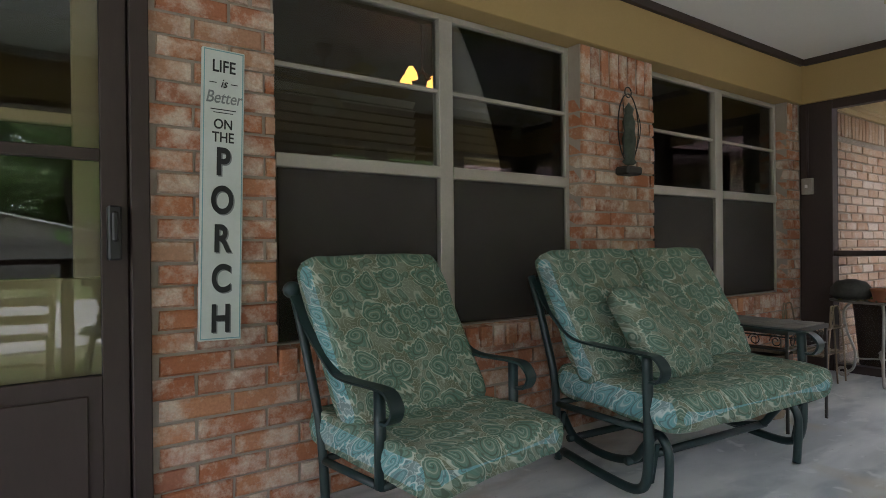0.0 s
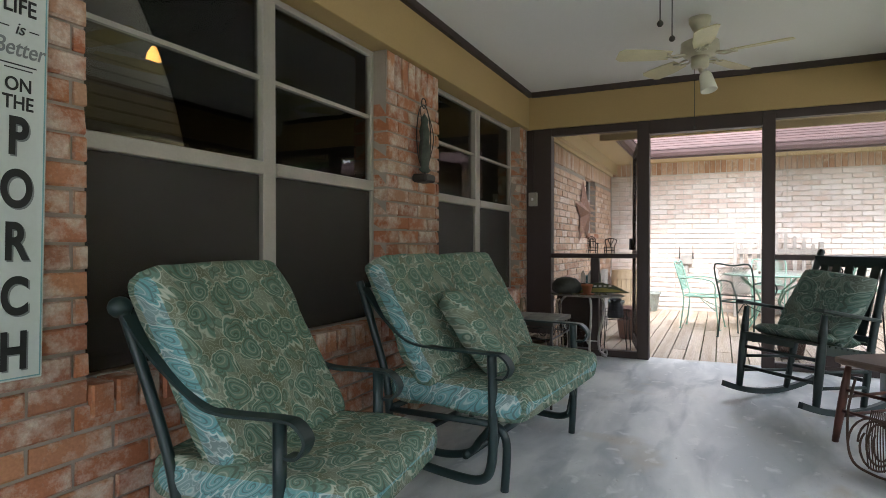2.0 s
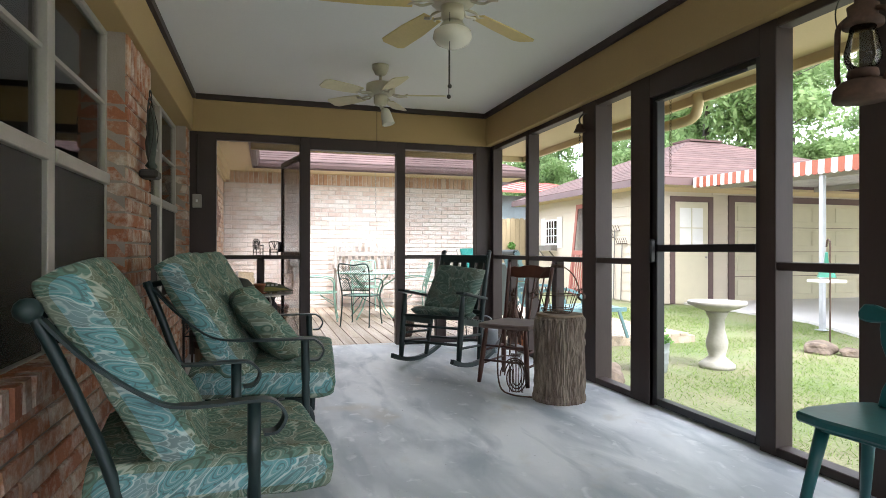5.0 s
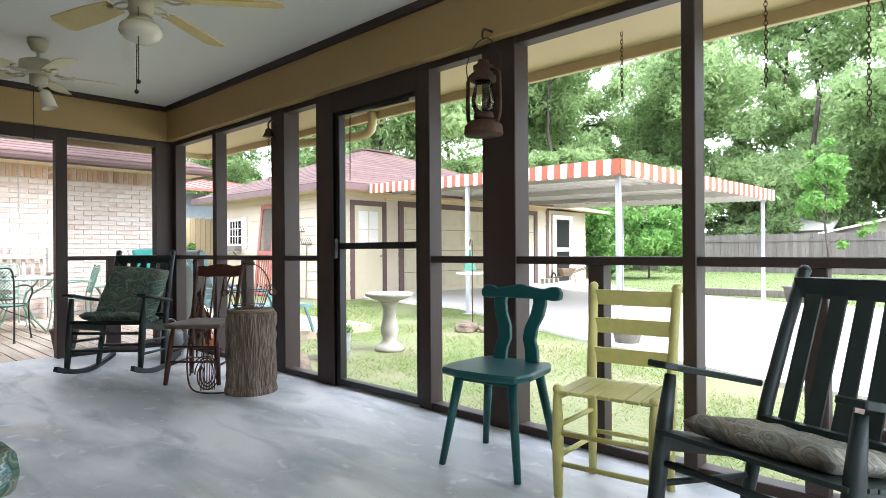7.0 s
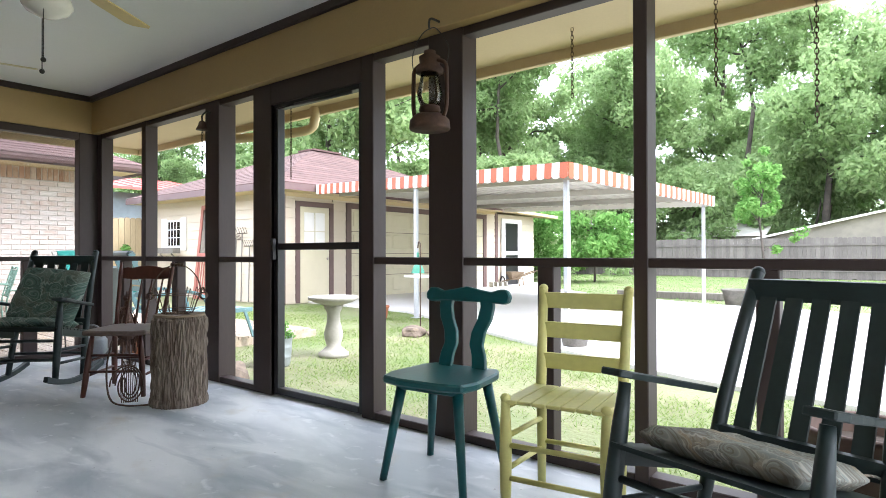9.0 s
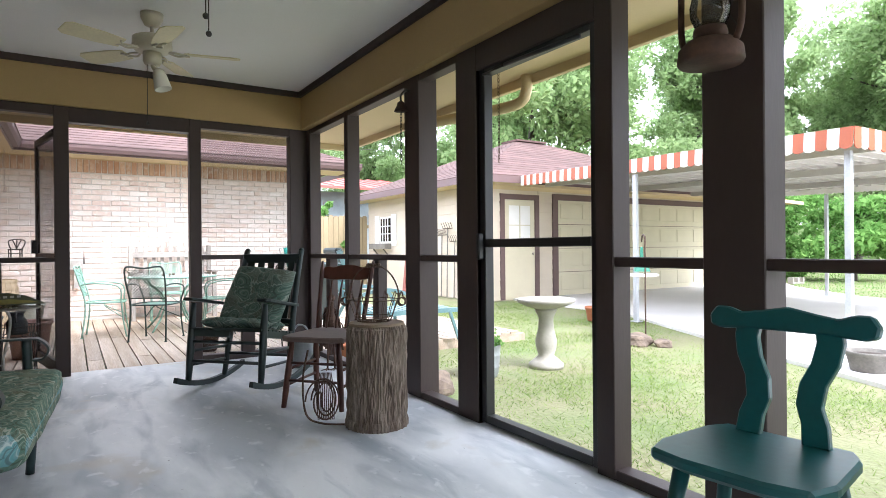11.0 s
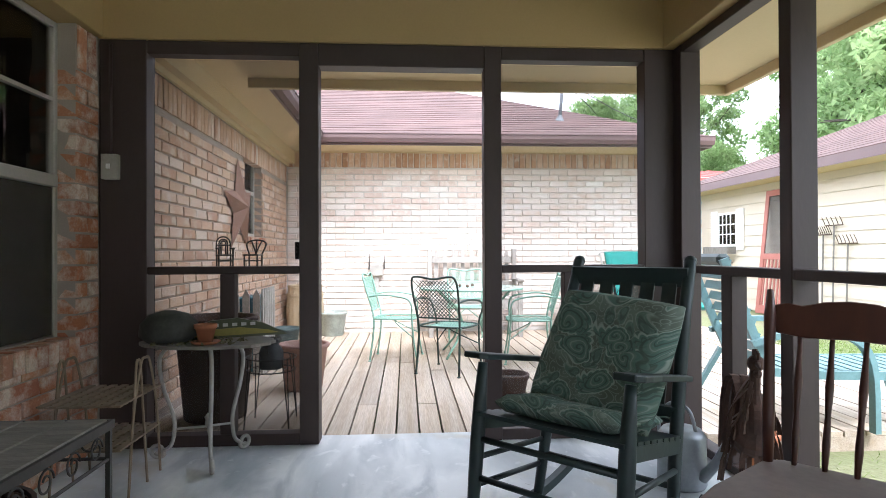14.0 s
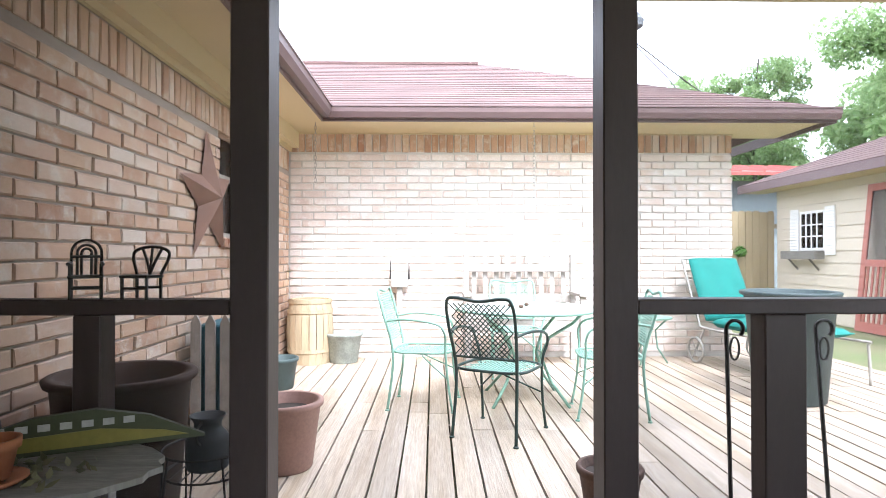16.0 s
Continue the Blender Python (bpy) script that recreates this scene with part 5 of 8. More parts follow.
def swivel_armchair(m):
    c = thing("patio_armchair", m, "dark green metal swivel armchair with green paisley cushions", "chair", "cushioned porch seats")
    for x in (-0.31, 0.31):
        bm = bmesh.new()
        strap_arm(bm, x, (0.36, 0.90), (-0.17, 0.625))
        part("armrest", bm, IRON_GREEN, c, "curved dark green steel strap")
        bm = bmesh.new()
        rod(bm, (x, -0.15, 0.30), (x, -0.15, 0.622), 0.019, sides=12)
        part("arm_post", bm, IRON_GREEN, c, smooth=True)
        bm = bmesh.new()
        tube(bm, curve([(x, 0.17, 0.16), (x, 0.20, 0.42), (x, 0.30, 0.72), (x, 0.385, 0.93)], 5), 0.017)
        part("back_post", bm, IRON_GREEN, c, smooth=True)
        bm = bmesh.new()
        bmesh.ops.create_uvsphere(bm, u_segments=10, v_segments=6, radius=0.035, matrix=pose(x, 0.39, 0.925))
        part("knob", bm, IRON_GREEN, c, smooth=True)
    bm = bmesh.new()
    for a, b in (((-0.31, -0.16, 0.305), (0.31, -0.16, 0.305)), ((-0.31, 0.19, 0.30), (0.31, 0.19, 0.30)), ((-0.31, -0.16, 0.305), (-0.31, 0.19, 0.30)), ((0.31, -0.16, 0.305), (0.31, 0.19, 0.30))):
        rod(bm, a, b, 0.014)
    part("seat_frame", bm, IRON_GREEN, c, smooth=True)
    bm = bmesh.new()
    rod(bm, (-0.31, 0.38, 0.90), (0.31, 0.38, 0.90), 0.014)
    part("back_rail", bm, IRON_GREEN, c, smooth=True)
    bm = lathe([(0.10, 0.28), (0.10, 0.26), (0.045, 0.24), (0.03, 0.10), (0.06, 0.06), (0.06, 0.02)], 16)
    part("swivel_column", bm, IRON_GREEN, c, smooth=True)
    for k in range(4):
        a = radians(45 + 90 * k)
        bm = bmesh.new()
        tube(bm, curve([(0.04 * math.cos(a), 0.04 * math.sin(a), 0.085), (0.2 * math.cos(a), 0.2 * math.sin(a), 0.05), (0.31 * math.cos(a), 0.31 * math.sin(a), 0.016)], 4), 0.016)
        part("foot", bm, IRON_GREEN, c, smooth=True)
    bm = cushion(0.64, 0.66, 0.15, 0.45, 1, 20, 20, edge=16)
    s = part("seat_cushion", bm, [CLOTH], c, "thick box cushion in faded green paisley", smooth=True)
    s.matrix_basis = pose(0, -0.05, 0.325, 2)
    b = part("back_cushion", cushion(0.62, 0.68, 0.15, 0.45, 2, 20, 20, edge=16), [CLOTH], c, "thick box cushion in faded green paisley", smooth=True)
    b.matrix_basis = pose(0, 0.225, 0.71, 62) @ pose(0, 0, -0.02)
    for cu, w, d in ((s, 0.64, 0.66), (b, 0.62, 0.68)):
        # band cloth carries the bluish side light in its colour
        band = cushion_band(w, d)
        part("piping", band, CLOTH_SKYLIT, cu, "side band and piping, bluish light painted into the cloth", smooth=True)
    return c


def cushion_band(w, d, h=0.15):
    """The side band of a box cushion, with a slight bulge."""
    bm = bmesh.new()
    r, pts = 0.05, []
    for sx, sy, a0 in ((1, 1, 0), (-1, 1, 90), (-1, -1, 180), (1, -1, 270)):
        for k in range(5):
            a = radians(a0 + k * 22.5)
            pts.append((sx * (w / 2 - r - 0.012) + r * math.cos(a), sy * (d / 2 - r - 0.012) + r * math.sin(a)))
    n = len(pts)
    rows = []
    for z, out in ((0.028, 0.0), (0.05, 0.009), (0.075, 0.013), (0.10, 0.009), (h - 0.028, 0.0)):
        rows.append([bm.verts.new((x * (1 + out / (w / 2)), y * (1 + out / (d / 2)), z)) for x, y in pts])
    for a, b in zip(rows, rows[1:]):
        for k in range(n):
            bm.faces.new((a[k], a[(k + 1) % n], b[(k + 1) % n], b[k]))
    return bm


def glider(m):
    g = thing("patio_glider", m, "dark green metal two-seat glider with green paisley cushions", "glider", "cushioned porch seats")
    for x in (-0.51, 0.51):
        bm = bmesh.new()
        strap_arm(bm, x, (0.40, 0.90), (-0.27, 0.635))
        part("armrest", bm, IRON_GREEN, g, "curved dark green steel strap")
        bm = bmesh.new()
        tube(bm, curve([(x, -0.25, 0.635), (x, -0.255, 0.40), (x, -0.25, 0.16), (x, -0.20, 0.075), (x, -0.05, 0.07), (x, 0.22, 0.10)], 5), 0.02, sides=10)
        part("arm_post", bm, IRON_GREEN, g, smooth=True)
        bm = bmesh.new()
        tube(bm, curve([(x, 0.26, 0.12), (x, 0.27, 0.42), (x, 0.35, 0.70), (x, 0.43, 0.93)], 5), 0.018)
        part("back_post", bm, IRON_GREEN, g, smooth=True)
        bm = bmesh.new()
        tube(bm, curve([(x * 0.84, -0.27, 0.006), (x * 0.84, -0.28, 0.20), (x * 0.84, -0.26, 0.27), (x * 0.84, -0.22, 0.29), (x * 0.84, -0.16, 0.22), (x * 0.84, -0.10, 0.15), (x * 0.84, 0.05, 0.12), (x * 0.84, 0.24, 0.15), (x * 0.84, 0.33, 0.24), (x * 0.84, 0.35, 0.006)], 5), 0.018, sides=10)
        part("base_leg", bm, IRON_GREEN, g, smooth=True)
        for y in (-0.26, 0.26):
            bm = bmesh.new()
            bar(bm, (x * 0.92, y, 0.27), (x * 0.92, y + 0.03, 0.10), 0.02, 0.008)
            part("hanger", bm, IRON_GREEN, g)
    bm = bmesh.new()
    for a, b, r in (((-0.46, -0.10, 0.145), (0.46, -0.10, 0.145), 0.018), ((-0.46, 0.24, 0.145), (0.46, 0.24, 0.145), 0.018)):
        rod(bm, a, b, r)
    part("base_stretcher", bm, IRON_GREEN, g, smooth=True)
    bm = bmesh.new()
    for a, b in (((-0.51, -0.24, 0.33), (0.51, -0.24, 0.33)), ((-0.51, 0.27, 0.32), (0.51, 0.27, 0.32)), ((-0.51, -0.24, 0.33), (-0.51, 0.27, 0.32)), ((0.51, -0.24, 0.33), (0.51, 0.27, 0.32))):
        rod(bm, a, b, 0.015)
    part("seat_frame", bm, IRON_GREEN, g, smooth=True)
    bm = bmesh.new()
    rod(bm, (-0.51, 0.43, 0.91), (0.51, 0.43, 0.91), 0.015)
    part("back_rail", bm, IRON_GREEN, g, smooth=True)
    s = part("seat_cushion", cushion(1.04, 0.66, 0.16, 0.5, 3, 30, 20, edge=16), CLOTH, g, "long sagging seat cushion in green paisley", smooth=True)
    s.matrix_basis = pose(0, -0.06, 0.345, 2)
    part("piping", cushion_band(1.04, 0.66, 0.16), CLOTH_SKYLIT, s, "side band and piping, bluish light painted into the cloth", smooth=True)
    for x, turn in ((-0.265, 2), (0.265, -3)):
        b = part("back_cushion", cushion(0.53, 0.66, 0.16, 0.5, 4 + x, 20, 20, edge=16), CLOTH, g, "thick back cushion in green paisley", smooth=True)
        b.matrix_basis = pose(x, 0.255, 0.72, 62, 0, turn) @ pose(0, 0, -0.02)
        part("piping", cushion_band(0.53, 0.66, 0.16), CLOTH_SKYLIT, b, "side band and piping, bluish light painted into the cloth", smooth=True)
    return g


swivel_armchair(pose(1.94, 2.61, 0, 0, 0, 7) @ Matrix.Diagonal((1, 1, 0.93, 1)))
GLIDER = pose(3.24, 2.42, 0, 0, 0, -5) @ Matrix.Diagonal((1.04, 1, 0.935, 1))
glider(GLIDER)
throw = finish("throw_pillow", cushion(0.46, 0.46, 0.15, 0.95, 6), CLOTH, smooth=True)
throw.matrix_world = GLIDER @ pose(-0.18, -0.02, 0.66, 52, 8, 14) @ pose(0, 0, -0.06)
tagged(throw, "square green paisley throw pillow on the glider", "pillow")


def turned_leg(bm, a, b, r):
    a, b = Vector(a), Vector(b)
    pts = [a.lerp(b, t) for t in (0, 0.25, 0.5, 0.75, 1)]
    tube(bm, pts, [r * 0.8, r, r * 1.08, r, r * 0.7], sides=10)


def rocking_chair(m, label, seat_pad, slats=5):
    """A slat-back rocker; it faces its own -y."""
    c = thing("rocking_chair", m, label, "rocking chair", "rocking chairs")
    for x in (-0.29, 0.29):
        bm = bmesh.new()
        ys = [-0.42 + i * 0.94 / 12 for i in range(13)]
        tube(bm, [(x, y, 0.022 + 0.17 * (y + 0.03) ** 2 * 2.0) for y in ys], 0.02, flat=(0.03, 0.038))
        part("rocker", bm, ROCKER_PAINT, c, bevel=0.0)
        bm = bmesh.new()
        turned_leg(bm, (x * 0.98, -0.27, 0.055), (x * 0.98, -0.25, 0.62), 0.026)
        part("front_leg", bm, ROCKER_PAINT, c, smooth=True)
        bm = bmesh.new()
        tube(bm, [Vector((x * (0.94 - 0.12 * t), 0.20 + 0.10 * t + 0.14 * t * t, 0.05 + t * 1.03)) for t in (0, 0.25, 0.5, 0.75, 0.97)], [0.02, 0.024, 0.025, 0.024, 0.024], sides=10)
        bmesh.ops.create_uvsphere(bm, u_segments=10, v_segments=6, radius=0.025, matrix=pose(x * 0.823, 0.433, 1.05))
        part("back_post", bm, ROCKER_PAINT, c, smooth=True)
        bm = outline([(x - 0.036, -0.32), (x - 0.052, -0.28), (x - 0.046, -0.20), (x - 0.024, -0.06), (x - 0.02, 0.27), (x + 0.02, 0.27), (x + 0.024, -0.06), (x + 0.046, -0.20), (x + 0.052, -0.28), (x + 0.036, -0.32)], 0.022)
        bmesh.ops.transform(bm, matrix=pose(0, 0, 0.627, -90 + 176, 0, 0) @ Matrix.Diagonal((1, 1, -1, 1)), verts=bm.verts)
        part("armrest", bm, ROCKER_PAINT, c, bevel=0.004)
        for z in (0.17, 0.27):
            bm = bmesh.new()
            rod(bm, (x * 0.97, -0.265, z), (x * 0.94, 0.21, z + 0.01), 0.011)
            part("stretcher", bm, ROCKER_PAINT, c, smooth=True)
    for z in (0.20, 0.34):
        bm = bmesh.new()
        rod(bm, (-0.28, -0.262, z), (0.28, -0.262, z), 0.012)
        part("stretcher", bm, ROCKER_PAINT, c, smooth=True)
    bm = bmesh.new()
    rod(bm, (-0.27, 0.225, 0.22), (0.27, 0.225, 0.22), 0.012)
    part("stretcher", bm, ROCKER_PAINT, c, smooth=True)
    for x in (-0.275, 0.275):
        bm = bmesh.new()
        bar(bm, (x, -0.27, 0.405), (x * 0.97, 0.235, 0.365), 0.03, 0.05)
        part("seat_rail", bm, ROCKER_PAINT, c)
    for i in range(9):
        y = -0.27 + i * 0.058
        bm = bmesh.new()
        bar(bm, (-0.285, y, 0.436 - 0.079 * (i * 0.058)), (0.285, y, 0.436 - 0.079 * (i * 0.058)), 0.045, 0.014)
        part("seat_slat", bm, ROCKER_PAINT, c)
    low, high = Vector((0, 0.262, 0.47)), Vector((0, 0.395, 0.985))
    bm = bmesh.new()
    bar(bm, (-0.26, low.y, low.z), (0.26, low.y, low.z), 0.06, 0.022, up=(0, 1, 0.26))
    part("lower_back_rail", bm, ROCKER_PAINT, c)
    bm = bmesh.new()
    bar(bm, (-0.245, high.y, high.z), (0.245, high.y, high.z), 0.075, 0.022, up=(0, 1, 0.26))
    part("top_back_rail", bm, ROCKER_PAINT, c)
    for i in range(slats):
        x = -0.18 + i * 0.36 / (slats - 1)
        bm = bmesh.new()
        bar(bm, (x, low.y + 0.008, low.z), (x * 0.97, high.y + 0.008, high.z), 0.055, 0.012, up=(0, 1, 0))
        part("back_slat", bm, ROCKER_PAINT, c)
    pad = finish("seat_pad", cushion(0.48, 0.46, 0.075, 0.8, 8), seat_pad, smooth=True)
    pad.matrix_world = m @ pose(0, -0.02, 0.428, -4.5)
    tagged(pad, "flat worn paisley seat pad on a rocking chair", "cushion")
    for x in (-0.19, 0.19):
        bm = bmesh.new()
        tube(bm, curve([(x, 0.20, 0.04), (x * 1.2, 0.26, 0.05), (x * 1.4, 0.30, 0.02), (x * 1.3, 0.33, -0.04)], 4), 0.004, sides=5)
        part("tie", bm, seat_pad, pad)
    return c


def rocked(back):
    """A rocking chair leaning back on its rockers, by that many degrees."""
    return pose(0, -0.03, 1.49) @ pose(0, 0, 0, -back) @ pose(0, 0.03, -1.49)


ROCK_A = pose(4.96, 0.80, 0, 0, 0, -136) @ rocked(5) @ Matrix.Diagonal((1.0, 0.87, 0.97, 1))
rocking_chair(ROCK_A, "black-green slatted rocking chair with a paisley pillow", CLOTH_DARK)
pil = finish("throw_pillow", cushion(0.50, 0.52, 0.18, 0.95, 11), CLOTH_DARK, smooth=True)
pil.matrix_world = ROCK_A @ pose(0.035, 0.12, 0.665, 66, 5, 0) @ pose(0, 0, -0.085)
tagged(pil, "plump dark green paisley pillow on a rocking chair", "pillow")
rocking_chair(pose(0.0, 0.55, 0, 0, 0, 164) @ rocked(9) @ Matrix.Diagonal((0.90, 0.9, 0.92, 1)), "black-green slatted rocking chair with a worn pale pad", CLOTH_PALE)


def teal_chair(m):
    c = thing("side_chair", m, "deep teal painted wooden chair with a two-splat back", "chair")
    bm = outline([(-0.20, -0.19), (-0.10, -0.215), (0.10, -0.215), (0.20, -0.19), (0.225, -0.10), (0.205, 0.12), (0.17, 0.19), (-0.17, 0.19), (-0.205, 0.12), (-0.225, -0.10)], 0.035, pose(0, 0, 0.445, -90))
    part("seat", bm, TEAL_PAINT, c, bevel=0.009)
    part("apron", boxes(((-0.15, -0.15, 0.40), (0.15, 0.15, 0.4275))), TEAL_PAINT, c, bevel=0.004)
    for x in (-1, 1):
        for y in (-1, 1):
            bm = bmesh.new()
            rod(bm, (x * 0.20, y * 0.185, 0.0), (x * 0.14, y * 0.125, 0.42), 0.016, 0.024, 12)
            part("leg", bm, TEAL_PAINT, c, smooth=True)
        shape = [(0.055, 0.0), (0.125, 0.0), (0.118, 0.06), (0.100, 0.11), (0.108, 0.17), (0.135, 0.23), (0.145, 0.29), (0.138, 0.345), (0.068, 0.345), (0.078, 0.29), (0.066, 0.23), (0.040, 0.17), (0.034, 0.11), (0.050, 0.06)]
        pts = [(x * a, b) for a, b in shape]
        bm = outline(pts if x > 0 else pts[::-1], 0.024, pose(0, 0.15, 0.46, -9))
        part("back_splat", bm, TEAL_PAINT, c, bevel=0.003)
    top = [(-0.22, 0.315), (-0.225, 0.345), (-0.205, 0.375), (-0.17, 0.375), (-0.13, 0.36), (-0.07, 0.37), (0.0, 0.385), (0.07, 0.37), (0.13, 0.36), (0.17, 0.375), (0.205, 0.375), (0.225, 0.345), (0.22, 0.315), (0.19, 0.305), (0.10, 0.312), (-0.10, 0.312), (-0.19, 0.305)]
    part("crest_rail", outline(top, 0.036, pose(0, 0.15, 0.46, -9)), TEAL_PAINT, c, bevel=0.006)
    return c


teal_chair(pose(1.325, 0.407, 0, 0, 0, 186) @ Matrix.Diagonal((1, 1, 0.975, 1)))


def yellow_chair(m):
    c = thing("ladder_back_chair", m, "pale yellow painted ladder-back chair with a slatted seat", "chair")
    for x in (-1, 1):
        bm = bmesh.new()
        turned_leg(bm, (x * 0.19, -0.17, 0.0), (x * 0.19, -0.17, 0.455), 0.022)
        bmesh.ops.create_uvsphere(bm, u_segments=10, v_segments=6, radius=0.02, matrix=pose(x * 0.19, -0.17, 0.455))
        part("front_leg", bm, YELLOW_PAINT, c, smooth=True)
        bm = bmesh.new()
        tube(bm, [(x * 0.165, 0.14, 0.0), (x * 0.165, 0.145, 0.25), (x * 0.17, 0.15, 0.45), (x * 0.175, 0.18, 0.68), (x * 0.18, 0.21, 0.87)], [0.017, 0.021, 0.022, 0.021, 0.019], sides=10)
        bmesh.ops.create_uvsphere(bm, u_segments=10, v_segments=6, radius=0.02, matrix=pose(x * 0.18, 0.211, 0.872))
        part("back_post", bm, YELLOW_PAINT, c, smooth=True)
        for z in (0.17, 0.30):
            bm = bmesh.new()
            rod(bm, (x * 0.19, -0.17, z), (x * 0.165, 0.145, z), 0.011)
            part("stretcher", bm, YELLOW_PAINT, c, smooth=True)
        bm = bmesh.new()
        rod(bm, (x * 0.19, -0.17, 0.425), (x * 0.167, 0.148, 0.425), 0.016)
        part("seat_rail", bm, YELLOW_PAINT, c, smooth=True)
    for z, y, xx in ((0.14, -0.17, 0.19), (0.27, -0.17, 0.19), (0.20, 0.145, 0.165)):
        bm = bmesh.new()
        rod(bm, (-xx, y, z), (xx, y, z), 0.011)
        part("stretcher", bm, YELLOW_PAINT, c, smooth=True)
    for i in range(7):
        x = -0.168 + i * 0.056
        part("seat_slat", plank_box((x - 0.026, -0.185, 0.437), (x + 0.026, 0.135, 0.452), 0.003), YELLOW_PAINT, c)
    for z, y in ((0.555, 0.163), (0.69, 0.183), (0.82, 0.203)):
        bm = bmesh.new()
        bar(bm, (-0.168, y, z), (0.168, y, z), 0.07, 0.013, up=(0, 1, 0.13))
        part("back_slat", bm, YELLOW_PAINT, c)
    return c


yellow_chair(pose(0.75, 0.365, 0, 0, 0, 188) @ Matrix.Diagonal((1, 1, 0.945, 1)))


def spindle_chair(m):
    c = thing("spindle_back_chair", m, "old dark red wooden spindle-back kitchen chair", "chair")
    bm = outline([(-0.21, -0.19), (-0.15, -0.215), (0.15, -0.215), (0.21, -0.19), (0.215, -0.08), (0.18, 0.17), (0.14, 0.20), (-0.14, 0.20), (-0.18, 0.17), (-0.215, -0.08)], 0.034, pose(0, 0, 0.435, -90))
    part("seat", bm, SEAT_WOOD, c, "dusty worn wooden seat", bevel=0.008)
    for x in (-1, 1):
        for y, top in ((-0.19, -0.15), (0.20, 0.13)):
            bm = bmesh.new()
            turned_leg(bm, (x * 0.20, y, 0), (x * 0.16, top, 0.42), 0.019)
            part("leg", bm, RED_WOOD, c, smooth=True)
        for z in (0.14, 0.24):
            bm = bmesh.new()
            rod(bm, (x * (0.20 - 0.04 * z / 0.42), -0.19 + 0.04 * z / 0.42, z), (x * (0.20 - 0.04 * z / 0.42), 0.20 - 0.07 * z / 0.42, z), 0.009)
            part("stretcher", bm, RED_WOOD, c, smooth=True)
        bm = bmesh.new()
        tube(bm, [Vector((x * (0.165 + 0.03 * t), 0.16 + 0.13 * t, 0.44 + 0.47 * t)) for t in (0, 0.3, 0.6, 0.85, 1)], [0.013, 0.016, 0.014, 0.016, 0.008], sides=10)
        part("back_post", bm, RED_WOOD, c, smooth=True)
    for z, y, k in ((0.17, -0.175, 0.185), (0.28, -0.165, 0.175), (0.20, 0.17, 0.18)):
        bm = bmesh.new()
        rod(bm, (-k, y, z), (k, y, z), 0.009)
        part("stretcher", bm, RED_WOOD, c, smooth=True)
    for i in range(4):
        x = -0.105 + i * 0.07
        bm = bmesh.new()
        tube(bm, [Vector((x * (1 + 0.12 * t), 0.17 + 0.12 * t, 0.44 + 0.36 * t)) for t in (0, 0.2, 0.4, 0.6, 0.8, 1)], [0.006, 0.010, 0.007, 0.011, 0.007, 0.006], sides=8)
        part("spindle", bm, RED_WOOD, c, smooth=True)
    crest = [(-0.195, 0.0), (-0.19, 0.075), (-0.15, 0.085), (-0.11, 0.078), (-0.06, 0.092), (0.0, 0.097), (0.06, 0.092), (0.11, 0.078), (0.15, 0.085), (0.19, 0.075), (0.195, 0.0), (0.10, -0.012), (0, -0.008), (-0.10, -0.012)]
    part("crest_rail", outline(crest, 0.02, pose(0, 0.278, 0.79, -14)), RED_WOOD, c, bevel=0.003)
    return c


spindle_chair(pose(4.12, 0.53, 0, 0, 0, -138) @ Matrix.Diagonal((1, 1.12, 1, 1)))


def stump():
    s = thing("tree_stump_table", pose(3.475, 0.485, 0), "upright sawn log with furrowed bark used as a table", "stump")
    bm = bmesh.new()
    sides, rings = 160, []
    for k, z in enumerate([0, 0.02] + [0.05 + 0.50 * j / 30 for j in range(31)] + [0.57]):
        ring = []
        for i in range(sides):
            a = 2 * math.pi * i / sides
            furrow = abs(noise.noise(Vector((math.cos(a) * 15, math.sin(a) * 15, z * 9)))) * 0.026
            r = 0.158 + furrow + 0.012 * noise.noise(Vector((math.cos(a), math.sin(a), z * 1.5))) + (0.012 if z < 0.03 else 0)
            if z > 0.56:
                r -= 0.014
            ring.append(bm.verts.new((r * math.cos(a), r * math.sin(a), z)))
        rings.append(ring)
    for a, b in zip(rings, rings[1:]):
        for i in range(sides):
            bm.faces.new((a[i], a[(i + 1) % sides], b[(i + 1) % sides], b[i]))
    bm.faces.new(rings[0][::-1])
    part("bark", bm, BARK, s, "deeply furrowed grey-brown bark", smooth=False)
    part("sawn_top", lathe([(0.14, 0.56), (0.158, 0.57), (0.154, 0.582), (0.0, 0.584)], 48), CUT_WOOD, s, "flat dusty sawn top")


stump()


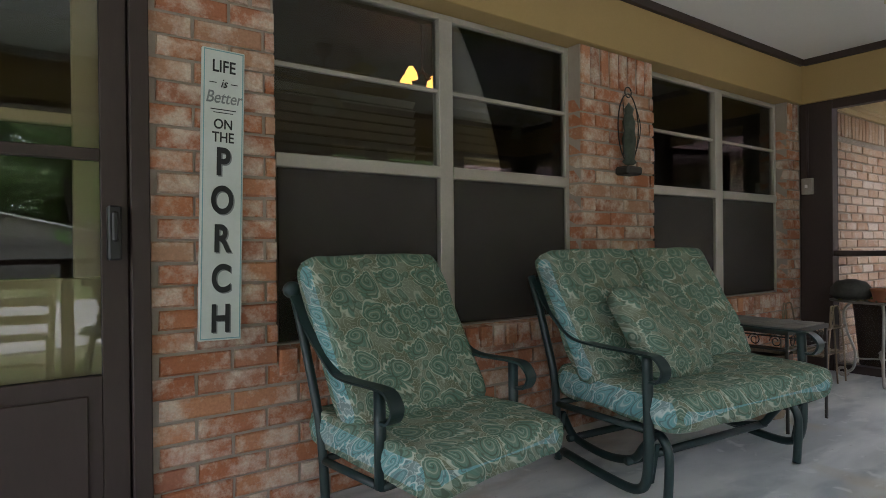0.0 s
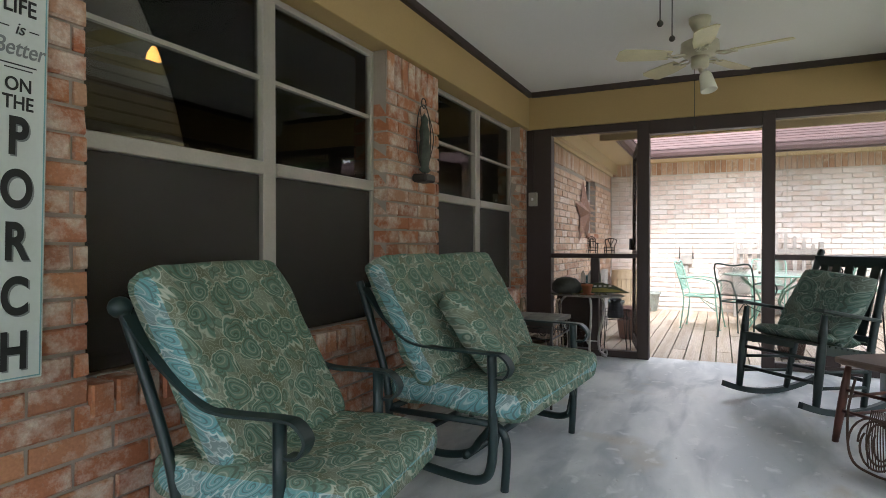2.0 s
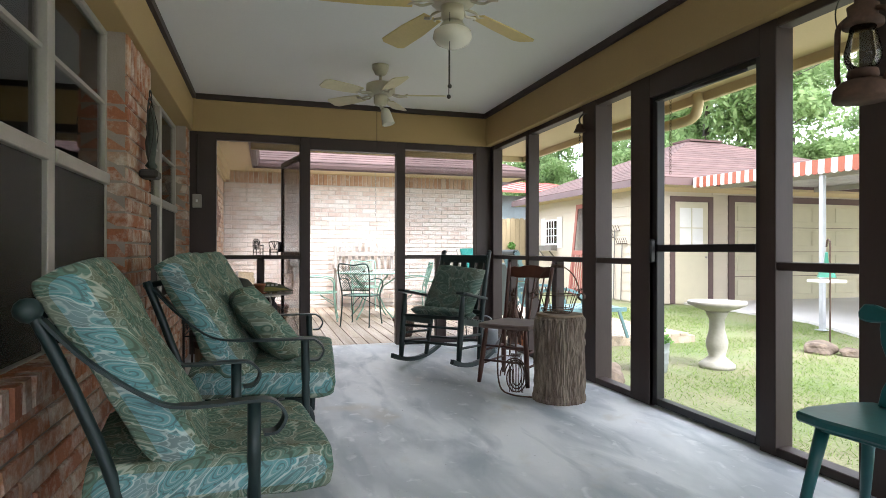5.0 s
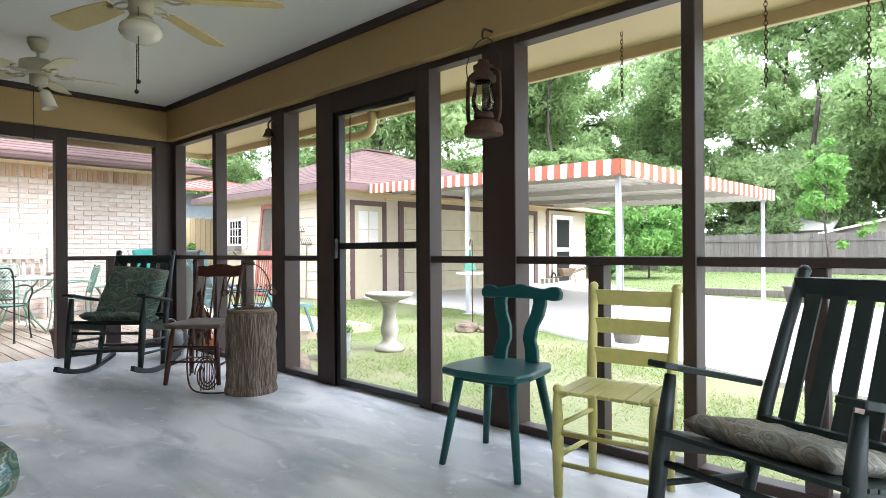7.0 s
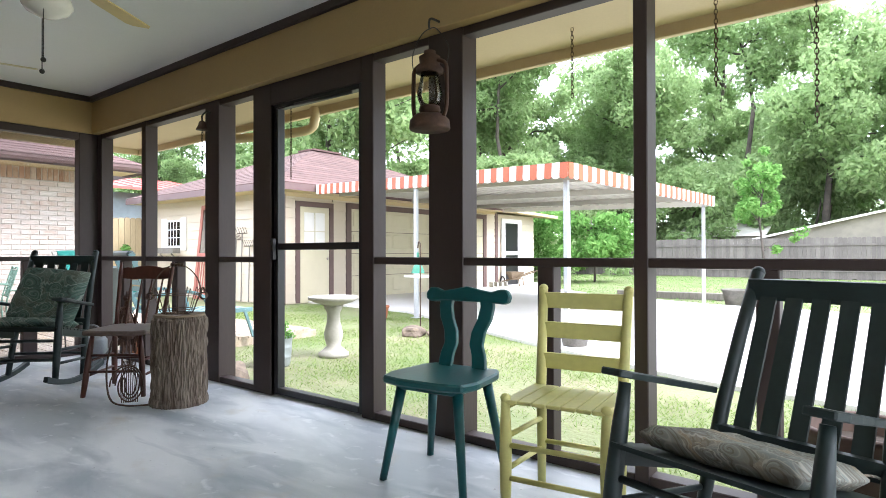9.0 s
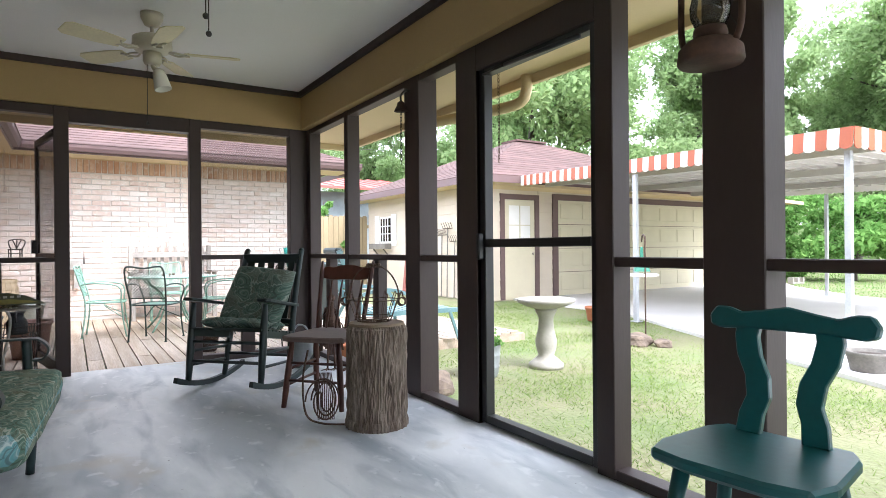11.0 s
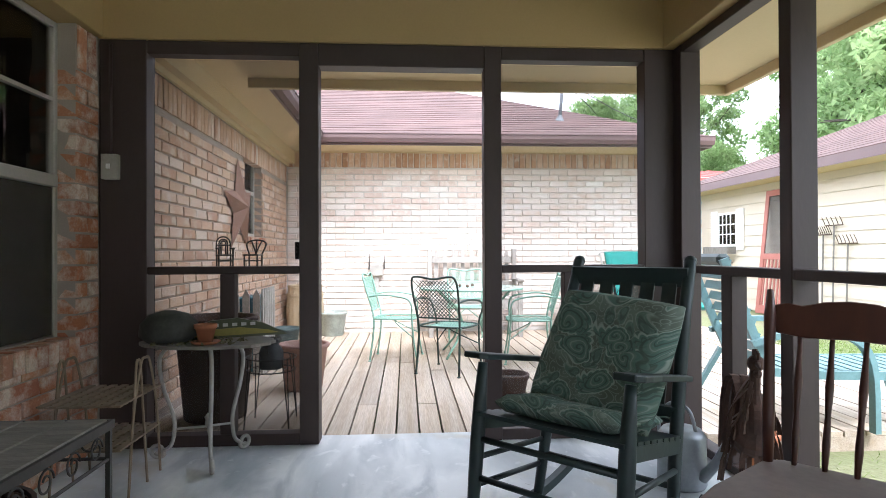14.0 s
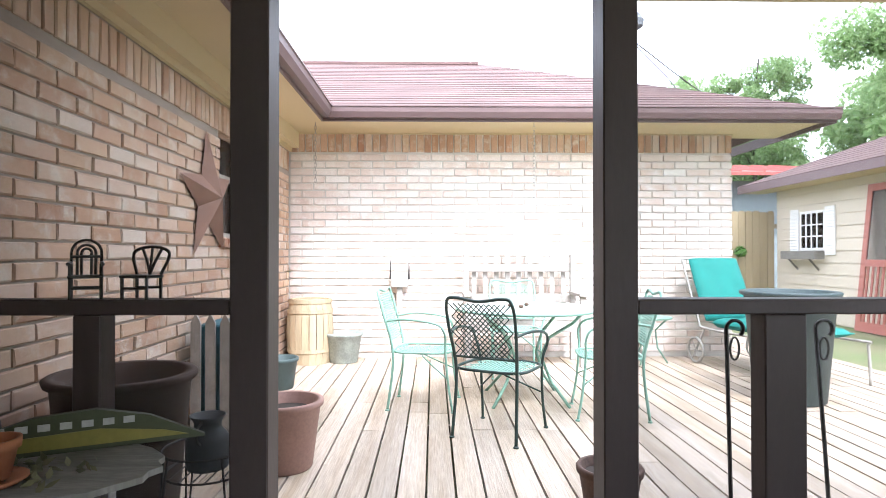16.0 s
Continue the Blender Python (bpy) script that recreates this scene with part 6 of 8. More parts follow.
def wire_basket(m):
    b = thing("wire_basket", m, "rusty wire egg basket with a hoop handle", "basket")
    for r, z in ((0.075, 0.004), (0.085, 0.03), (0.12, 0.125)):
        bm = bmesh.new()
        tube(bm, [(r * 1.25 * math.cos(a), r * math.sin(a), z) for a in [2 * math.pi * i / 24 for i in range(24)]], 0.003, sides=5, closed=True)
        part("hoop", bm, RUST, b)
    for i in range(14):
        a = 2 * math.pi * i / 14
        bm = bmesh.new()
        ca, sa = math.cos(a) * 1.25, math.sin(a)
        tube(bm, curve([(0.02 * ca, 0.02 * sa, 0.004), (0.075 * ca, 0.075 * sa, 0.004), (0.10 * ca, 0.10 * sa, 0.08), (0.125 * ca, 0.125 * sa, 0.155), (0.135 * ca, 0.135 * sa, 0.165), (0.137 * ca, 0.137 * sa, 0.14)], 3), 0.0025, sides=5)
        part("wire", bm, RUST, b)
    bm = bmesh.new()
    for off in (-0.008, 0.008):
        tube(bm, [(0.15 * math.cos(a), off, 0.12 + 0.20 * math.sin(a)) for a in [math.pi * i / 16 for i in range(17)]], 0.003, sides=5)
    part("handle", bm, RUST, b)
    bm = bmesh.new()
    for i in range(9):
        rod(bm, (-0.04 + i * 0.009, 0, 0.318), (-0.034 + i * 0.009, 0, 0.318), 0.013, sides=8)
    part("grip", bm, RUST, b, "coiled wire grip")
    for x in (-0.165, 0.165):
        bm = bmesh.new()
        for k in range(4):
            tube(bm, [(x + 0.022 * math.cos(a), -0.024 + k * 0.016, 0.115 + 0.022 * math.sin(a)) for a in [2 * math.pi * i / 12 for i in range(12)]], 0.003, sides=5, closed=True)
        part("coil", bm, RUST, b)
    return b


wire_basket(pose(3.49, 0.495, 0.584, 0, 0, 50))

# a hoop of twisted vine and rusted iron work leaning on the stump
w = thing("iron_scroll_stand", pose(3.66, 0.72, 0, 0, 0, 60), "low rusted iron scroll stand with a hoop on the floor", "stand")
for k in range(3):
    bm = bmesh.new()
    tube(bm, [((0.05 + 0.028 * k) * math.cos(a) * (1 - 0.5 * a / 7), 0.03 * k, 0.14 + (0.10 + 0.02 * k) * math.sin(a) * (1 - 0.4 * a / 7)) for a in [7.0 * i / 26 for i in range(27)]], 0.005, sides=6)
    part("scroll", bm, RUST, w)
bm = bmesh.new()
tube(bm, curve([(0.10, 0, 0.42), (0.13, 0.0, 0.25), (0.11, 0.02, 0.06), (0.02, 0.03, 0.008), (-0.14, 0.05, 0.006), (-0.22, 0.02, 0.006)], 6), 0.006, sides=6)
part("wire", bm, RUST, w)
for k in range(10):
    bm = bmesh.new()
    tube(bm, curve([(-0.045 + k * 0.01, 0.0, 0.02), (-0.05 + k * 0.011, 0.02, 0.16), (-0.03 + k * 0.007, 0.0, 0.29)], 4), 0.003, sides=5)
    part("cage_wire", bm, RUST, w)


# iron side table with a plank top
t = thing("side_table", pose(4.31, 2.62, 0) @ Matrix.Diagonal((0.95, 0.95, 1.0, 1)), "dark iron side table with a worn plank top", "table")
for i in range(5):
    y = -0.30 + i * 0.12
    part("plank", plank_box((-0.25, y + 0.002, 0.535), (0.25, y + 0.118, 0.553), 0.004), OLD_BOARD, t)
part("rim", boxes(((-0.262, -0.312, 0.525), (-0.25, 0.312, 0.55)), ((0.25, -0.312, 0.525), (0.262, 0.312, 0.55)), ((-0.25, -0.312, 0.525), (0.25, -0.30, 0.55)), ((-0.25, 0.30, 0.525), (0.25, 0.312, 0.55))), ROD_IRON, t)
for x in (-0.25, 0.25):
    for y in (-0.30, 0.30):
        bm = bmesh.new()
        bar(bm, (x, y, 0), (x, y, 0.53), 0.014, 0.014)
        part("leg", bm, ROD_IRON, t)
    for z in (0.44, 0.13):
        bm = bmesh.new()
        rod(bm, (x, -0.3, z), (x, 0.3, z), 0.005)
        part("rail", bm, ROD_IRON, t)
    for k in range(5):
        y = -0.24 + k * 0.12
        bm = bmesh.new()
        tube(bm, [(x, y + 0.035 * math.cos(a) * (1 - a / 14), 0.485 + 0.035 * math.sin(a) * (1 - a / 14)) for a in [9.0 * i / 20 for i in range(21)]], 0.003, sides=5)
        part("scroll", bm, ROD_IRON, t)
for y in (-0.30, 0.30):
    for z in (0.44, 0.13):
        bm = bmesh.new()
        rod(bm, (-0.25, y, z), (0.25, y, z), 0.005)
        part("rail", bm, ROD_IRON, t)
    for k in range(4):
        x = -0.18 + k * 0.12
        bm = bmesh.new()
        tube(bm, [(x + 0.035 * math.cos(a) * (1 - a / 14), y, 0.485 + 0.035 * math.sin(a) * (1 - a / 14)) for a in [9.0 * i / 20 for i in range(21)]], 0.003, sides=5)
        part("scroll", bm, ROD_IRON, t)

# bushel basket under the table
b = thing("bushel_basket", pose(4.34, 2.66, 0), "wide round wooden bushel basket under the side table", "basket")
for i in range(24):
    a = 2 * math.pi * i / 24
    bm = bmesh.new()
    bar(bm, (0.17 * math.cos(a), 0.17 * math.sin(a), 0.0), (0.205 * math.cos(a), 0.205 * math.sin(a), 0.36), 0.05, 0.006, up=(math.cos(a), math.sin(a), 0))
    part("stave", bm, CUT_WOOD, b)
part("base", lathe([(0.165, 0.0), (0.165, 0.012), (0.0, 0.012)], 24), CUT_WOOD, b)
part("rim", lathe([(0.207, 0.335), (0.217, 0.335), (0.219, 0.375), (0.207, 0.375), (0.207, 0.335)], 28), RUST, b)


# ---- fittings of the porch ----
def ceiling_fan(m, turn, radius, globe, blade, drop=0.0):
    f = thing("ceiling_fan", m, "white five-blade ceiling fan with yellowed blades" + (" and glass light" if globe else ""), "ceiling fan", "ceiling fans")
    part("canopy", lathe([(0.068, 0.0), (0.066, -0.03), (0.045, -0.075), (0.025, -0.085)], 24), FAN_WHITE, f, smooth=True)
    z = (-0.13 if not globe else -0.10) - drop
    bm = bmesh.new()
    rod(bm, (0, 0, -0.08), (0, 0, z - 0.02), 0.012)
    part("downrod", bm, FAN_WHITE, f, smooth=True)
    part("motor", lathe([(0.03, z), (0.085, z - 0.015), (0.115, z - 0.03), (0.118, z - 0.09), (0.10, z - 0.11), (0.06, z - 0.12)], 28), FAN_WHITE, f, smooth=True)
    part("switch_housing", lathe([(0.055, z - 0.12), (0.055, z - 0.175), (0.045, z - 0.195), (0.0, z - 0.197)], 20), FAN_WHITE, f, smooth=True)
    zb = z - 0.105
    for k in range(5):
        a = turn + 72 * k
        arm = bmesh.new()
        tube(arm, curve([(0.085, 0.0, zb), (0.14, 0.03, zb - 0.012), (0.19, 0.012, zb - 0.012), (0.215, 0.035, zb - 0.008)], 4), 0.007, sides=6)
        tube(arm, curve([(0.085, 0.0, zb), (0.14, -0.03, zb - 0.012), (0.19, -0.012, zb - 0.012), (0.215, -0.035, zb - 0.008)], 4), 0.007, sides=6)
        bmesh.ops.transform(arm, matrix=pose(0, 0, 0, 0, 0, a), verts=arm.verts)
        part("blade_iron", arm, FAN_WHITE, f, smooth=True)
        w = 0.068
        bl = outline([(0.19, -w * 0.75), (radius * 0.6, -w), (radius - 0.03, -w * 1.05), (radius, -w * 0.7), (radius, w * 0.7), (radius - 0.03, w * 1.05), (radius * 0.6, w), (0.19, w * 0.75)], 0.007, pose(0, 0, 0, -90))
        bmesh.ops.transform(bl, matrix=pose(0, 0, 0, 0, 0, a) @ pose(0, 0, zb - 0.004, 12), verts=bl.verts)
        part("blade", bl, blade, f, bevel=0.0015)
    bottom = z - 0.197
    if globe:
        part("light_fitter", lathe([(0.05, bottom), (0.062, bottom - 0.02), (0.07, bottom - 0.03)], 20), FAN_WHITE, f, smooth=True)
        part("glass_globe", lathe([(0.066, bottom - 0.028), (0.09, bottom - 0.045), (0.096, bottom - 0.075), (0.08, bottom - 0.10), (0.03, bottom - 0.125), (0.0, bottom - 0.13)], 28), MILK_GLASS, f, "milk glass schoolhouse shade", smooth=True)
    else:
        bm = bmesh.new()
        tube(bm, curve([(0, 0, bottom + 0.01), (0.0, -0.01, bottom - 0.02), (-0.02, -0.03, bottom - 0.035)], 4), 0.014)
        part("lamp_arm", bm, FAN_WHITE, f, smooth=True)
        sh = part("shade", lathe([(0.022, 0.0), (0.034, -0.012), (0.040, -0.03), (0.052, -0.13), (0.047, -0.13), (0.034, -0.03), (0.0, -0.016)], 20), MILK_GLASS, f, "flared pale glass lamp shade", smooth=True)
        sh.matrix_basis = pose(-0.02, -0.03, bottom - 0.03, -12, 10, 0)
    drops = ((0.06, 0.0, -0.74), (-0.05, 0.03, -0.72)) if globe else ((0.0, 0.03, -0.70),)
    for x, y, end in drops:
        bm = bmesh.new()
        rod(bm, (x, y, z - 0.17), (x, y, end), 0.0022, sides=5)
        bmesh.ops.create_uvsphere(bm, u_segments=8, v_segments=5, radius=0.011, matrix=pose(x, y, end))
        part("pull_chain", bm, ROD_IRON, f)


ceiling_fan(pose(4.60, 1.50, CEIL), 186, 0.53, False, BLADE_PALE)
ceiling_fan(pose(2.59, 1.53, CEIL), 15, 0.66, True, BLADE, 0.10)


# the tall painted sign
def letters(body, size, x, z, material, parent, squeeze=1.0, shear=0.0, bold=0.0):
    cu = bpy.data.curves.new("lettering", 'FONT')
    cu.body, cu.size, cu.align_x, cu.align_y, cu.extrude, cu.shear, cu.offset = body, size, 'CENTER', 'CENTER', 0.0008, shear, bold
    tmp = new("lettering", cu)
    bpy.context.view_layer.update()
    me = bpy.data.meshes.new_from_object(tmp.evaluated_get(bpy.context.evaluated_depsgraph_get()))
    bpy.data.objects.remove(tmp)
    me.materials.clear()
    me.materials.append(material)
    ob = new("lettering", me)
    ob.parent = parent
    ob.matrix_basis = pose(x, -0.0095, z, 90) @ Matrix.Diagonal((squeeze, 1, 1, 1))
    return ob


sg = thing("porch_sign", pose(1.366, HOUSE - 0.016, 1.212, 0, 1.4, 0), "tall white sign lettered for the porch, on brick", "sign")
part("board", plank_box((-0.075, -0.008, -0.53), (0.075, 0.012, 0.53), 0.002), SIGN_WHITE, sg)
part("border", boxes(((-0.070, -0.0092, -0.525), (-0.0665, -0.008, 0.525)), ((0.0665, -0.0092, -0.525), (0.070, -0.008, 0.525)), ((-0.0665, -0.0092, -0.525), (0.0665, -0.008, -0.5215)), ((-0.0665, -0.0092, 0.5215), (0.0665, -0.008, 0.525))), SIGN_BLUE, sg, "thin blue border line")
letters("LIFE", 0.062, 0, 0.465, INK, sg, 0.80, bold=0.0008)
letters("is", 0.046, 0, 0.405, INK, sg, 0.9, 0.3)
letters("Better", 0.062, 0, 0.352, INK_GREY, sg, 0.80, 0.25, 0.0006)
letters("ON", 0.050, 0, 0.255, INK, sg, 0.85, bold=0.0008)
letters("THE", 0.052, 0, 0.207, INK, sg, 0.82, bold=0.0008)
for ch, z in zip("PORCH", (0.115, -0.025, -0.165, -0.310, -0.455)):
    letters(ch, 0.138, 0.005, z - 0.004, INK_GREY, sg, 0.72, bold=0.0042)
    up = letters(ch, 0.138, 0, z, INK, sg, 0.72, bold=0.0042)
    up.location.y -= 0.0012
for lo, hi in (((-0.045, -0.0092, 0.308), (0.045, -0.008, 0.3115)), ((-0.035, -0.0092, 0.297), (0.035, -0.008, 0.3)), ((-0.05, -0.0092, 0.405), (-0.025, -0.008, 0.408)), ((0.025, -0.0092, 0.405), (0.05, -0.008, 0.408))):
    part("rule", boxes((lo, hi)), INK, sg)

# storm door beside the sign, with the house door behind it
dr = thing("door_1", pose(0.613, HOUSE + 0.02, 0), "dark brown storm door with full glass over a kick panel", "door", kind="structure")
part("jamb", boxes(((0.455, -0.045, 0), (0.515, 0.10, 2.10)), ((-0.515, -0.045, 0), (-0.455, 0.10, 2.10)), ((-0.455, -0.045, 2.04), (0.455, 0.10, 2.10))), BROWN, dr, bevel=0.004)
leaf = part("storm_door", boxes(((0.37, -0.02, 0.01), (0.45, 0.015, 2.03)), ((-0.45, -0.02, 0.01), (-0.37, 0.015, 2.03)), ((-0.37, -0.02, 1.93), (0.37, 0.015, 2.03)), ((-0.37, -0.02, 0.01), (0.37, 0.015, 0.60)), ((-0.37, -0.02, 1.31), (0.37, 0.015, 1.35))), BROWN, dr, bevel=0.003)
part("kick_panel", plank_box((-0.33, -0.028, 0.08), (0.33, -0.020, 0.54), 0.006), BROWN, leaf)
for z0, z1 in ((0.60, 1.31), (1.35, 1.93)):
    part("pane", boxes(((-0.37, -0.006, z0), (0.37, -0.002, z1))), GLASS, leaf).visible_shadow = False
part("handle", boxes(((0.385, -0.075, 0.98), (0.425, -0.02, 1.16)), ((0.395, -0.09, 1.04), (0.415, -0.075, 1.14))), BLACK, leaf, "black pull handle", bevel=0.006)
inner = part("inner_door", boxes(((-0.43, 0.11, 0.01), (0.43, 0.15, 0.92)), ((-0.43, 0.11, 0.92), (-0.30, 0.15, 2.03)), ((0.30, 0.11, 0.92), (0.43, 0.15, 2.03)), ((-0.30, 0.11, 1.90), (0.30, 0.15, 2.03)), ((-0.30, 0.11, 1.44), (0.30, 0.15, 1.48))), SOFFIT, dr, "cream inner door with a window", bevel=0.004)
part("pane", boxes(((-0.30, 0.128, 0.92), (0.30, 0.132, 1.90))), GLASS, inner).visible_shadow = False

# wall ornament on the brick pier
o = thing("wall_ornament", pose(3.69, HOUSE - 0.02, 1.425), "dark metal wall ornament with a figure-shaped centre in a wire oval", "ornament")
bm = bmesh.new()
tube(bm, [(0.095 * math.cos(a), -0.03, 0.28 + 0.20 * math.sin(a)) for a in [2 * math.pi * i / 28 for i in range(28)]], 0.004, sides=6, closed=True)
for k in (-0.05, 0.05):
    tube(bm, curve([(k, -0.03, 0.10), (k * 1.5, -0.06, 0.28), (k, -0.03, 0.45)], 5), 0.003, sides=5)
tube(bm, [(0.03 * math.cos(a), -0.03, 0.49 + 0.03 * math.sin(a)) for a in [2 * math.pi * i / 14 for i in range(14)]], 0.004, sides=5, closed=True)
part("wire_oval", bm, ROD_IRON, o)
bm = lathe([(0.03, 0.06), (0.055, 0.075), (0.03, 0.10), (0.045, 0.15), (0.052, 0.21), (0.04, 0.26), (0.05, 0.31), (0.03, 0.36), (0.036, 0.39), (0.0, 0.43)], 16, (0, -0.035, 0))
for v in bm.verts:
    v.co.y = -0.035 + (v.co.y + 0.035) * 0.6
    v.co += Vector((noise.noise(v.co * 30), 0.4 * noise.noise(v.co * 30 + Vector((5, 0, 0))), noise.noise(v.co * 30 + Vector((0, 7, 0))))) * 0.010
part("centre", bm, PEWTER, o, "knobbly verdigris centre", smooth=True)
part("bracket", plank_box((-0.07, -0.08, 0.0), (0.07, 0.02, 0.05), 0.012), ROD_IRON, o)

# switch box and conduit on the corner post
sw = thing("switch_box", pose(5.982, 3.02, 1.475), "small grey outdoor switch box on a brown post", "switch")
part("box", plank_box((-0.03, -0.04, -0.065), (0.016, 0.04, 0.065), 0.004), PUTTY, sw)
part("toggle", boxes(((-0.042, -0.008, -0.012), (-0.03, 0.008, 0.012))), WHITE, sw)
bm = bmesh.new()
rod(bm, (-0.006, 0, 0.065), (-0.006, 0, 0.64), 0.009)
part("conduit", bm, BROWN, sw, smooth=True)

# old lantern hung from the beam
ln = thing("oil_lantern", pose(1.62, 0.15, 1.60), "rusted oil lantern with a dusty glass chimney", "lantern")
part("tank", lathe([(0.10, 0.0), (0.105, 0.01), (0.10, 0.05), (0.075, 0.075), (0.03, 0.085)], 24), RUST_LAMP, ln, smooth=True)
part("burner", lathe([(0.05, 0.085), (0.055, 0.10), (0.05, 0.12)], 18), RUST_LAMP, ln, smooth=True)
part("chimney", lathe([(0.046, 0.12), (0.062, 0.16), (0.064, 0.19), (0.05, 0.25), (0.044, 0.29)], 24), SMOKY, ln, "dusty glass chimney", smooth=True)
part("hood", lathe([(0.07, 0.29), (0.07, 0.31), (0.05, 0.33), (0.055, 0.37), (0.03, 0.385), (0.03, 0.40), (0.0, 0.402)], 24), RUST_LAMP, ln, smooth=True)
for x in (-1, 1):
    bm = bmesh.new()
    tube(bm, curve([(x * 0.09, 0, 0.06), (x * 0.108, 0, 0.12), (x * 0.108, 0, 0.26), (x * 0.10, 0, 0.32), (x * 0.055, 0, 0.345)], 5), 0.011)
    part("side_tube", bm, RUST_LAMP, ln, smooth=True)
bm = bmesh.new()
tube(bm, curve([(-0.105, 0, 0.30), (-0.12, 0, 0.40), (-0.05, 0, 0.50), (0.0, 0, 0.515), (0.06, 0, 0.49), (0.115, 0, 0.40), (0.105, 0, 0.30)], 6), 0.003, sides=5)
tube(bm, curve([(-0.06, -0.06, 0.12), (0.0, -0.075, 0.20), (0.06, -0.06, 0.24)], 5), 0.002, sides=5)
tube(bm, curve([(0.06, -0.06, 0.13), (0.0, -0.075, 0.18), (-0.06, -0.06, 0.23)], 5), 0.002, sides=5)
part("bail_wire", bm, ROD_IRON, ln)
bm = bmesh.new()
tube(bm, curve([(0, -0.08, 0.575), (0, -0.01, 0.57), (0, 0.005, 0.54), (0, 0, 0.512)], 5), 0.006, sides=6)
part("hook", bm, ROD_IRON, ln)

# hand bell on the post
bl = thing("hand_bell", pose(3.985, 0.04, 1.93), "small dark bell with a pull chain on a post", "bell")
part("bell", lathe([(0.048, 0.0), (0.042, 0.012), (0.03, 0.035), (0.024, 0.06), (0.01, 0.07)], 20), RUST_LAMP, bl, smooth=True)
bm = bmesh.new()
tube(bm, curve([(0, 0, 0.07), (0.0, 0.0, 0.11), (-0.03, -0.02, 0.14), (-0.06, -0.03, 0.13)], 5), 0.007, sides=6)
part("bracket", bm, ROD_IRON, bl)


def chain(m, length, link=0.03, label="short hanging steel chain under the eaves", material=None):
    c = thing("hanging_chain", m, label, "chain", "hanging chains")
    n_l = int(length / (link * 0.75))
    for k in range(n_l):
        bm = bmesh.new()
        pts = [(0.25 * link * math.cos(a), 0, 0.5 * link * math.sin(a)) for a in [2 * math.pi * i / 10 for i in range(10)]]
        tube(bm, pts, 0.0022, sides=4, closed=True)
        bmesh.ops.transform(bm, matrix=pose(0, 0, -link * 0.4 - k * link * 0.75, 0, 0, 90 * (k % 2)), verts=bm.verts)
        part("link", bm, material or RUST, c)


chain(pose(3.985, 0.04, 1.93), 0.36, 0.028, "bell chain hanging beside a post", ROD_IRON)
for x, ln_ in ((4.85, 0.35), (3.6, 0.42), (1.15, 0.26), (0.42, 0.30), (0.02, 0.45)):
    chain(pose(x, -0.5, 2.205), ln_ * 1.5, 0.03)
chain(pose(10.35, 2.7, 2.40), 0.62, 0.05, material=OLD_WHITE)
chain(pose(10.35, 0.5, 2.40), 0.82, 0.05, material=OLD_WHITE)

# gutter elbow under the porch eaves
dn = thing("downspout", pose(3.62, -0.76, 2.2), "cream metal downspout elbow under the eaves", "downspout")
bm = bmesh.new()
tube(bm, curve([(0.0, 0, 0.0), (0.0, 0, -0.10), (0.08, 0.01, -0.18), (0.4, 0.12, -0.20), (0.75, 0.30, -0.22)], 5), 0.04, sides=10)
part("pipe", bm, SOFFIT, dn, smooth=True)

# black screen door to the yard
yd = thing("door_2", pose(2.725, -0.05, 0), "black metal screen door to the yard, shut", "door", kind="structure")
part("frame", boxes(((-0.44, -0.03, 0.01), (-0.405, 0.03, 2.01)), ((0.39, -0.03, 0.01), (0.44, 0.03, 2.01)), ((-0.405, -0.03, 1.97), (0.39, 0.03, 2.01)), ((-0.405, -0.03, 0.01), (0.39, 0.03, 0.055)), ((-0.405, -0.03, 1.0), (0.39, 0.03, 1.045))), BLACK, yd, bevel=0.004)
part("track", boxes(((0.44, -0.04, 0), (0.475, 0.045, 2.02))), BROWN, yd)
bm = bmesh.new()
rod(bm, (-0.36, 0.045, 1.955), (0.15, 0.07, 1.955), 0.012)
rod(bm, (0.15, 0.07, 1.955), (0.38, 0.045, 1.965), 0.006)
part("closer", bm, BLACK, yd, "black pneumatic closer", smooth=True)
part("handle", plank_box((0.40, 0.03, 0.93), (0.43, 0.07, 1.08), 0.008), BLACK, yd)

# open screen door to the deck
od = thing("door_3", pose(6.12, 2.03, 0, 0, 0, 12), "dark framed screen door standing open over the deck", "door", kind="structure")
part("frame", boxes(((0.0, -0.015, 0.0), (0.05, 0.015, 2.0)), ((0.80, -0.015, 0.0), (0.85, 0.015, 2.0)), ((0.05, -0.015, 0.0), (0.80, 0.015, 0.10)), ((0.05, -0.015, 0.93), (0.80, 0.015, 0.98)), ((0.05, -0.015, 1.94), (0.80, 0.015, 2.0))), BROWN, od, bevel=0.003)
part("insect_screen", boxes(((0.05, -0.001, 0.10), (0.80, 0.001, 0.93)), ((0.05, -0.001, 0.98), (0.80, 0.001, 1.94))), DOOR_SCREEN, od)
part("handle", boxes(((0.80, 0.015, 0.98), (0.835, 0.05, 1.10))), BLACK, od)
part("closer", boxes(((0.02, 0.016, 1.96), (0.30, 0.035, 1.985))), BLACK, od)

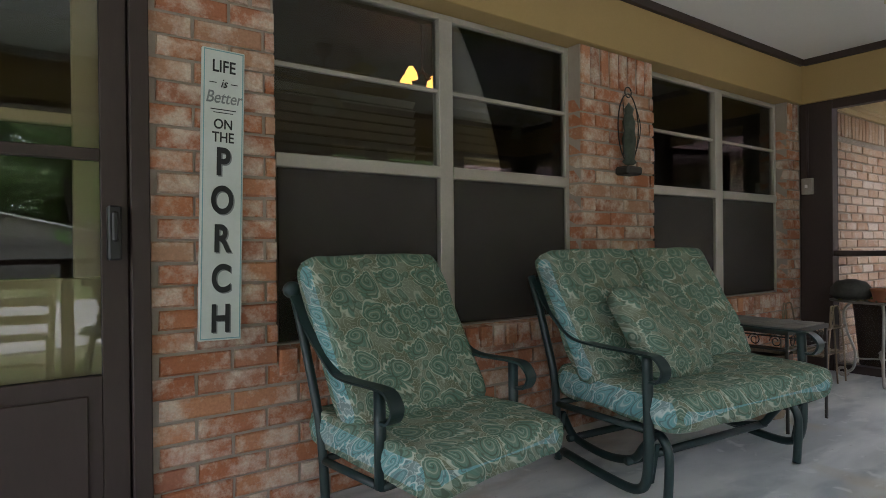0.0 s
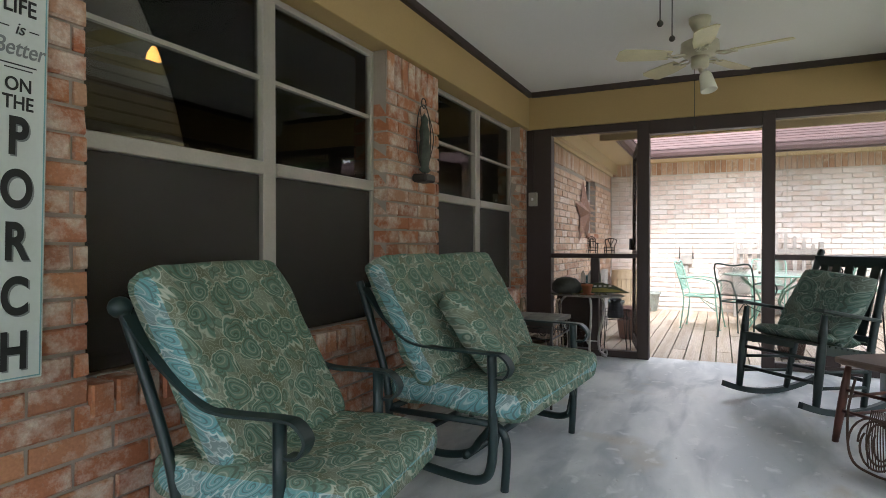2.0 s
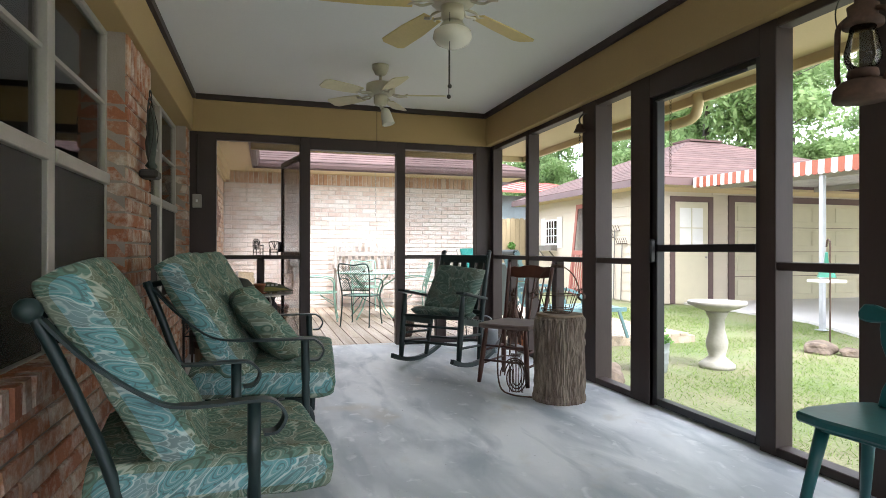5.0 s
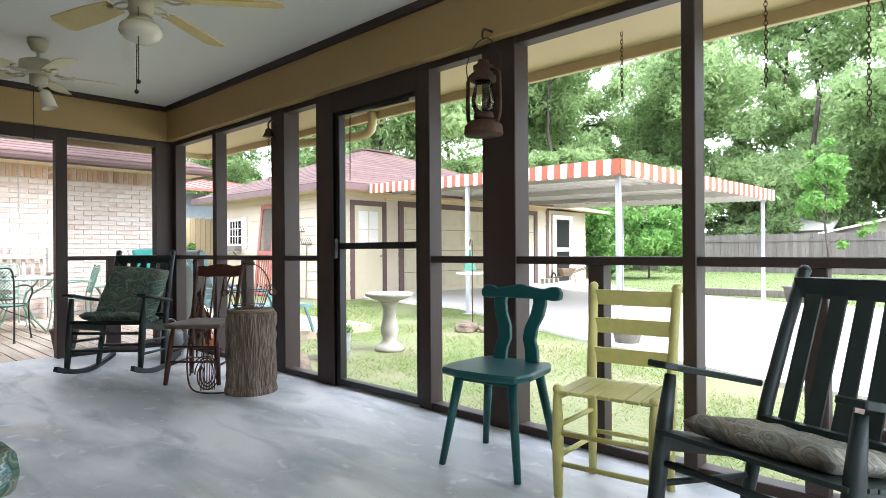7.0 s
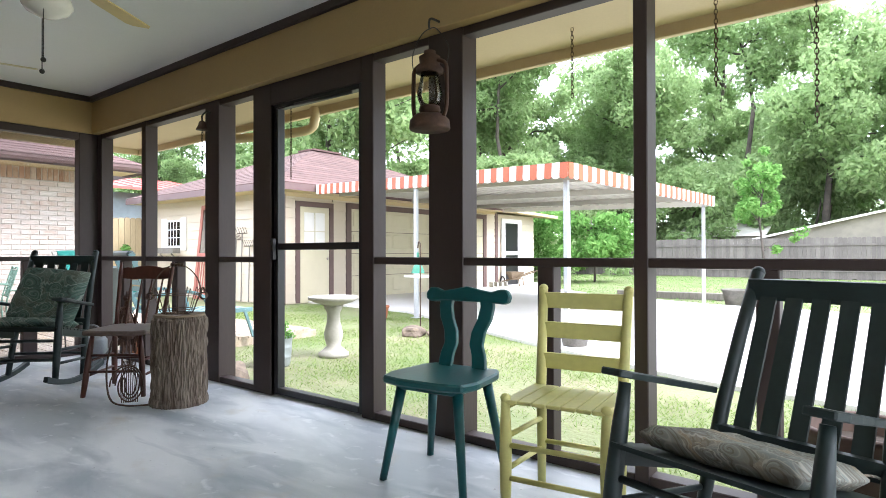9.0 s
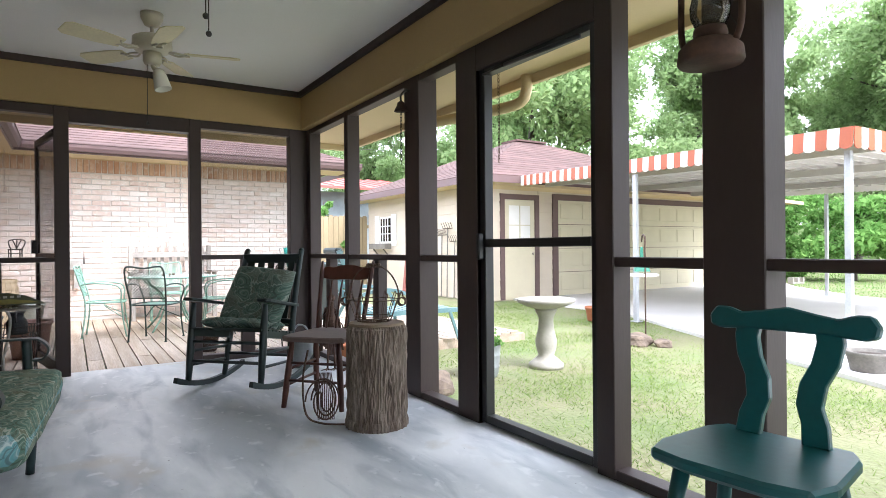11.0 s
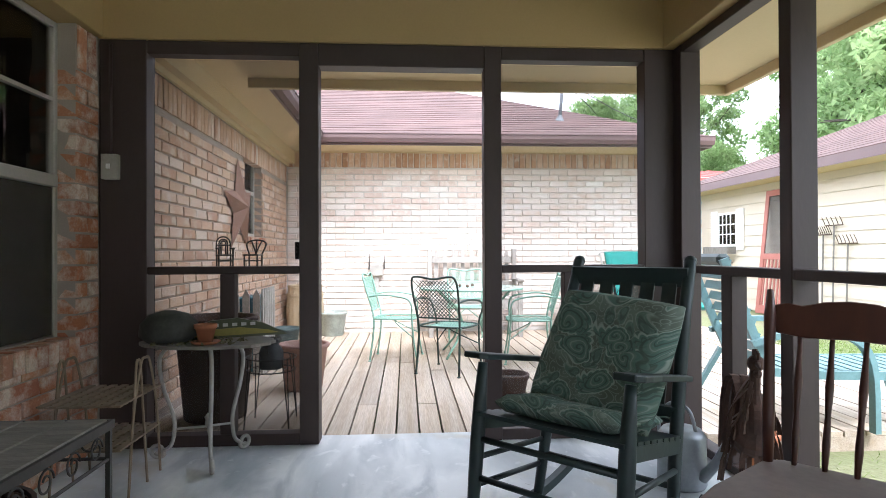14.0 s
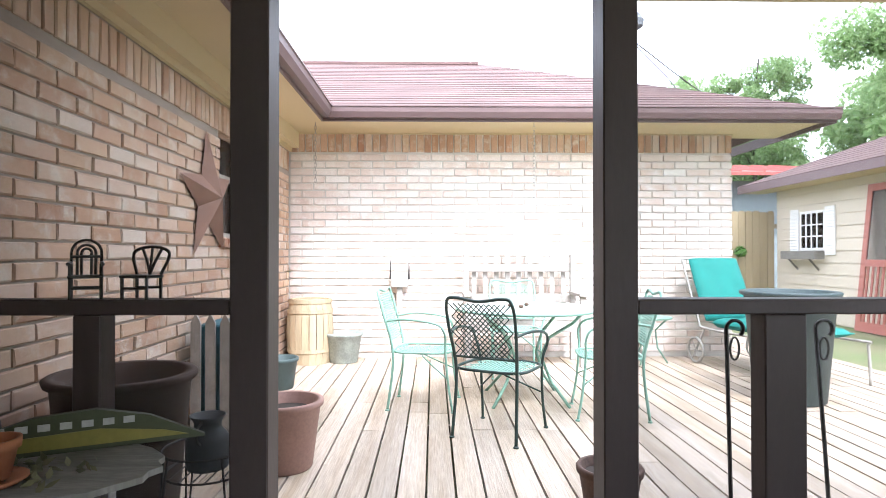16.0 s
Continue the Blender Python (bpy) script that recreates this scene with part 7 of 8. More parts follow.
# room lights seen through the glass
ch = thing("chandelier", pose(3.58, 5.06, 2.92), "brass chandelier with warm glass shades inside the house", "chandelier")
bm = bmesh.new()
rod(bm, (0, 0, 0), (0, 0, -0.42), 0.01)
part("stem", bm, RUST, ch)
for k in range(4):
    a = 2 * math.pi * k / 4 + 0.4
    bm = bmesh.new()
    tube(bm, curve([(0, 0, -0.38), (0.08 * math.cos(a), 0.08 * math.sin(a), -0.45), (0.17 * math.cos(a), 0.17 * math.sin(a), -0.40)], 5), 0.007, sides=6)
    part("arm", bm, RUST, ch)
    part("shade", lathe([(0.02, -0.40), (0.05, -0.45), (0.06, -0.50), (0.045, -0.505), (0.0, -0.44)], 14, (0.17 * math.cos(a), 0.17 * math.sin(a), 0)), BULB, ch, "glowing amber glass shade", smooth=True)
hl = thing("pendant_lamp", pose(5.5, 5.5, 2.56), "small warm ceiling lamp inside the house", "lamp")
part("shade", lathe([(0.03, 0.0), (0.06, -0.04), (0.05, -0.08), (0.0, -0.09)], 14), BULB, hl)
bm = bmesh.new()
rod(bm, (0, 0, -0.01), (0, 0, 0.36), 0.006)
part("stem", bm, RUST, hl)
# added slats make the faint horizontal lines in the upper panes
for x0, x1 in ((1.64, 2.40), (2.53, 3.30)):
    bd = thing("window_blind", pose((x0 + x1) / 2, 3.37, 1.40), "row of dark horizontal slats behind the window", "blind", "window blinds")
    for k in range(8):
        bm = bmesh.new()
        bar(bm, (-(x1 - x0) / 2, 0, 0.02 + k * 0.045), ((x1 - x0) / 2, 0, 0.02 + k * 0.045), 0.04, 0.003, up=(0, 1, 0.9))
        part("slat", bm, ROOM_DIMNESS, bd)

# window of the house beside the deck
we = thing("window_3", pose(9.16, HOUSE + 0.09, 1.2), "small dark window with a brick sill beside the deck", "window", kind="structure")
part("frame", boxes(((-0.37, 0, 0), (-0.33, 0.04, 0.96)), ((0.33, 0, 0), (0.37, 0.04, 0.96)), ((-0.33, 0, 0), (0.33, 0.04, 0.04)), ((-0.33, 0, 0.92), (0.33, 0.04, 0.96)), ((-0.33, 0, 0.46), (0.33, 0.04, 0.50))), ALU, we)
part("pane", boxes(((-0.33, 0.018, 0.04), (0.33, 0.022, 0.92))), GLASS, we)
# dark sheet in place of the shaded room behind this glass
part("backing", boxes(((-0.37, 0.10, 0), (0.37, 0.12, 0.96))), ROOM_DIMNESS, we)
for k in range(9):
    part("sill_brick", plank_box((-0.37 + k * 0.083, -0.13, -0.075), (-0.30 + k * 0.083, 0.0, -0.01), 0.004), BRICK, we)


# ---- things at the deck end of the porch ----
def spiral(cx, cz, r, turns=1.6, y=0.0, flip=1, start=0.0):
    return [(cx + flip * r * (1 - 0.6 * k / 22) * math.cos(start + turns * 2 * math.pi * k / 22), y, cz + r * (1 - 0.6 * k / 22) * math.sin(start + turns * 2 * math.pi * k / 22)) for k in range(23)]


st_ = thing("scroll_leg_table", pose(5.80, 2.47, 0, 0, 0, -8), "half-round table with chipped white scrolled iron legs", "table")
top = [(0.33 * math.cos(a), 0.21 * math.sin(a)) for a in [2 * math.pi * i / 40 for i in range(40)]]
top = [(x * (1 + 0.03 * math.sin(9 * i)), y * (1 + 0.03 * math.cos(11 * i))) for i, (x, y) in enumerate(top)]
part("table_top", outline([(y, x) for x, y in top][::-1], 0.014, pose(0, 0, 0.585, -90)), OLD_BOARD, st_, "flaking painted top with a ragged edge")
for a in (90, 205, 335):
    r_ = radians(a)
    bm = bmesh.new()
    pts = curve([(0.16, 0, 0.575), (0.215, 0, 0.50), (0.20, 0, 0.36), (0.15, 0, 0.20), (0.16, 0, 0.08), (0.20, 0, 0.04)], 5) + [Vector(p) for p in spiral(0.225, 0.042, 0.036, 1.3, 0, 1, -2.6)]
    tube(bm, [(p.x * math.cos(r_) * 0.9, p.x * math.sin(r_) * 1.15, p.z) for p in pts], 0.010, sides=8)
    part("leg", bm, OLD_WHITE, st_, "scrolled iron leg with chipped white paint", smooth=True)
bm = bmesh.new()
for a in (90, 205, 335):
    r_ = radians(a)
    rod(bm, (0, 0, 0.17), (0.14 * math.cos(r_), 0.17 * math.sin(r_), 0.15), 0.006)
part("brace", bm, OLD_WHITE, st_)
part("finial", lathe([(0.006, 0.16), (0.014, 0.18), (0.010, 0.20), (0.016, 0.215), (0.0, 0.235)], 12), OLD_WHITE, st_, smooth=True)
TT = 0.593
h = finish("domed_pot", lathe([(0.02, 0.0), (0.10, 0.005), (0.135, 0.035), (0.13, 0.09), (0.09, 0.135), (0.03, 0.152), (0.0, 0.154)], 26), mat("mossy_dark_clay", (0.055, 0.055, 0.045), 0.85, var=0.4, scale=14, bump=0.3), smooth=True)
h.matrix_world = pose(5.76, 2.64, TT)
tagged(h, "dark mossy domed clay pot lying on the table", "pot")
fp = thing("flower_pot", pose(5.68, 2.44, TT), "small terracotta flower pot on a saucer", "flower pot")
part("pot", lathe([(0.032, 0.012), (0.046, 0.075), (0.052, 0.075), (0.053, 0.095), (0.045, 0.095), (0.04, 0.06), (0.0, 0.055)], 22), TERRACOTTA, fp, smooth=True)
part("saucer", lathe([(0.05, 0.0), (0.068, 0.012), (0.064, 0.015), (0.04, 0.009), (0.0, 0.009)], 22), TERRACOTTA, fp, smooth=True)
cb = thing("painted_slat", pose(5.89, 2.40, TT, 0, 0, -65), "boat-shaped painted wooden slat with script and stars", "decoration")
cb_pts = [(-0.27, 0.0), (-0.20, 0.055), (-0.08, 0.09), (0.05, 0.098), (0.17, 0.07), (0.30, 0.005), (0.30, 0.0)]
part("slat", outline(cb_pts, 0.02), mat("dark_olive_paint", (0.05, 0.055, 0.02), 0.6, var=0.2), cb)
part("stripe", outline([(-0.22, 0.012), (-0.1, 0.045), (0.06, 0.05), (0.2, 0.03), (0.26, 0.012)], 0.026), mat("mustard_paint", (0.22, 0.18, 0.03), 0.6, var=0.2), cb, "mustard yellow stripe")
part("lettering_bars", boxes(*[((-0.16 + k * 0.045, -0.014, 0.058), (-0.135 + k * 0.045, -0.0102, 0.074)) for k in range(7)]), OLD_WHITE, cb, "faint pale script marks")
lv = np.random.default_rng(4)
verts, faces = leaf_cloud([[5.70 + lv.uniform(-0.08, 0.10), 2.50 + lv.uniform(-0.22, 0.18), TT + 0.006] for _ in range(40)], [0.03] * 40, 3, 0.016, lv, 0.15)
tagged(new("dry_leaves", mesh_of("dry_leaves", verts, faces, mat("dry_leaf", (0.16, 0.15, 0.08), 0.9))), "scatter of dry leaves on the table top", "leaves", kind="stuff")


def twig_chair(m, fan):
    c = thing("toy_chair", m, "tiny dark bentwood toy chair standing on the rail", "toy chair", "toy chairs")
    w, d, s = 0.036, 0.030, 0.065
    for x in (-w, w):
        for y in (-d, d):
            bm = bmesh.new()
            rod(bm, (x, y, 0), (x, y, s if y > 0 or fan else 0.095), 0.0045, sides=6)
            part("leg", bm, ROD_IRON, c)
    part("seat", plank_box((-w - 0.006, -d - 0.006, s - 0.008), (w + 0.006, d + 0.006, s), 0.002), ROD_IRON, c)
    bm = bmesh.new()
    if fan:
        tube(bm, curve([(-w, d, s), (-w - 0.018, d + 0.012, 0.125), (0, d + 0.016, 0.142), (w + 0.018, d + 0.012, 0.125), (w, d, s)], 6), 0.0045, sides=6)
        for x in (-0.03, 0.0, 0.03):
            tube(bm, curve([(0, d + 0.004, s), (x * 0.4, d + 0.01, 0.10), (x, d + 0.015, 0.138)], 4), 0.004, sides=6)
    else:
        for r in (0.036, 0.022, 0.012):
            tube(bm, curve([(-r, d + 0.004, s), (-r, d + 0.008, 0.125)], 2)[:-1] + [Vector((-r * math.cos(a), d + 0.01, 0.125 + r * math.sin(a))) for a in [math.pi * i / 10 for i in range(11)]] + [Vector((r, d + 0.004, s))], 0.004, sides=6)
        rod(bm, (-0.036, d + 0.006, 0.115), (0.036, d + 0.006, 0.115), 0.004, sides=6)
        for x in (-w, w):
            rod(bm, (x * 1.1, -d - 0.01, 0.095), (x * 1.05, d + 0.006, 0.098), 0.0055, sides=6)
    part("back", bm, ROD_IRON, c)
    bm = bmesh.new()
    rod(bm, (-w, -d, 0.03), (w, -d, 0.03), 0.0035, sides=6)
    part("stretcher", bm, ROD_IRON, c)
    bm = bmesh.new()
    rod(bm, (-w, d, 0.03), (w, d, 0.03), 0.0035, sides=6)
    part("stretcher", bm, ROD_IRON, c)


twig_chair(pose(6.045, 2.46, 0.953, 0, 0, -62), False)
twig_chair(pose(6.045, 2.31, 0.953, 0, 0, -100), True)

# wire and wicker tiered stand with arched ends
ws = thing("wicker_plant_stand", pose(5.47, 2.82, 0), "two-tier wicker plant stand with arched wire ends", "plant stand")
for y, hh in ((-0.17, 0.56), (0.15, 0.56)):
    for x, ww in ((-0.02, 0.05), (0.05, 0.12)):
        bm = bmesh.new()
        tube(bm, curve([(x - ww - 0.04, y, 0.0), (x - ww, y, hh * 0.55), (x - ww * 0.4, y, hh * 0.95), (x, y, hh), (x + ww * 0.4, y, hh * 0.95), (x + ww, y, hh * 0.55), (x + ww + 0.04, y, 0.0)], 5), 0.006, sides=6)
        part("arch", bm, CUT_WOOD, ws, smooth=True)
for z in (0.22, 0.40):
    bm = bmesh.new()
    for k in range(9):
        bar(bm, (-0.17 + k * 0.045, -0.17, z), (-0.17 + k * 0.045, 0.15, z), 0.03, 0.006)
    for k in range(7):
        bar(bm, (-0.19, -0.16 + k * 0.05, z + 0.005), (0.21, -0.16 + k * 0.05, z + 0.005), 0.03, 0.006)
    part("woven_shelf", bm, CUT_WOOD, ws)

# watering can in the corner
wc = thing("watering_can", pose(5.34, 0.28, 0, 0, 0, 30) @ Matrix.Diagonal((1.15, 1.15, 1.15, 1)), "old galvanized watering can on the floor", "watering can")
part("body", lathe([(0.085, 0.0), (0.09, 0.01), (0.088, 0.19), (0.07, 0.215), (0.03, 0.22)], 24), ZINC, wc, smooth=True)
bm = bmesh.new()
tube(bm, curve([(-0.085, 0, 0.05), (-0.14, 0, 0.12), (-0.19, 0, 0.22)], 5), [0.022 - 0.0008 * k for k in range(11)], sides=10)
part("spout", bm, ZINC, wc, smooth=True)
bm = bmesh.new()
tube(bm, curve([(-0.06, 0, 0.215), (-0.03, 0, 0.29), (0.05, 0, 0.30), (0.10, 0, 0.22), (0.09, 0, 0.10)], 5), 0.007, sides=8)
part("handle", bm, ZINC, wc, smooth=True)

def rooster_statue(m):
    """A welded rooster with long strips of sheet metal for feathers, in one plain mesh."""
    rr = random.Random(9)
    bm = bmesh.new()
    for x in (-0.03, 0.03):
        rod(bm, (x, 0, 0), (x * 0.8, 0.0, 0.26), 0.008, sides=8)
        for a in (-30, 10, 50):
            rod(bm, (x, 0, 0.008), (x + 0.07 * math.sin(radians(a)), 0.07 * math.cos(radians(a)), 0.006), 0.006, 0.003, sides=6)
    tube(bm, curve([(0, -0.12, 0.30), (0, 0.0, 0.29), (0, 0.07, 0.38), (0, 0.085, 0.50), (0, 0.095, 0.58)], 5), [0.02 + 0.06 * math.sin(math.pi * min(1.0, 0.15 + k / 17)) * (1 if k < 8 else 0.75) for k in range(21)], sides=12)
    bmesh.ops.create_uvsphere(bm, u_segments=12, v_segments=8, radius=0.032, matrix=pose(0, 0.105, 0.60))
    rod(bm, (0, 0.13, 0.602), (0, 0.175, 0.592), 0.011, 0.002, sides=8)
    for k in range(5):
        rod(bm, (0, 0.075 + k * 0.018, 0.622), (0, 0.068 + k * 0.020, 0.655 - 0.004 * abs(k - 2)), 0.009, 0.006, sides=6)
    bmesh.ops.create_uvsphere(bm, u_segments=8, v_segments=6, radius=0.017, matrix=pose(0, 0.13, 0.565))
    for k in range(46):
        a, z0 = rr.uniform(0, 2 * math.pi), rr.uniform(0.30, 0.55)
        y0, out = 0.09 - (0.56 - z0) * 0.45, rr.uniform(0.07, 0.11)
        drop = rr.uniform(0.12, 0.24)
        tube(bm, curve([(0.02 * math.cos(a), y0 + 0.02 * math.sin(a), z0), (out * 0.8 * math.cos(a), y0 + out * 0.8 * math.sin(a), z0 - drop * 0.4), (out * math.cos(a), y0 + out * math.sin(a) - 0.02, max(0.06, z0 - drop))], 3), 0.004, flat=(rr.uniform(0.012, 0.022), 0.002))
    for k in range(16):
        a, s = rr.uniform(-0.6, 0.6), rr.uniform(0.12, 0.26)
        tube(bm, curve([(0.02 * a, -0.10, 0.34), (a * 0.06, -0.16, 0.45 + s * 0.2), (a * 0.10, -0.15 - s * 0.6, 0.34 + s * 0.3), (a * 0.12, -0.17 - s * 0.7, 0.14)], 4), 0.004, flat=(rr.uniform(0.016, 0.026), 0.002))
    ob = finish("rooster_statue", bm, RUST_LAMP)
    ob.matrix_world = m
    return tagged(ob, "dark rusted metal rooster statue with long strip feathers", "statue")


rooster_statue(pose(5.06, 0.135, 0, 0, 0, 70))


# ---- on the deck ----
def mesh_chair(m, frame_mat, seat_mat, label):
    c = thing("patio_mesh_chair", m, label, "patio chair", "patio set on the deck")
    z = 0.42
    bm = bmesh.new()
    tube(bm, curve([(-0.21, 0.24, 0.0), (-0.20, 0.20, 0.40), (-0.22, 0.27, 0.70), (-0.21, 0.31, 0.84), (-0.15, 0.315, 0.865), (0, 0.31, 0.845), (0.15, 0.315, 0.865), (0.21, 0.31, 0.84), (0.22, 0.27, 0.70), (0.20, 0.20, 0.40), (0.21, 0.24, 0.0)], 5), 0.010, sides=8)
    part("back_frame", bm, frame_mat, c, smooth=True)
    for x in (-1, 1):
        bm = bmesh.new()
        tube(bm, curve([(x * 0.21, 0.255, 0.64), (x * 0.25, 0.10, 0.66), (x * 0.26, -0.12, 0.63), (x * 0.255, -0.18, 0.56), (x * 0.22, -0.18, 0.44), (x * 0.215, -0.20, 0.20), (x * 0.225, -0.235, 0.0)], 5), 0.009, sides=8)
        part("arm_and_leg", bm, frame_mat, c, smooth=True)
    bm = bmesh.new()
    tube(bm, [(0.235 * math.copysign(abs(math.cos(a)) ** 0.5, math.cos(a)), 0.215 * math.copysign(abs(math.sin(a)) ** 0.5, math.sin(a)), z) for a in [2 * math.pi * i / 32 for i in range(32)]], 0.009, sides=6, closed=True)
    part("seat_rim", bm, frame_mat, c, smooth=True)
    # expanded metal mesh of seat and back
    bm = bmesh.new()
    for k in range(-13, 14):
        for s in (1, -1):
            x0 = k * 0.034
            pts = [(x0 + s * t * 0.42, -0.205 + t * 0.41) for t in (0, 0.25, 0.5, 0.75, 1)]
            pts = [(x, y) for x, y in pts if abs(x) < 0.226]
            for (xa, ya), (xb, yb) in zip(pts, pts[1:]):
                bar(bm, (xa, ya, z - 0.012 * (1 - (ya / 0.21) ** 2)), (xb, yb, z - 0.012 * (1 - (yb / 0.21) ** 2)), 0.009, 0.003)
    part("seat_mesh", bm, seat_mat, c, "open metal mesh seat")
    bm = bmesh.new()
    for k in range(-14, 15):
        for s in (1, -1):
            x0 = k * 0.034
            pts = [(x0 + s * t * 0.34, t) for t in (0, 0.25, 0.5, 0.75, 1)]
            pts = [(x, t) for x, t in pts if abs(x) < 0.205]
            for (xa, ta), (xb, tb) in zip(pts, pts[1:]):
                bar(bm, (xa, 0.225 + 0.08 * ta, 0.50 + 0.33 * ta), (xb, 0.225 + 0.08 * tb, 0.50 + 0.33 * tb), 0.006, 0.003, up=(0, 1, 0))
    part("back_mesh", bm, frame_mat, c, "open metal mesh back")
    bm = bmesh.new()
    rod(bm, (-0.20, 0.222, 0.50), (0.20, 0.222, 0.50), 0.007)
    part("back_bar", bm, frame_mat, c, smooth=True)
    bm = bmesh.new()
    for x in (-1, 1):
        tube(bm, curve([(x * 0.21, -0.19, 0.24), (x * 0.05, 0.0, 0.36), (x * 0.0, 0.02, 0.40)], 5), 0.006, sides=6)
    part("brace", bm, frame_mat, c, smooth=True)
    for x in (-1, 1):
        for y in (-0.235, 0.24):
            part("foot", lathe([(0.016, 0.0), (0.016, 0.008), (0.009, 0.014)], 10, (x * (0.225 if y < 0 else 0.21), y, 0)), frame_mat, c)
    return c


mesh_chair(pose(8.15, 1.10, DECK_TOP, 0, 0, 60), DARK_MINT, MINT, "dark green wrought iron chair with a mint mesh seat")
mesh_chair(pose(8.85, 1.58, DECK_TOP, 0, 0, -8), MINT, MINT, "pale mint wrought iron chair with a mesh seat")
mesh_chair(pose(8.58, 0.28, DECK_TOP, 0, 0, 172), MINT, MINT, "pale mint wrought iron chair with a mesh seat")
mesh_chair(pose(9.95, 0.75, DECK_TOP, 0, 0, -92), MINT, MINT, "pale mint wrought iron chair with a mesh seat")
tb = thing("patio_table", pose(9.0, 0.80, DECK_TOP), "round glass patio table on scrolled mint iron legs", "table", "patio set on the deck")
part("glass_top", lathe([(0.0, 0.705), (0.53, 0.705), (0.535, 0.709), (0.53, 0.713), (0.0, 0.713)], 48), mat("frosted_table_glass", (0.42, 0.55, 0.48), 0.15, var=0.08, bump=0.0), tb)
bm = bmesh.new()
tube(bm, [(0.535 * math.cos(a), 0.535 * math.sin(a), 0.70) for a in [2 * math.pi * i / 40 for i in range(40)]], 0.012, sides=6, closed=True)
part("rim", bm, MINT, tb, smooth=True)
for k in range(4):
    a = radians(45 + 90 * k)
    bm = bmesh.new()
    tube(bm, [(r * math.cos(a), r * math.sin(a), zz) for r, zz in [(0.50, 0.70), (0.42, 0.62), (0.22, 0.50), (0.14, 0.35), (0.24, 0.16), (0.40, 0.0)]], 0.012, sides=8)
    part("leg", bm, MINT, tb, smooth=True)
for x, y in ((-0.1, 0.05), (0.08, -0.02), (0.0, 0.12)):
    nut = finish("pine_cone", lathe([(0.006, 0), (0.02, 0.008), (0.016, 0.022), (0.0, 0.032)], 10), RUST, smooth=True)
    nut.matrix_world = pose(9.0 + x, 0.80 + y, DECK_TOP + 0.713)
    tagged(nut, "small brown pine cone on the glass table", "pine cone", "pine cones")

BENCH_WOOD = mat("weathered_grey_white_wood", (0.40, 0.37, 0.33), 0.85, var=0.3, scale=4, grain=40, bump=0.15)
bn = thing("picket_bench", pose(10.47, 0.60, DECK_TOP, 0, 0, -90) @ Matrix.Diagonal((1, 1, 1.17, 1)), "weathered white bench with an arched picket back", "bench")
for k in range(9):
    x = -0.48 + k * 0.12
    hh = 0.88 + 0.20 * math.cos(x * 2.6)
    part("picket", outline([(x - 0.024, 0.42), (x + 0.024, 0.42), (x + 0.024, hh - 0.03), (x + 0.01, hh), (x - 0.01, hh), (x - 0.024, hh - 0.03)], 0.018, pose(0, 0.20, 0, -6)), BENCH_WOOD, bn)
for z in (0.52, 0.80):
    part("back_rail", plank_box((-0.56, 0.22, z), (0.56, 0.245, z + 0.07), 0.004), BENCH_WOOD, bn)
for k in range(4):
    part("seat_board", plank_box((-0.56, -0.22 + k * 0.105, 0.40), (0.56, -0.125 + k * 0.105, 0.422), 0.004), BENCH_WOOD, bn)
for x in (-0.57, 0.57):
    part("back_post", plank_box((x - 0.03, 0.19, 0), (x + 0.03, 0.25, 0.96), 0.004), BENCH_WOOD, bn)
    part("front_leg", plank_box((x - 0.03, -0.24, 0), (x + 0.03, -0.18, 0.60), 0.004), BENCH_WOOD, bn)
    part("armrest", plank_box((x - 0.045, -0.27, 0.60), (x + 0.045, 0.22, 0.625), 0.004), BENCH_WOOD, bn)
part("apron", plank_box((-0.54, -0.215, 0.30), (0.54, -0.19, 0.40), 0.004), BENCH_WOOD, bn)


BARREL_DARK = mat("dark_stained_barrel", (0.075, 0.042, 0.028), 0.8, var=0.3, scale=8, grain=40, bump=0.2)


def round_pot(m, r, hgt, material, label, soil=True, rim=0.03, name="planter"):
    p = thing(name, m, label, "planter", "")
    part("pot", lathe([(r * 0.68, 0.0), (r * 0.72, 0.01), (r * 0.92, hgt - rim * 1.4), (r * 1.0, hgt - rim), (r * 1.02, hgt - 0.008), (r * 0.98, hgt), (r * 0.86, hgt - 0.004), (r * 0.82, hgt * 0.8), (0.0, hgt * 0.78)], 32), material, p, smooth=True)
    if soil:
        part("soil", lathe([(0.0, hgt * 0.80), (r * 0.80, hgt * 0.80), (r * 0.80, hgt * 0.83), (0.0, hgt * 0.86)], 20), mat("potting_soil", (0.045, 0.032, 0.022), 0.95, var=0.3), p)
    return p


round_pot(pose(7.56, 2.30, DECK_TOP), 0.20, 0.36, mat("pink_terracotta", (0.33, 0.20, 0.16), 0.85, var=0.2), "large rounded terracotta planter on the deck")
round_pot(pose(10.6, 2.45, DECK_TOP), 0.20, 0.31, GREY_POT, "mottled grey-green pot by the brick wall")
round_pot(pose(9.4, 2.80, DECK_TOP), 0.15, 0.26, DARK_POT, "small dark green plastic pot with a sprig")
round_pot(pose(6.78, 2.74, DECK_TOP), 0.27, 0.66, BARREL_DARK, "wide dark half-barrel planter beside the house wall")
round_pot(pose(8.95, -1.24, DECK_TOP), 0.345, 0.84, DARK_POT, "very large dark grey planter on the deck")
round_pot(pose(5.85, -0.36, GROUND - 0.02), 0.13, 0.24, TERRACOTTA, "terracotta pot outside the screened wall")
round_pot(pose(6.9, -4.9, GROUND), 0.15, 0.22, TERRACOTTA, "small terracotta pot beside the drive")
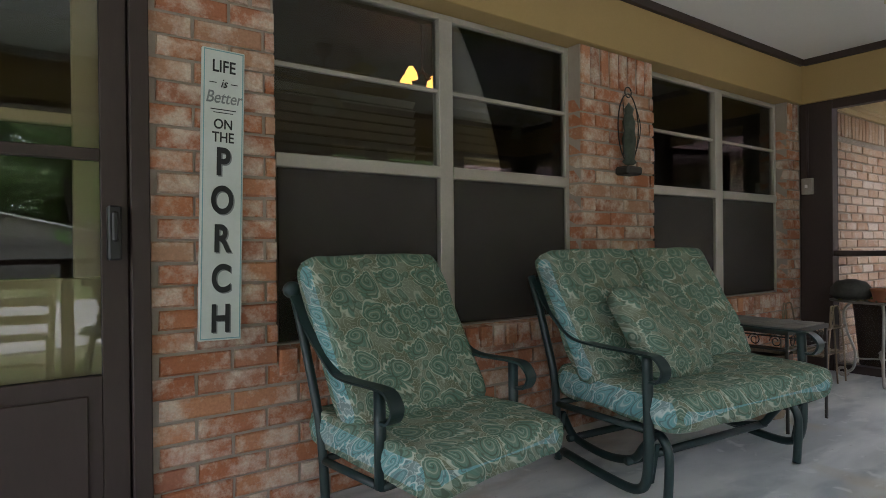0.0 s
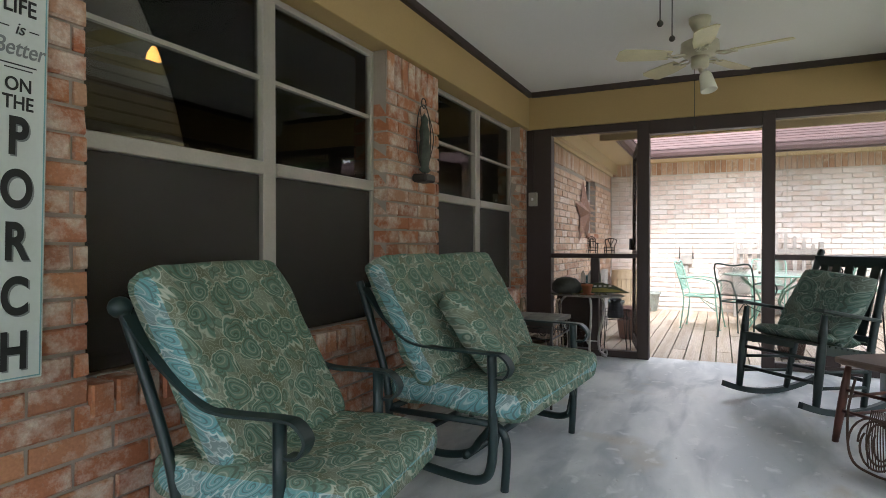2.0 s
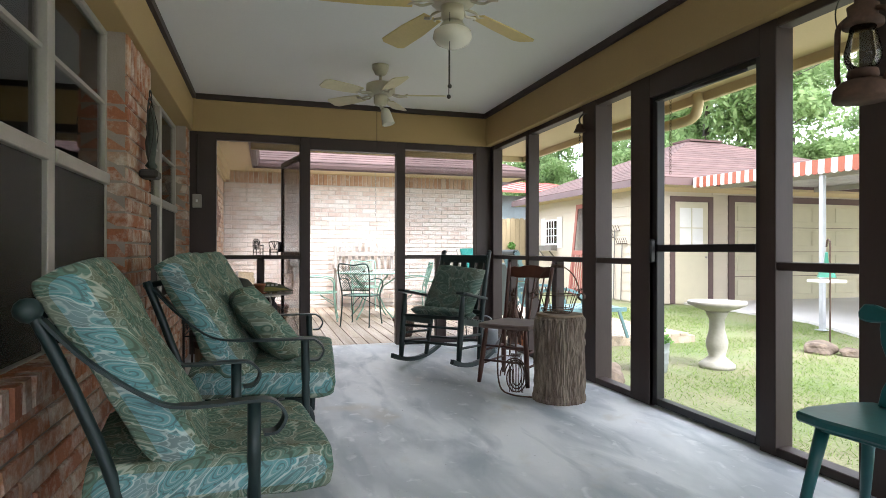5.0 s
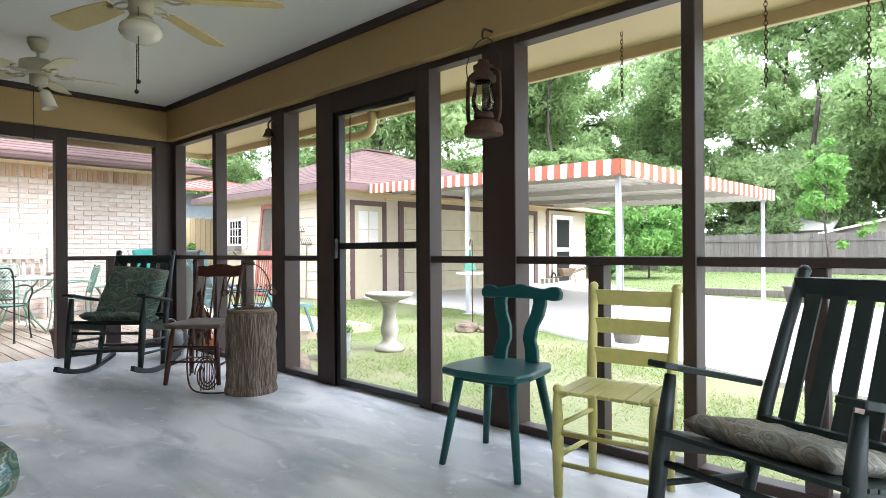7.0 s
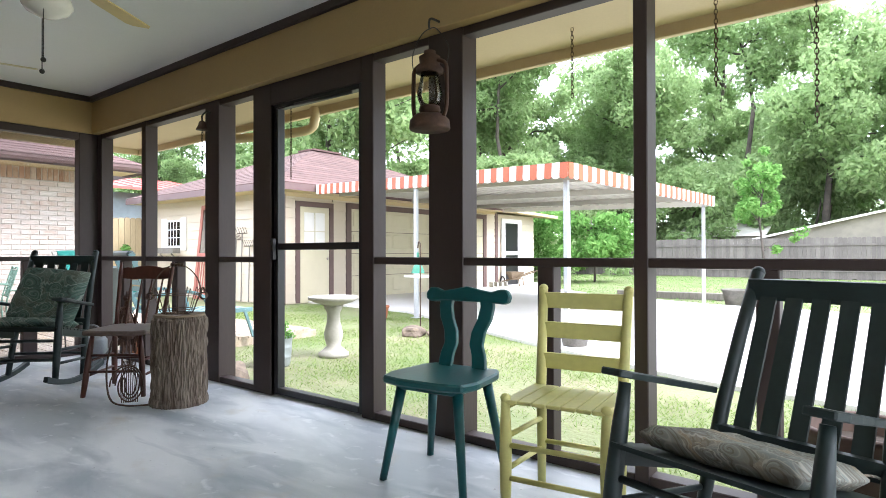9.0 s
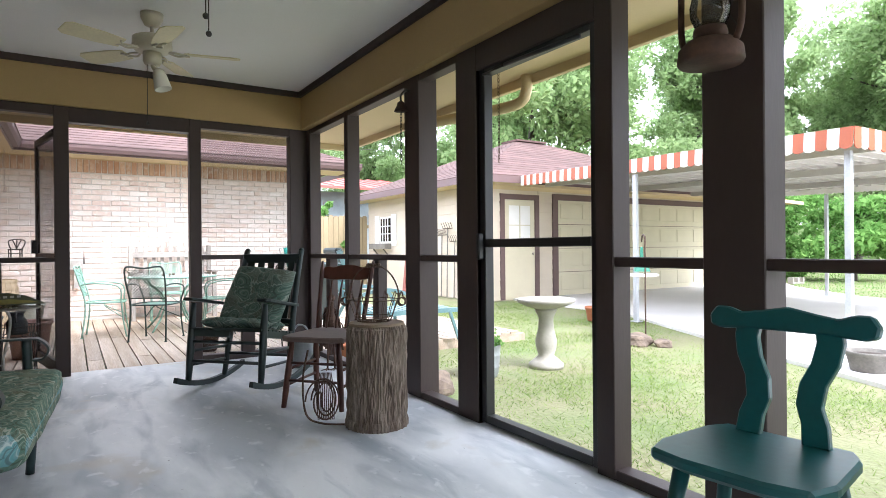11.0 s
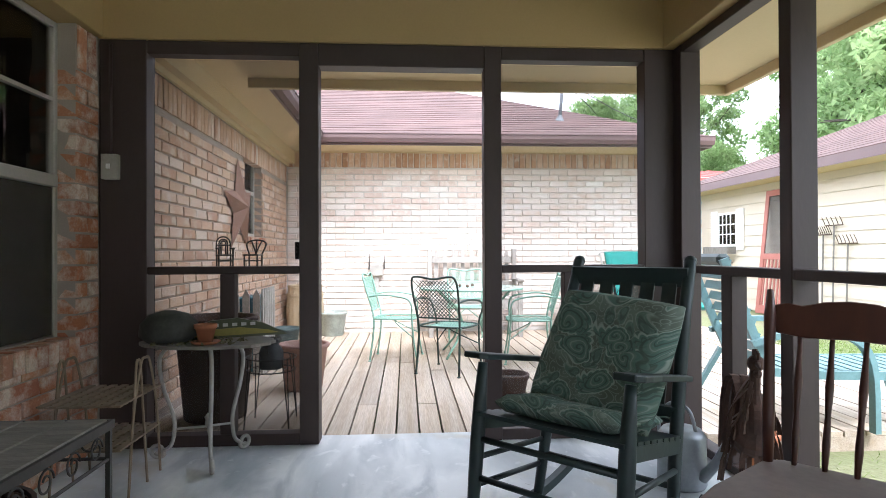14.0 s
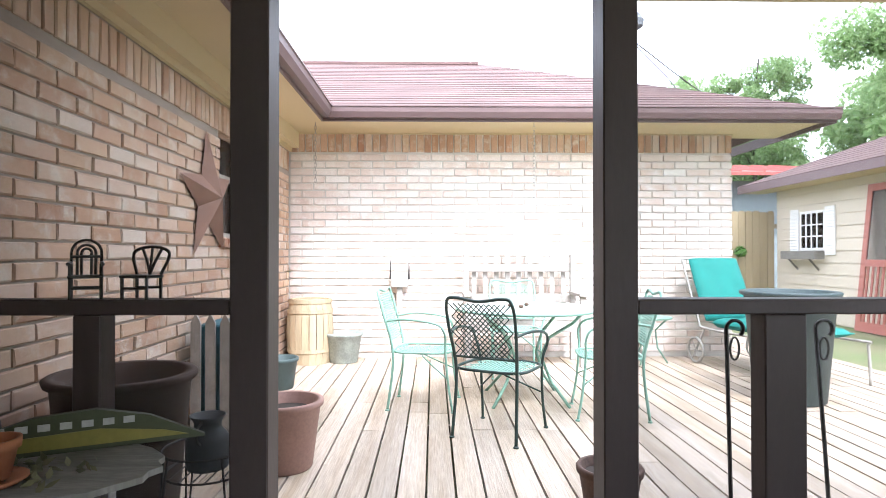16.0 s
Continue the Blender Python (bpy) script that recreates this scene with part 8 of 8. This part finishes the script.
round_pot(pose(2.85, -4.05, GROUND), 0.19, 0.20, URN_STONE, "weathered stone urn at the foot of a pole")
round_pot(pose(2.6, -11.3, GROUND), 0.30, 0.34, URN_STONE, "weathered stone urn at the edge of the drive")
round_pot(pose(-0.14, -0.42, GROUND - 0.02), 0.24, 0.46, BARREL_DARK, "dark brown planter of dry leaves outside the screened wall")
round_pot(pose(6.95, 0.76, DECK_TOP), 0.14, 0.22, RUST_LAMP, "brown glazed pot on the deck")

bl_ = thing("barrel", pose(10.6, 2.80, DECK_TOP), "pale wooden nail keg with hoops by the wall", "barrel")
for i in range(20):
    a = 2 * math.pi * i / 20
    bm = bmesh.new()
    tube(bm, [((0.20 + 0.03 * math.sin(math.pi * t)) * math.cos(a), (0.20 + 0.03 * math.sin(math.pi * t)) * math.sin(a), 0.66 * t) for t in (0, 0.25, 0.5, 0.75, 1)], 0.02, flat=(0.066, 0.016))
    part("stave", bm, BARREL_WOOD, bl_)
for z, r in ((0.12, 0.232), (0.52, 0.236), (0.62, 0.222)):
    part("hoop", lathe([(r - 0.006, z), (r, z), (r, z + 0.035), (r - 0.006, z + 0.035), (r - 0.006, z)], 28), BARREL_WOOD, bl_)
part("lid", lathe([(0.195, 0.63), (0.195, 0.645), (0.0, 0.645)], 24), BARREL_WOOD, bl_)

mc = thing("milk_can", pose(6.60, 2.34, 0.298), "old dark grey metal milk can on a wire stand", "milk can")
part("body", lathe([(0.07, 0.0), (0.075, 0.01), (0.076, 0.10), (0.066, 0.125), (0.048, 0.145), (0.048, 0.165), (0.064, 0.19), (0.058, 0.19), (0.04, 0.16), (0.0, 0.15)], 26), mat("dull_lead_metal", (0.07, 0.075, 0.078), 0.6, metal=0.3, var=0.2), mc, smooth=True)
for x in (-1, 1):
    bm = bmesh.new()
    tube(bm, curve([(x * 0.07, 0, 0.10), (x * 0.10, 0, 0.125), (x * 0.095, 0, 0.165), (x * 0.058, 0, 0.175)], 4), 0.005, sides=6)
    part("handle", bm, ROD_IRON, mc)
ps = thing("wire_plant_stand", pose(6.60, 2.34, DECK_TOP), "dark wire plant stand with splayed legs", "plant stand")
for r, z in ((0.15, 0.34), (0.155, 0.42)):
    bm = bmesh.new()
    tube(bm, [(r * math.cos(a), r * math.sin(a), z) for a in [2 * math.pi * i / 24 for i in range(24)]], 0.004, sides=5, closed=True)
    part("ring", bm, ROD_IRON, ps)
bm = bmesh.new()
for k in range(-3, 4):
    rod(bm, (-math.sqrt(0.15 ** 2 - (k * 0.045) ** 2), k * 0.045, 0.344), (math.sqrt(0.15 ** 2 - (k * 0.045) ** 2), k * 0.045, 0.344), 0.003, sides=5)
part("grid", bm, ROD_IRON, ps)
for k in range(4):
    a = radians(45 + 90 * k)
    for off in (-0.12, 0.12):
        bm = bmesh.new()
        rod(bm, (0.15 * math.cos(a + off), 0.15 * math.sin(a + off), 0.42), (0.19 * math.cos(a), 0.19 * math.sin(a), 0.0), 0.004, sides=5)
        part("leg", bm, ROD_IRON, ps)

pk = thing("picket_planter_box", pose(8.36, 2.88, DECK_TOP, 0, 0, 0), "weathered white picket box with a blue bin", "planter box")
for k in range(6):
    x = -0.22 + k * 0.085
    part("picket", outline([(x - 0.03, 0), (x + 0.03, 0), (x + 0.03, 0.70), (x, 0.76), (x - 0.03, 0.70)], 0.018, pose(0, -0.12, 0)), OLD_WHITE, pk)
for k in range(3):
    y = -0.08 + k * 0.09
    part("picket", outline([(y - 0.03, 0), (y + 0.03, 0), (y + 0.03, 0.70), (y, 0.76), (y - 0.03, 0.70)], 0.018, pose(-0.27, 0, 0, 0, 0, 90)), OLD_WHITE, pk)
part("bin", boxes(((-0.22, -0.09, 0.02), (0.20, 0.12, 0.68))), mat("blue_bin_plastic", (0.05, 0.16, 0.20), 0.5), pk, "blue plastic bin", bevel=0.01)

# barn star on the house wall
bs = thing("barn_star", pose(8.53, HOUSE - 0.015, 1.463, 0, -4, 0) @ Matrix.Diagonal((1.12, 1, 1.12, 1)), "large faceted rusty metal star on the brick wall", "barn star")
bm = bmesh.new()
centre_v = bm.verts.new((0, -0.10, 0))
ring = [bm.verts.new(((0.42 if k % 2 == 0 else 0.17) * math.sin(math.pi * k / 5), 0, (0.42 if k % 2 == 0 else 0.17) * math.cos(math.pi * k / 5))) for k in range(10)]
for k in range(10):
    bm.faces.new((centre_v, ring[k], ring[(k + 1) % 10]))
bm.faces.new(ring)
part("star", bm, STAR, bs)

# sconce-like wall pot between the chairs
wp = thing("wall_planter", pose(10.81, 1.88, 0.60), "small wall planter with two iron spikes", "planter")
part("box", boxes(((-0.06, -0.09, 0.12), (0.06, 0.09, 0.26)), ((-0.03, -0.03, -0.15), (0.03, 0.03, 0.12))), OLD_WHITE, wp)
for y in (-0.1, 0.1):
    bm = bmesh.new()
    rod(bm, (0, y, 0.2), (0, y, 0.42), 0.012, 0.003)
    part("spike", bm, ROD_IRON, wp)

# chaise with a turquoise pad
cl = thing("chaise_lounge", pose(10.51, -1.56, DECK_TOP, 0, 0, -75) @ Matrix.Diagonal((1.15, 1, 1.12, 1)), "white wire chaise on wheels with a turquoise pad", "chaise")
for x in (-0.30, 0.30):
    bm = bmesh.new()
    tube(bm, curve([(x, 0.28, 0.92), (x, 0.05, 0.42), (x, -0.10, 0.33), (x, -1.15, 0.33), (x, -1.22, 0.30), (x, -1.24, 0.0)], 4), 0.012, sides=6)
    part("side_rail", bm, OLD_WHITE, cl, smooth=True)
    bm = bmesh.new()
    tube(bm, [(x * 1.08, 0.05 + 0.11 * math.cos(a), 0.125 + 0.11 * math.sin(a)) for a in [2 * math.pi * i / 20 for i in range(20)]], 0.012, sides=6, closed=True)
    for k in range(3):
        a = math.pi * k / 3
        rod(bm, (x * 1.08, 0.05 - 0.11 * math.cos(a), 0.125 - 0.11 * math.sin(a)), (x * 1.08, 0.05 + 0.11 * math.cos(a), 0.125 + 0.11 * math.sin(a)), 0.005, sides=5)
    part("wheel", bm, OLD_WHITE, cl)
    bm = bmesh.new()
    rod(bm, (x, -0.05, 0.33), (x * 1.06, 0.05, 0.125), 0.01)
    part("strut", bm, OLD_WHITE, cl)
bm = bmesh.new()
tube(bm, curve([(-0.30, 0.28, 0.92), (-0.28, 0.30, 0.955), (0, 0.305, 0.965), (0.28, 0.30, 0.955), (0.30, 0.28, 0.92)], 4), 0.010, sides=6)
part("head_bar", bm, OLD_WHITE, cl)
pad = cushion(0.56, 0.64, 0.08, 0.7, 31)
q = part("back_pad", pad, AQUA, cl, "turquoise back pad", smooth=True)
q.matrix_basis = pose(0, 0.145, 0.66, 65)
q = part("seat_pad", cushion(0.56, 1.10, 0.08, 0.7, 32), AQUA, cl, "turquoise seat pad", smooth=True)
q.matrix_basis = pose(0, -0.60, 0.345)


def slat_lounge(m):
    s = thing("plastic_lounger", m, "faded turquoise slatted plastic lounger with arms", "lounger")
    for k in range(9):
        z, y = 0.40 + 0.075 * k, 0.06 + 0.028 * k
        bm = bmesh.new()
        bar(bm, (-0.27, y, z), (0.27, y, z), 0.055, 0.015, up=(0, 1, 0.4))
        part("back_slat", bm, AQUA_PLASTIC, s)
    for k in range(14):
        bm = bmesh.new()
        bar(bm, (-0.27, -0.02 - 0.075 * k, 0.35), (0.27, -0.02 - 0.075 * k, 0.35), 0.055, 0.015)
        part("seat_slat", bm, AQUA_PLASTIC, s)
    part("head_rest", plank_box((-0.29, 0.28, 0.99), (0.29, 0.36, 1.06), 0.02), DARK_POT, s, "dark head rest")
    for x in (-0.30, 0.30):
        bm = bmesh.new()
        tube(bm, curve([(x, 0.33, 1.03), (x, 0.10, 0.45), (x, -0.05, 0.34), (x, -1.05, 0.34)], 4), 0.02, flat=(0.03, 0.05))
        part("side_rail", bm, AQUA_PLASTIC, s)
        bm = bmesh.new()
        tube(bm, curve([(x * 1.1, 0.18, 0.52), (x * 1.15, -0.10, 0.60), (x * 1.15, -0.38, 0.56), (x * 1.12, -0.50, 0.40), (x * 1.1, -0.52, 0.0)], 5), 0.02, flat=(0.05, 0.035))
        part("armrest", bm, AQUA_PLASTIC, s)
        for a, b in (((x, 0.12, 0.40), (x * 1.05, 0.34, 0.0)), ((x, -0.95, 0.34), (x * 1.05, -1.06, 0.0))):
            bm = bmesh.new()
            bar(bm, a, b, 0.05, 0.03)
            part("leg", bm, AQUA_PLASTIC, s)


slat_lounge(pose(6.52, -0.80, DECK_TOP, 0, 0, -8))
for y, lean in ((0.46, 0.02), (0.10, 0.06)):
    hk = thing("garden_hook", pose(6.5, y, DECK_TOP), "black iron garden stake with a scrolled top", "garden hook", "garden hooks")
    bm = bmesh.new()
    tube(bm, [Vector((0, 0, 0)), Vector((0, lean * 0.5, 0.45)), Vector((0, lean, 0.86))] + [Vector((0, lean - 0.03 + 0.03 * math.cos(a), 0.86 + 0.03 * math.sin(a))) for a in [i * 0.4 for i in range(11)]], 0.007, sides=6)
    part("stake", bm, ROD_IRON, hk)
    bm = bmesh.new()
    tube(bm, [(0, lean - 0.03 + 0.016 * math.cos(a), 0.79 + 0.04 * math.sin(a)) for a in [2 * math.pi * i / 14 for i in range(14)]], 0.004, sides=5, closed=True)
    part("ring", bm, ROD_IRON, hk)
sd = thing("round_side_table", pose(10.5, -0.70, DECK_TOP), "small mint iron side table near the brick wall", "table")
part("top", lathe([(0.0, 0.46), (0.24, 0.46), (0.245, 0.475), (0.0, 0.478)], 26), MINT, sd)
for k in range(3):
    a = radians(120 * k + 20)
    bm = bmesh.new()
    tube(bm, [(r * math.cos(a), r * math.sin(a), z) for r, z in ((0.2, 0.46), (0.08, 0.34), (0.10, 0.16), (0.20, 0.0))], 0.010, sides=6)
    part("leg", bm, MINT, sd, smooth=True)

# ---- in the yard ----
bb = thing("bird_bath", pose(4.75, -1.95, GROUND - 0.02), "pale cast stone bird bath on the lawn", "bird bath")
part("pedestal", lathe([(0.17, 0.0), (0.17, 0.04), (0.13, 0.07), (0.075, 0.12), (0.10, 0.20), (0.105, 0.26), (0.075, 0.38), (0.07, 0.48), (0.10, 0.54), (0.11, 0.57)], 28), STONE, bb, smooth=True)
part("bowl", lathe([(0.10, 0.57), (0.20, 0.60), (0.275, 0.635), (0.28, 0.665), (0.265, 0.668), (0.18, 0.635), (0.0, 0.62)], 36), STONE, bb, smooth=True)
tubm = thing("galvanized_tub", pose(4.80, -1.20, GROUND - 0.02) @ Matrix.Diagonal((0.8, 0.8, 0.95, 1)), "galvanized tub planted with herbs beside the porch", "tub")
part("tub", lathe([(0.19, 0.0), (0.20, 0.02), (0.212, 0.09), (0.217, 0.10), (0.213, 0.11), (0.222, 0.20), (0.226, 0.21), (0.222, 0.22), (0.23, 0.30), (0.236, 0.305), (0.22, 0.30), (0.215, 0.26), (0.0, 0.25)], 32), ZINC, tubm, smooth=True)
rg = np.random.default_rng(8)
verts, faces = leaf_cloud([[rg.uniform(-0.17, 0.17), rg.uniform(-0.17, 0.17), 0.28 + rg.uniform(0.0, 0.20)] for _ in range(46)], [0.05] * 46, 20, 0.022, rg)
pl = new("herb_clump", mesh_of("herb_clump", verts, faces, LEAVES_LIGHT))
pl.parent = tubm
fd = thing("bird_feeder_pole", pose(5.1, -3.85, GROUND - 0.02), "rusty shepherd hook holding a small green bird feeder", "bird feeder")
bm = bmesh.new()
tube(bm, curve([(0, 0, 0), (0, 0, 1.15), (0.03, -0.03, 1.28), (0.10, -0.08, 1.30), (0.14, -0.11, 1.22)], 5), 0.010, sides=6)
part("hook", bm, RUST, fd)
part("roof", lathe([(0.13, 0.86), (0.10, 0.93), (0.03, 1.03), (0.02, 1.15), (0.0, 1.16)], 4, (0.14, -0.11, 0)), mat("feeder_green", (0.03, 0.20, 0.13), 0.5), fd)
part("tray", boxes(((0.0, -0.25, 0.80), (0.28, 0.03, 0.83))), WHITE, fd)
rk = random.Random(31)
for x, y, s in ((5.1, -3.7, 0.16), (4.95, -0.45, 0.24), (5.25, -0.55, 0.18), (4.55, -0.50, 0.2), (4.85, -3.85, 0.1)):
    bm = bmesh.new()
    bmesh.ops.create_icosphere(bm, subdivisions=3, radius=s)
    for v in bm.verts:
        v.co *= 1 + 0.35 * noise.noise(v.co * 4 / s * 0.3 + Vector((x, y, 0)))
        v.co.z *= 0.6
    r_ = finish("rock", bm, FIELD_STONE)
    r_.matrix_world = pose(x, y, GROUND - 0.02 + s * 0.3, 0, 0, rk.uniform(0, 360))
    tagged(r_, "rough brown field stone in the grass", "rock", "stones in the yard")
tie = finish("railway_sleeper", plank_box((-1.3, -0.1, 0), (1.3, 0.1, 0.17), 0.012), OLD_BOARD)
tie.matrix_world = pose(4.4, -12.6, GROUND - 0.02, 0, 0, 3)
tagged(tie, "old grey railway sleeper edging the lawn", "timber")
for x, y in ((10.2, -13.6), (10.2, -13.9), (9.6, -16.2)):
    cbk = finish("concrete_block", boxes(((-0.2, -0.1, 0), (0.2, 0.1, 0.055)), ((-0.2, -0.1, 0.055), (-0.15, 0.1, 0.19)), ((0.15, -0.1, 0.055), (0.2, 0.1, 0.19)), ((-0.03, -0.1, 0.055), (0.03, 0.1, 0.19))), STONE)
    cbk.matrix_world = pose(x, y, GROUND - 0.01, 0, 0, 70)
    tagged(cbk, "grey concrete block lying by the store", "block", "concrete blocks")
wb = thing("wheelbarrow", pose(10.1, -14.6, GROUND - 0.01, 0, 0, 100), "old wheelbarrow propped against the store", "wheelbarrow")
part("tray", lathe([(0.18, 0.25), (0.34, 0.50), (0.35, 0.50), (0.19, 0.24), (0.0, 0.24)], 4), CUT_WOOD, wb)
bm = bmesh.new()
tube(bm, [(0.0 + 0.17 * math.cos(a), -0.45, 0.17 + 0.17 * math.sin(a)) for a in [2 * math.pi * i / 18 for i in range(18)]], 0.03, sides=6, closed=True)
part("wheel", bm, BLACK, wb)
bm = bmesh.new()
for x in (-0.2, 0.2):
    tube(bm, [(x * 0.2, -0.45, 0.17), (x, 0.0, 0.28), (x * 1.3, 0.75, 0.55)], 0.02, sides=6)
    rod(bm, (x, 0.2, 0.3), (x, 0.25, 0.0), 0.018)
part("frame", bm, CUT_WOOD, wb)


# ---- bricks ----
BH, BL, BD, JOINT = 0.0690, 0.245, 0.10, 0.0115


def brick_mesh(seed, length=BL, height=BH, depth=BD):
    rnd = random.Random(seed)
    bm = boxes(((-length / 2, 0, -height / 2), (length / 2, depth, height / 2)))
    bmesh.ops.bevel(bm, geom=[e for e in bm.edges if all(v.co.y < 0.01 for v in e.verts)], offset=0.005, segments=1, affect='EDGES')
    for v in bm.verts:
        v.co += Vector((rnd.uniform(-1, 1) * 0.0025, rnd.uniform(-1, 1) * 0.003 if v.co.y < 0.03 else 0, rnd.uniform(-1, 1) * 0.002))
    me = bpy.data.meshes.new("brick")
    bm.to_mesh(me)
    bm.free()
    return me


def brick_set(material, number=6):
    out = []
    for s in range(number):
        me = brick_mesh(s)
        me.materials.append(material)
        out.append(me)
    return out


def courses(x0, x1, z0, z1, holes=()):
    """Running bond between two ends: centre along the wall, height and length of each brick."""
    pitch_z, pitch_x = BH + JOINT, BL + JOINT
    r0 = int(math.floor(z0 / pitch_z))
    for r in range(r0, int(z1 / pitch_z) + 1):
        z = (r + 0.5) * pitch_z
        if z - BH / 2 < z0 - 0.02 or z + BH / 2 > z1 + 0.01:
            continue
        spans = [(x0, x1)]
        for hx0, hx1, hz0, hz1 in holes:
            if hz0 - 0.01 < z < hz1 + 0.01:
                spans = [s for a, b in spans for s in ((a, min(b, hx0)), (max(a, hx1), b)) if s[1] - s[0] > 0.02]
        for a, b in spans:
            k = math.floor((a - (r % 2) * pitch_x / 2) / pitch_x)
            while True:
                lo = k * pitch_x + (r % 2) * pitch_x / 2
                hi = lo + BL
                if lo >= b:
                    break
                lo, hi = max(lo, a), min(hi, b)
                if hi - lo > 0.025:
                    yield (lo + hi) / 2, z, hi - lo
                k += 1


def lay(parent, meshes, places, m, rnd):
    for c, z, length in places:
        ob = new("brick", meshes[rnd.randrange(len(meshes))])
        ob.parent = parent
        ob.matrix_basis = m @ pose(c, rnd.uniform(-0.003, 0.003), z, rnd.uniform(-0.5, 0.5), rnd.uniform(-0.4, 0.4), rnd.uniform(-0.5, 0.5)) @ Matrix.Diagonal((length / BL, 1, 1, 1))


def lay_joined(name, parent, places, m, material, rnd):
    verts, faces = [], []
    base = brick_mesh(1)
    bv, bf = [v.co.copy() for v in base.vertices], [tuple(p.vertices) for p in base.polygons]
    bpy.data.meshes.remove(base)
    for c, z, length in places:
        t = m @ pose(c, rnd.uniform(-0.003, 0.003), z, rnd.uniform(-0.5, 0.5), rnd.uniform(-0.4, 0.4), rnd.uniform(-0.5, 0.5)) @ Matrix.Diagonal((length / BL, 1, 1, 1))
        o = len(verts)
        verts += [tuple(t @ v) for v in bv]
        faces += [tuple(i + o for i in f) for f in bf]
    me = bpy.data.meshes.new(name)
    me.from_pydata(verts, [], faces)
    me.materials.append(material)
    ob = new(name, me)
    ob.parent = parent
    return tagged(ob, kind="stuff")


wall_house = bpy.data.objects["wall_house"]
rnd = random.Random(21)
red = brick_set(BRICK)
at = pose(0, HOUSE, 0)
SOLDIER = 1.93
lay(wall_house, red, courses(1.13, 5.99, 0.0, SOLDIER, ((1.575, 3.34, 0.57, 3.0), (4.01, 5.80, 0.57, 3.0))), at, rnd)
# upright bricks at the heads of the piers and sloping ones under the windows
for a, b in ((1.13, 1.575), (3.34, 4.01), (5.80, 5.99)):
    n_s = int((b - a) / (BH + JOINT))
    for k in range(n_s):
        ob = new("brick", red[k % 6])
        ob.parent = wall_house
        ob.matrix_basis = at @ pose(a + (k + 0.5) * (b - a) / n_s, 0, SOLDIER + 0.115, 0, 90, 0) @ Matrix.Diagonal((0.21 / BL, 1, 1, 1))
for a, b in ((1.575, 3.34), (4.01, 5.80)):
    n_s = int((b - a) / (BH + JOINT))
    for k in range(n_s):
        ob = new("brick", red[(k * 5) % 6])
        ob.parent = wall_house
        ob.matrix_basis = at @ pose(a + (k + 0.5) * (b - a) / n_s, -0.012, 0.57, 0, 90, 0) @ pose(0, 0, 0, 0, 0, 0) @ Matrix.Diagonal((0.10 / BL, 1.25, 1, 1))

side_parent = thing("wall_house_east", pose(0, 0, 0), "weathered brick house wall beside the deck", "wall", kind="structure")
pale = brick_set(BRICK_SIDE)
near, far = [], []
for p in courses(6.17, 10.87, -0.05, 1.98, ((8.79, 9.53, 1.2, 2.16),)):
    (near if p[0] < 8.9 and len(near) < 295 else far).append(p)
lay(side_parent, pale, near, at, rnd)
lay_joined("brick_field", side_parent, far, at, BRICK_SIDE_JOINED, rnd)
wing_parent = bpy.data.objects["wall_wing"]
at_wing = pose(10.885, 0, 0, 0, 0, -90)
near, far = [], []
for p in courses(-3.08, 1.79, -0.05, 2.19):
    (near if 0.3 < p[1] < 1.9 and -2.9 < p[0] < 0.0 and len(near) < 295 else far).append(p)
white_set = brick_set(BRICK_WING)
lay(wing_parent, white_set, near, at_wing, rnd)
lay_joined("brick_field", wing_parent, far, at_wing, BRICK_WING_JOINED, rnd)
places = []
for par, mm, a, b in ((side_parent, at, 6.17, 10.87), (wing_parent, at_wing, -3.08, 1.79)):
    n_s = int((b - a) / (BH + JOINT))
    for k in range(n_s):
        ob = new("soldier_brick", pale[(k * 7) % 6])
        ob.parent = par
        ob.matrix_basis = mm @ pose(a + (k + 0.5) * (b - a) / n_s, rnd.uniform(-0.002, 0.002), 2.085 if par is side_parent else 2.295, 0, 90, 0) @ Matrix.Diagonal((0.205 / BL, 1, 1, 1))
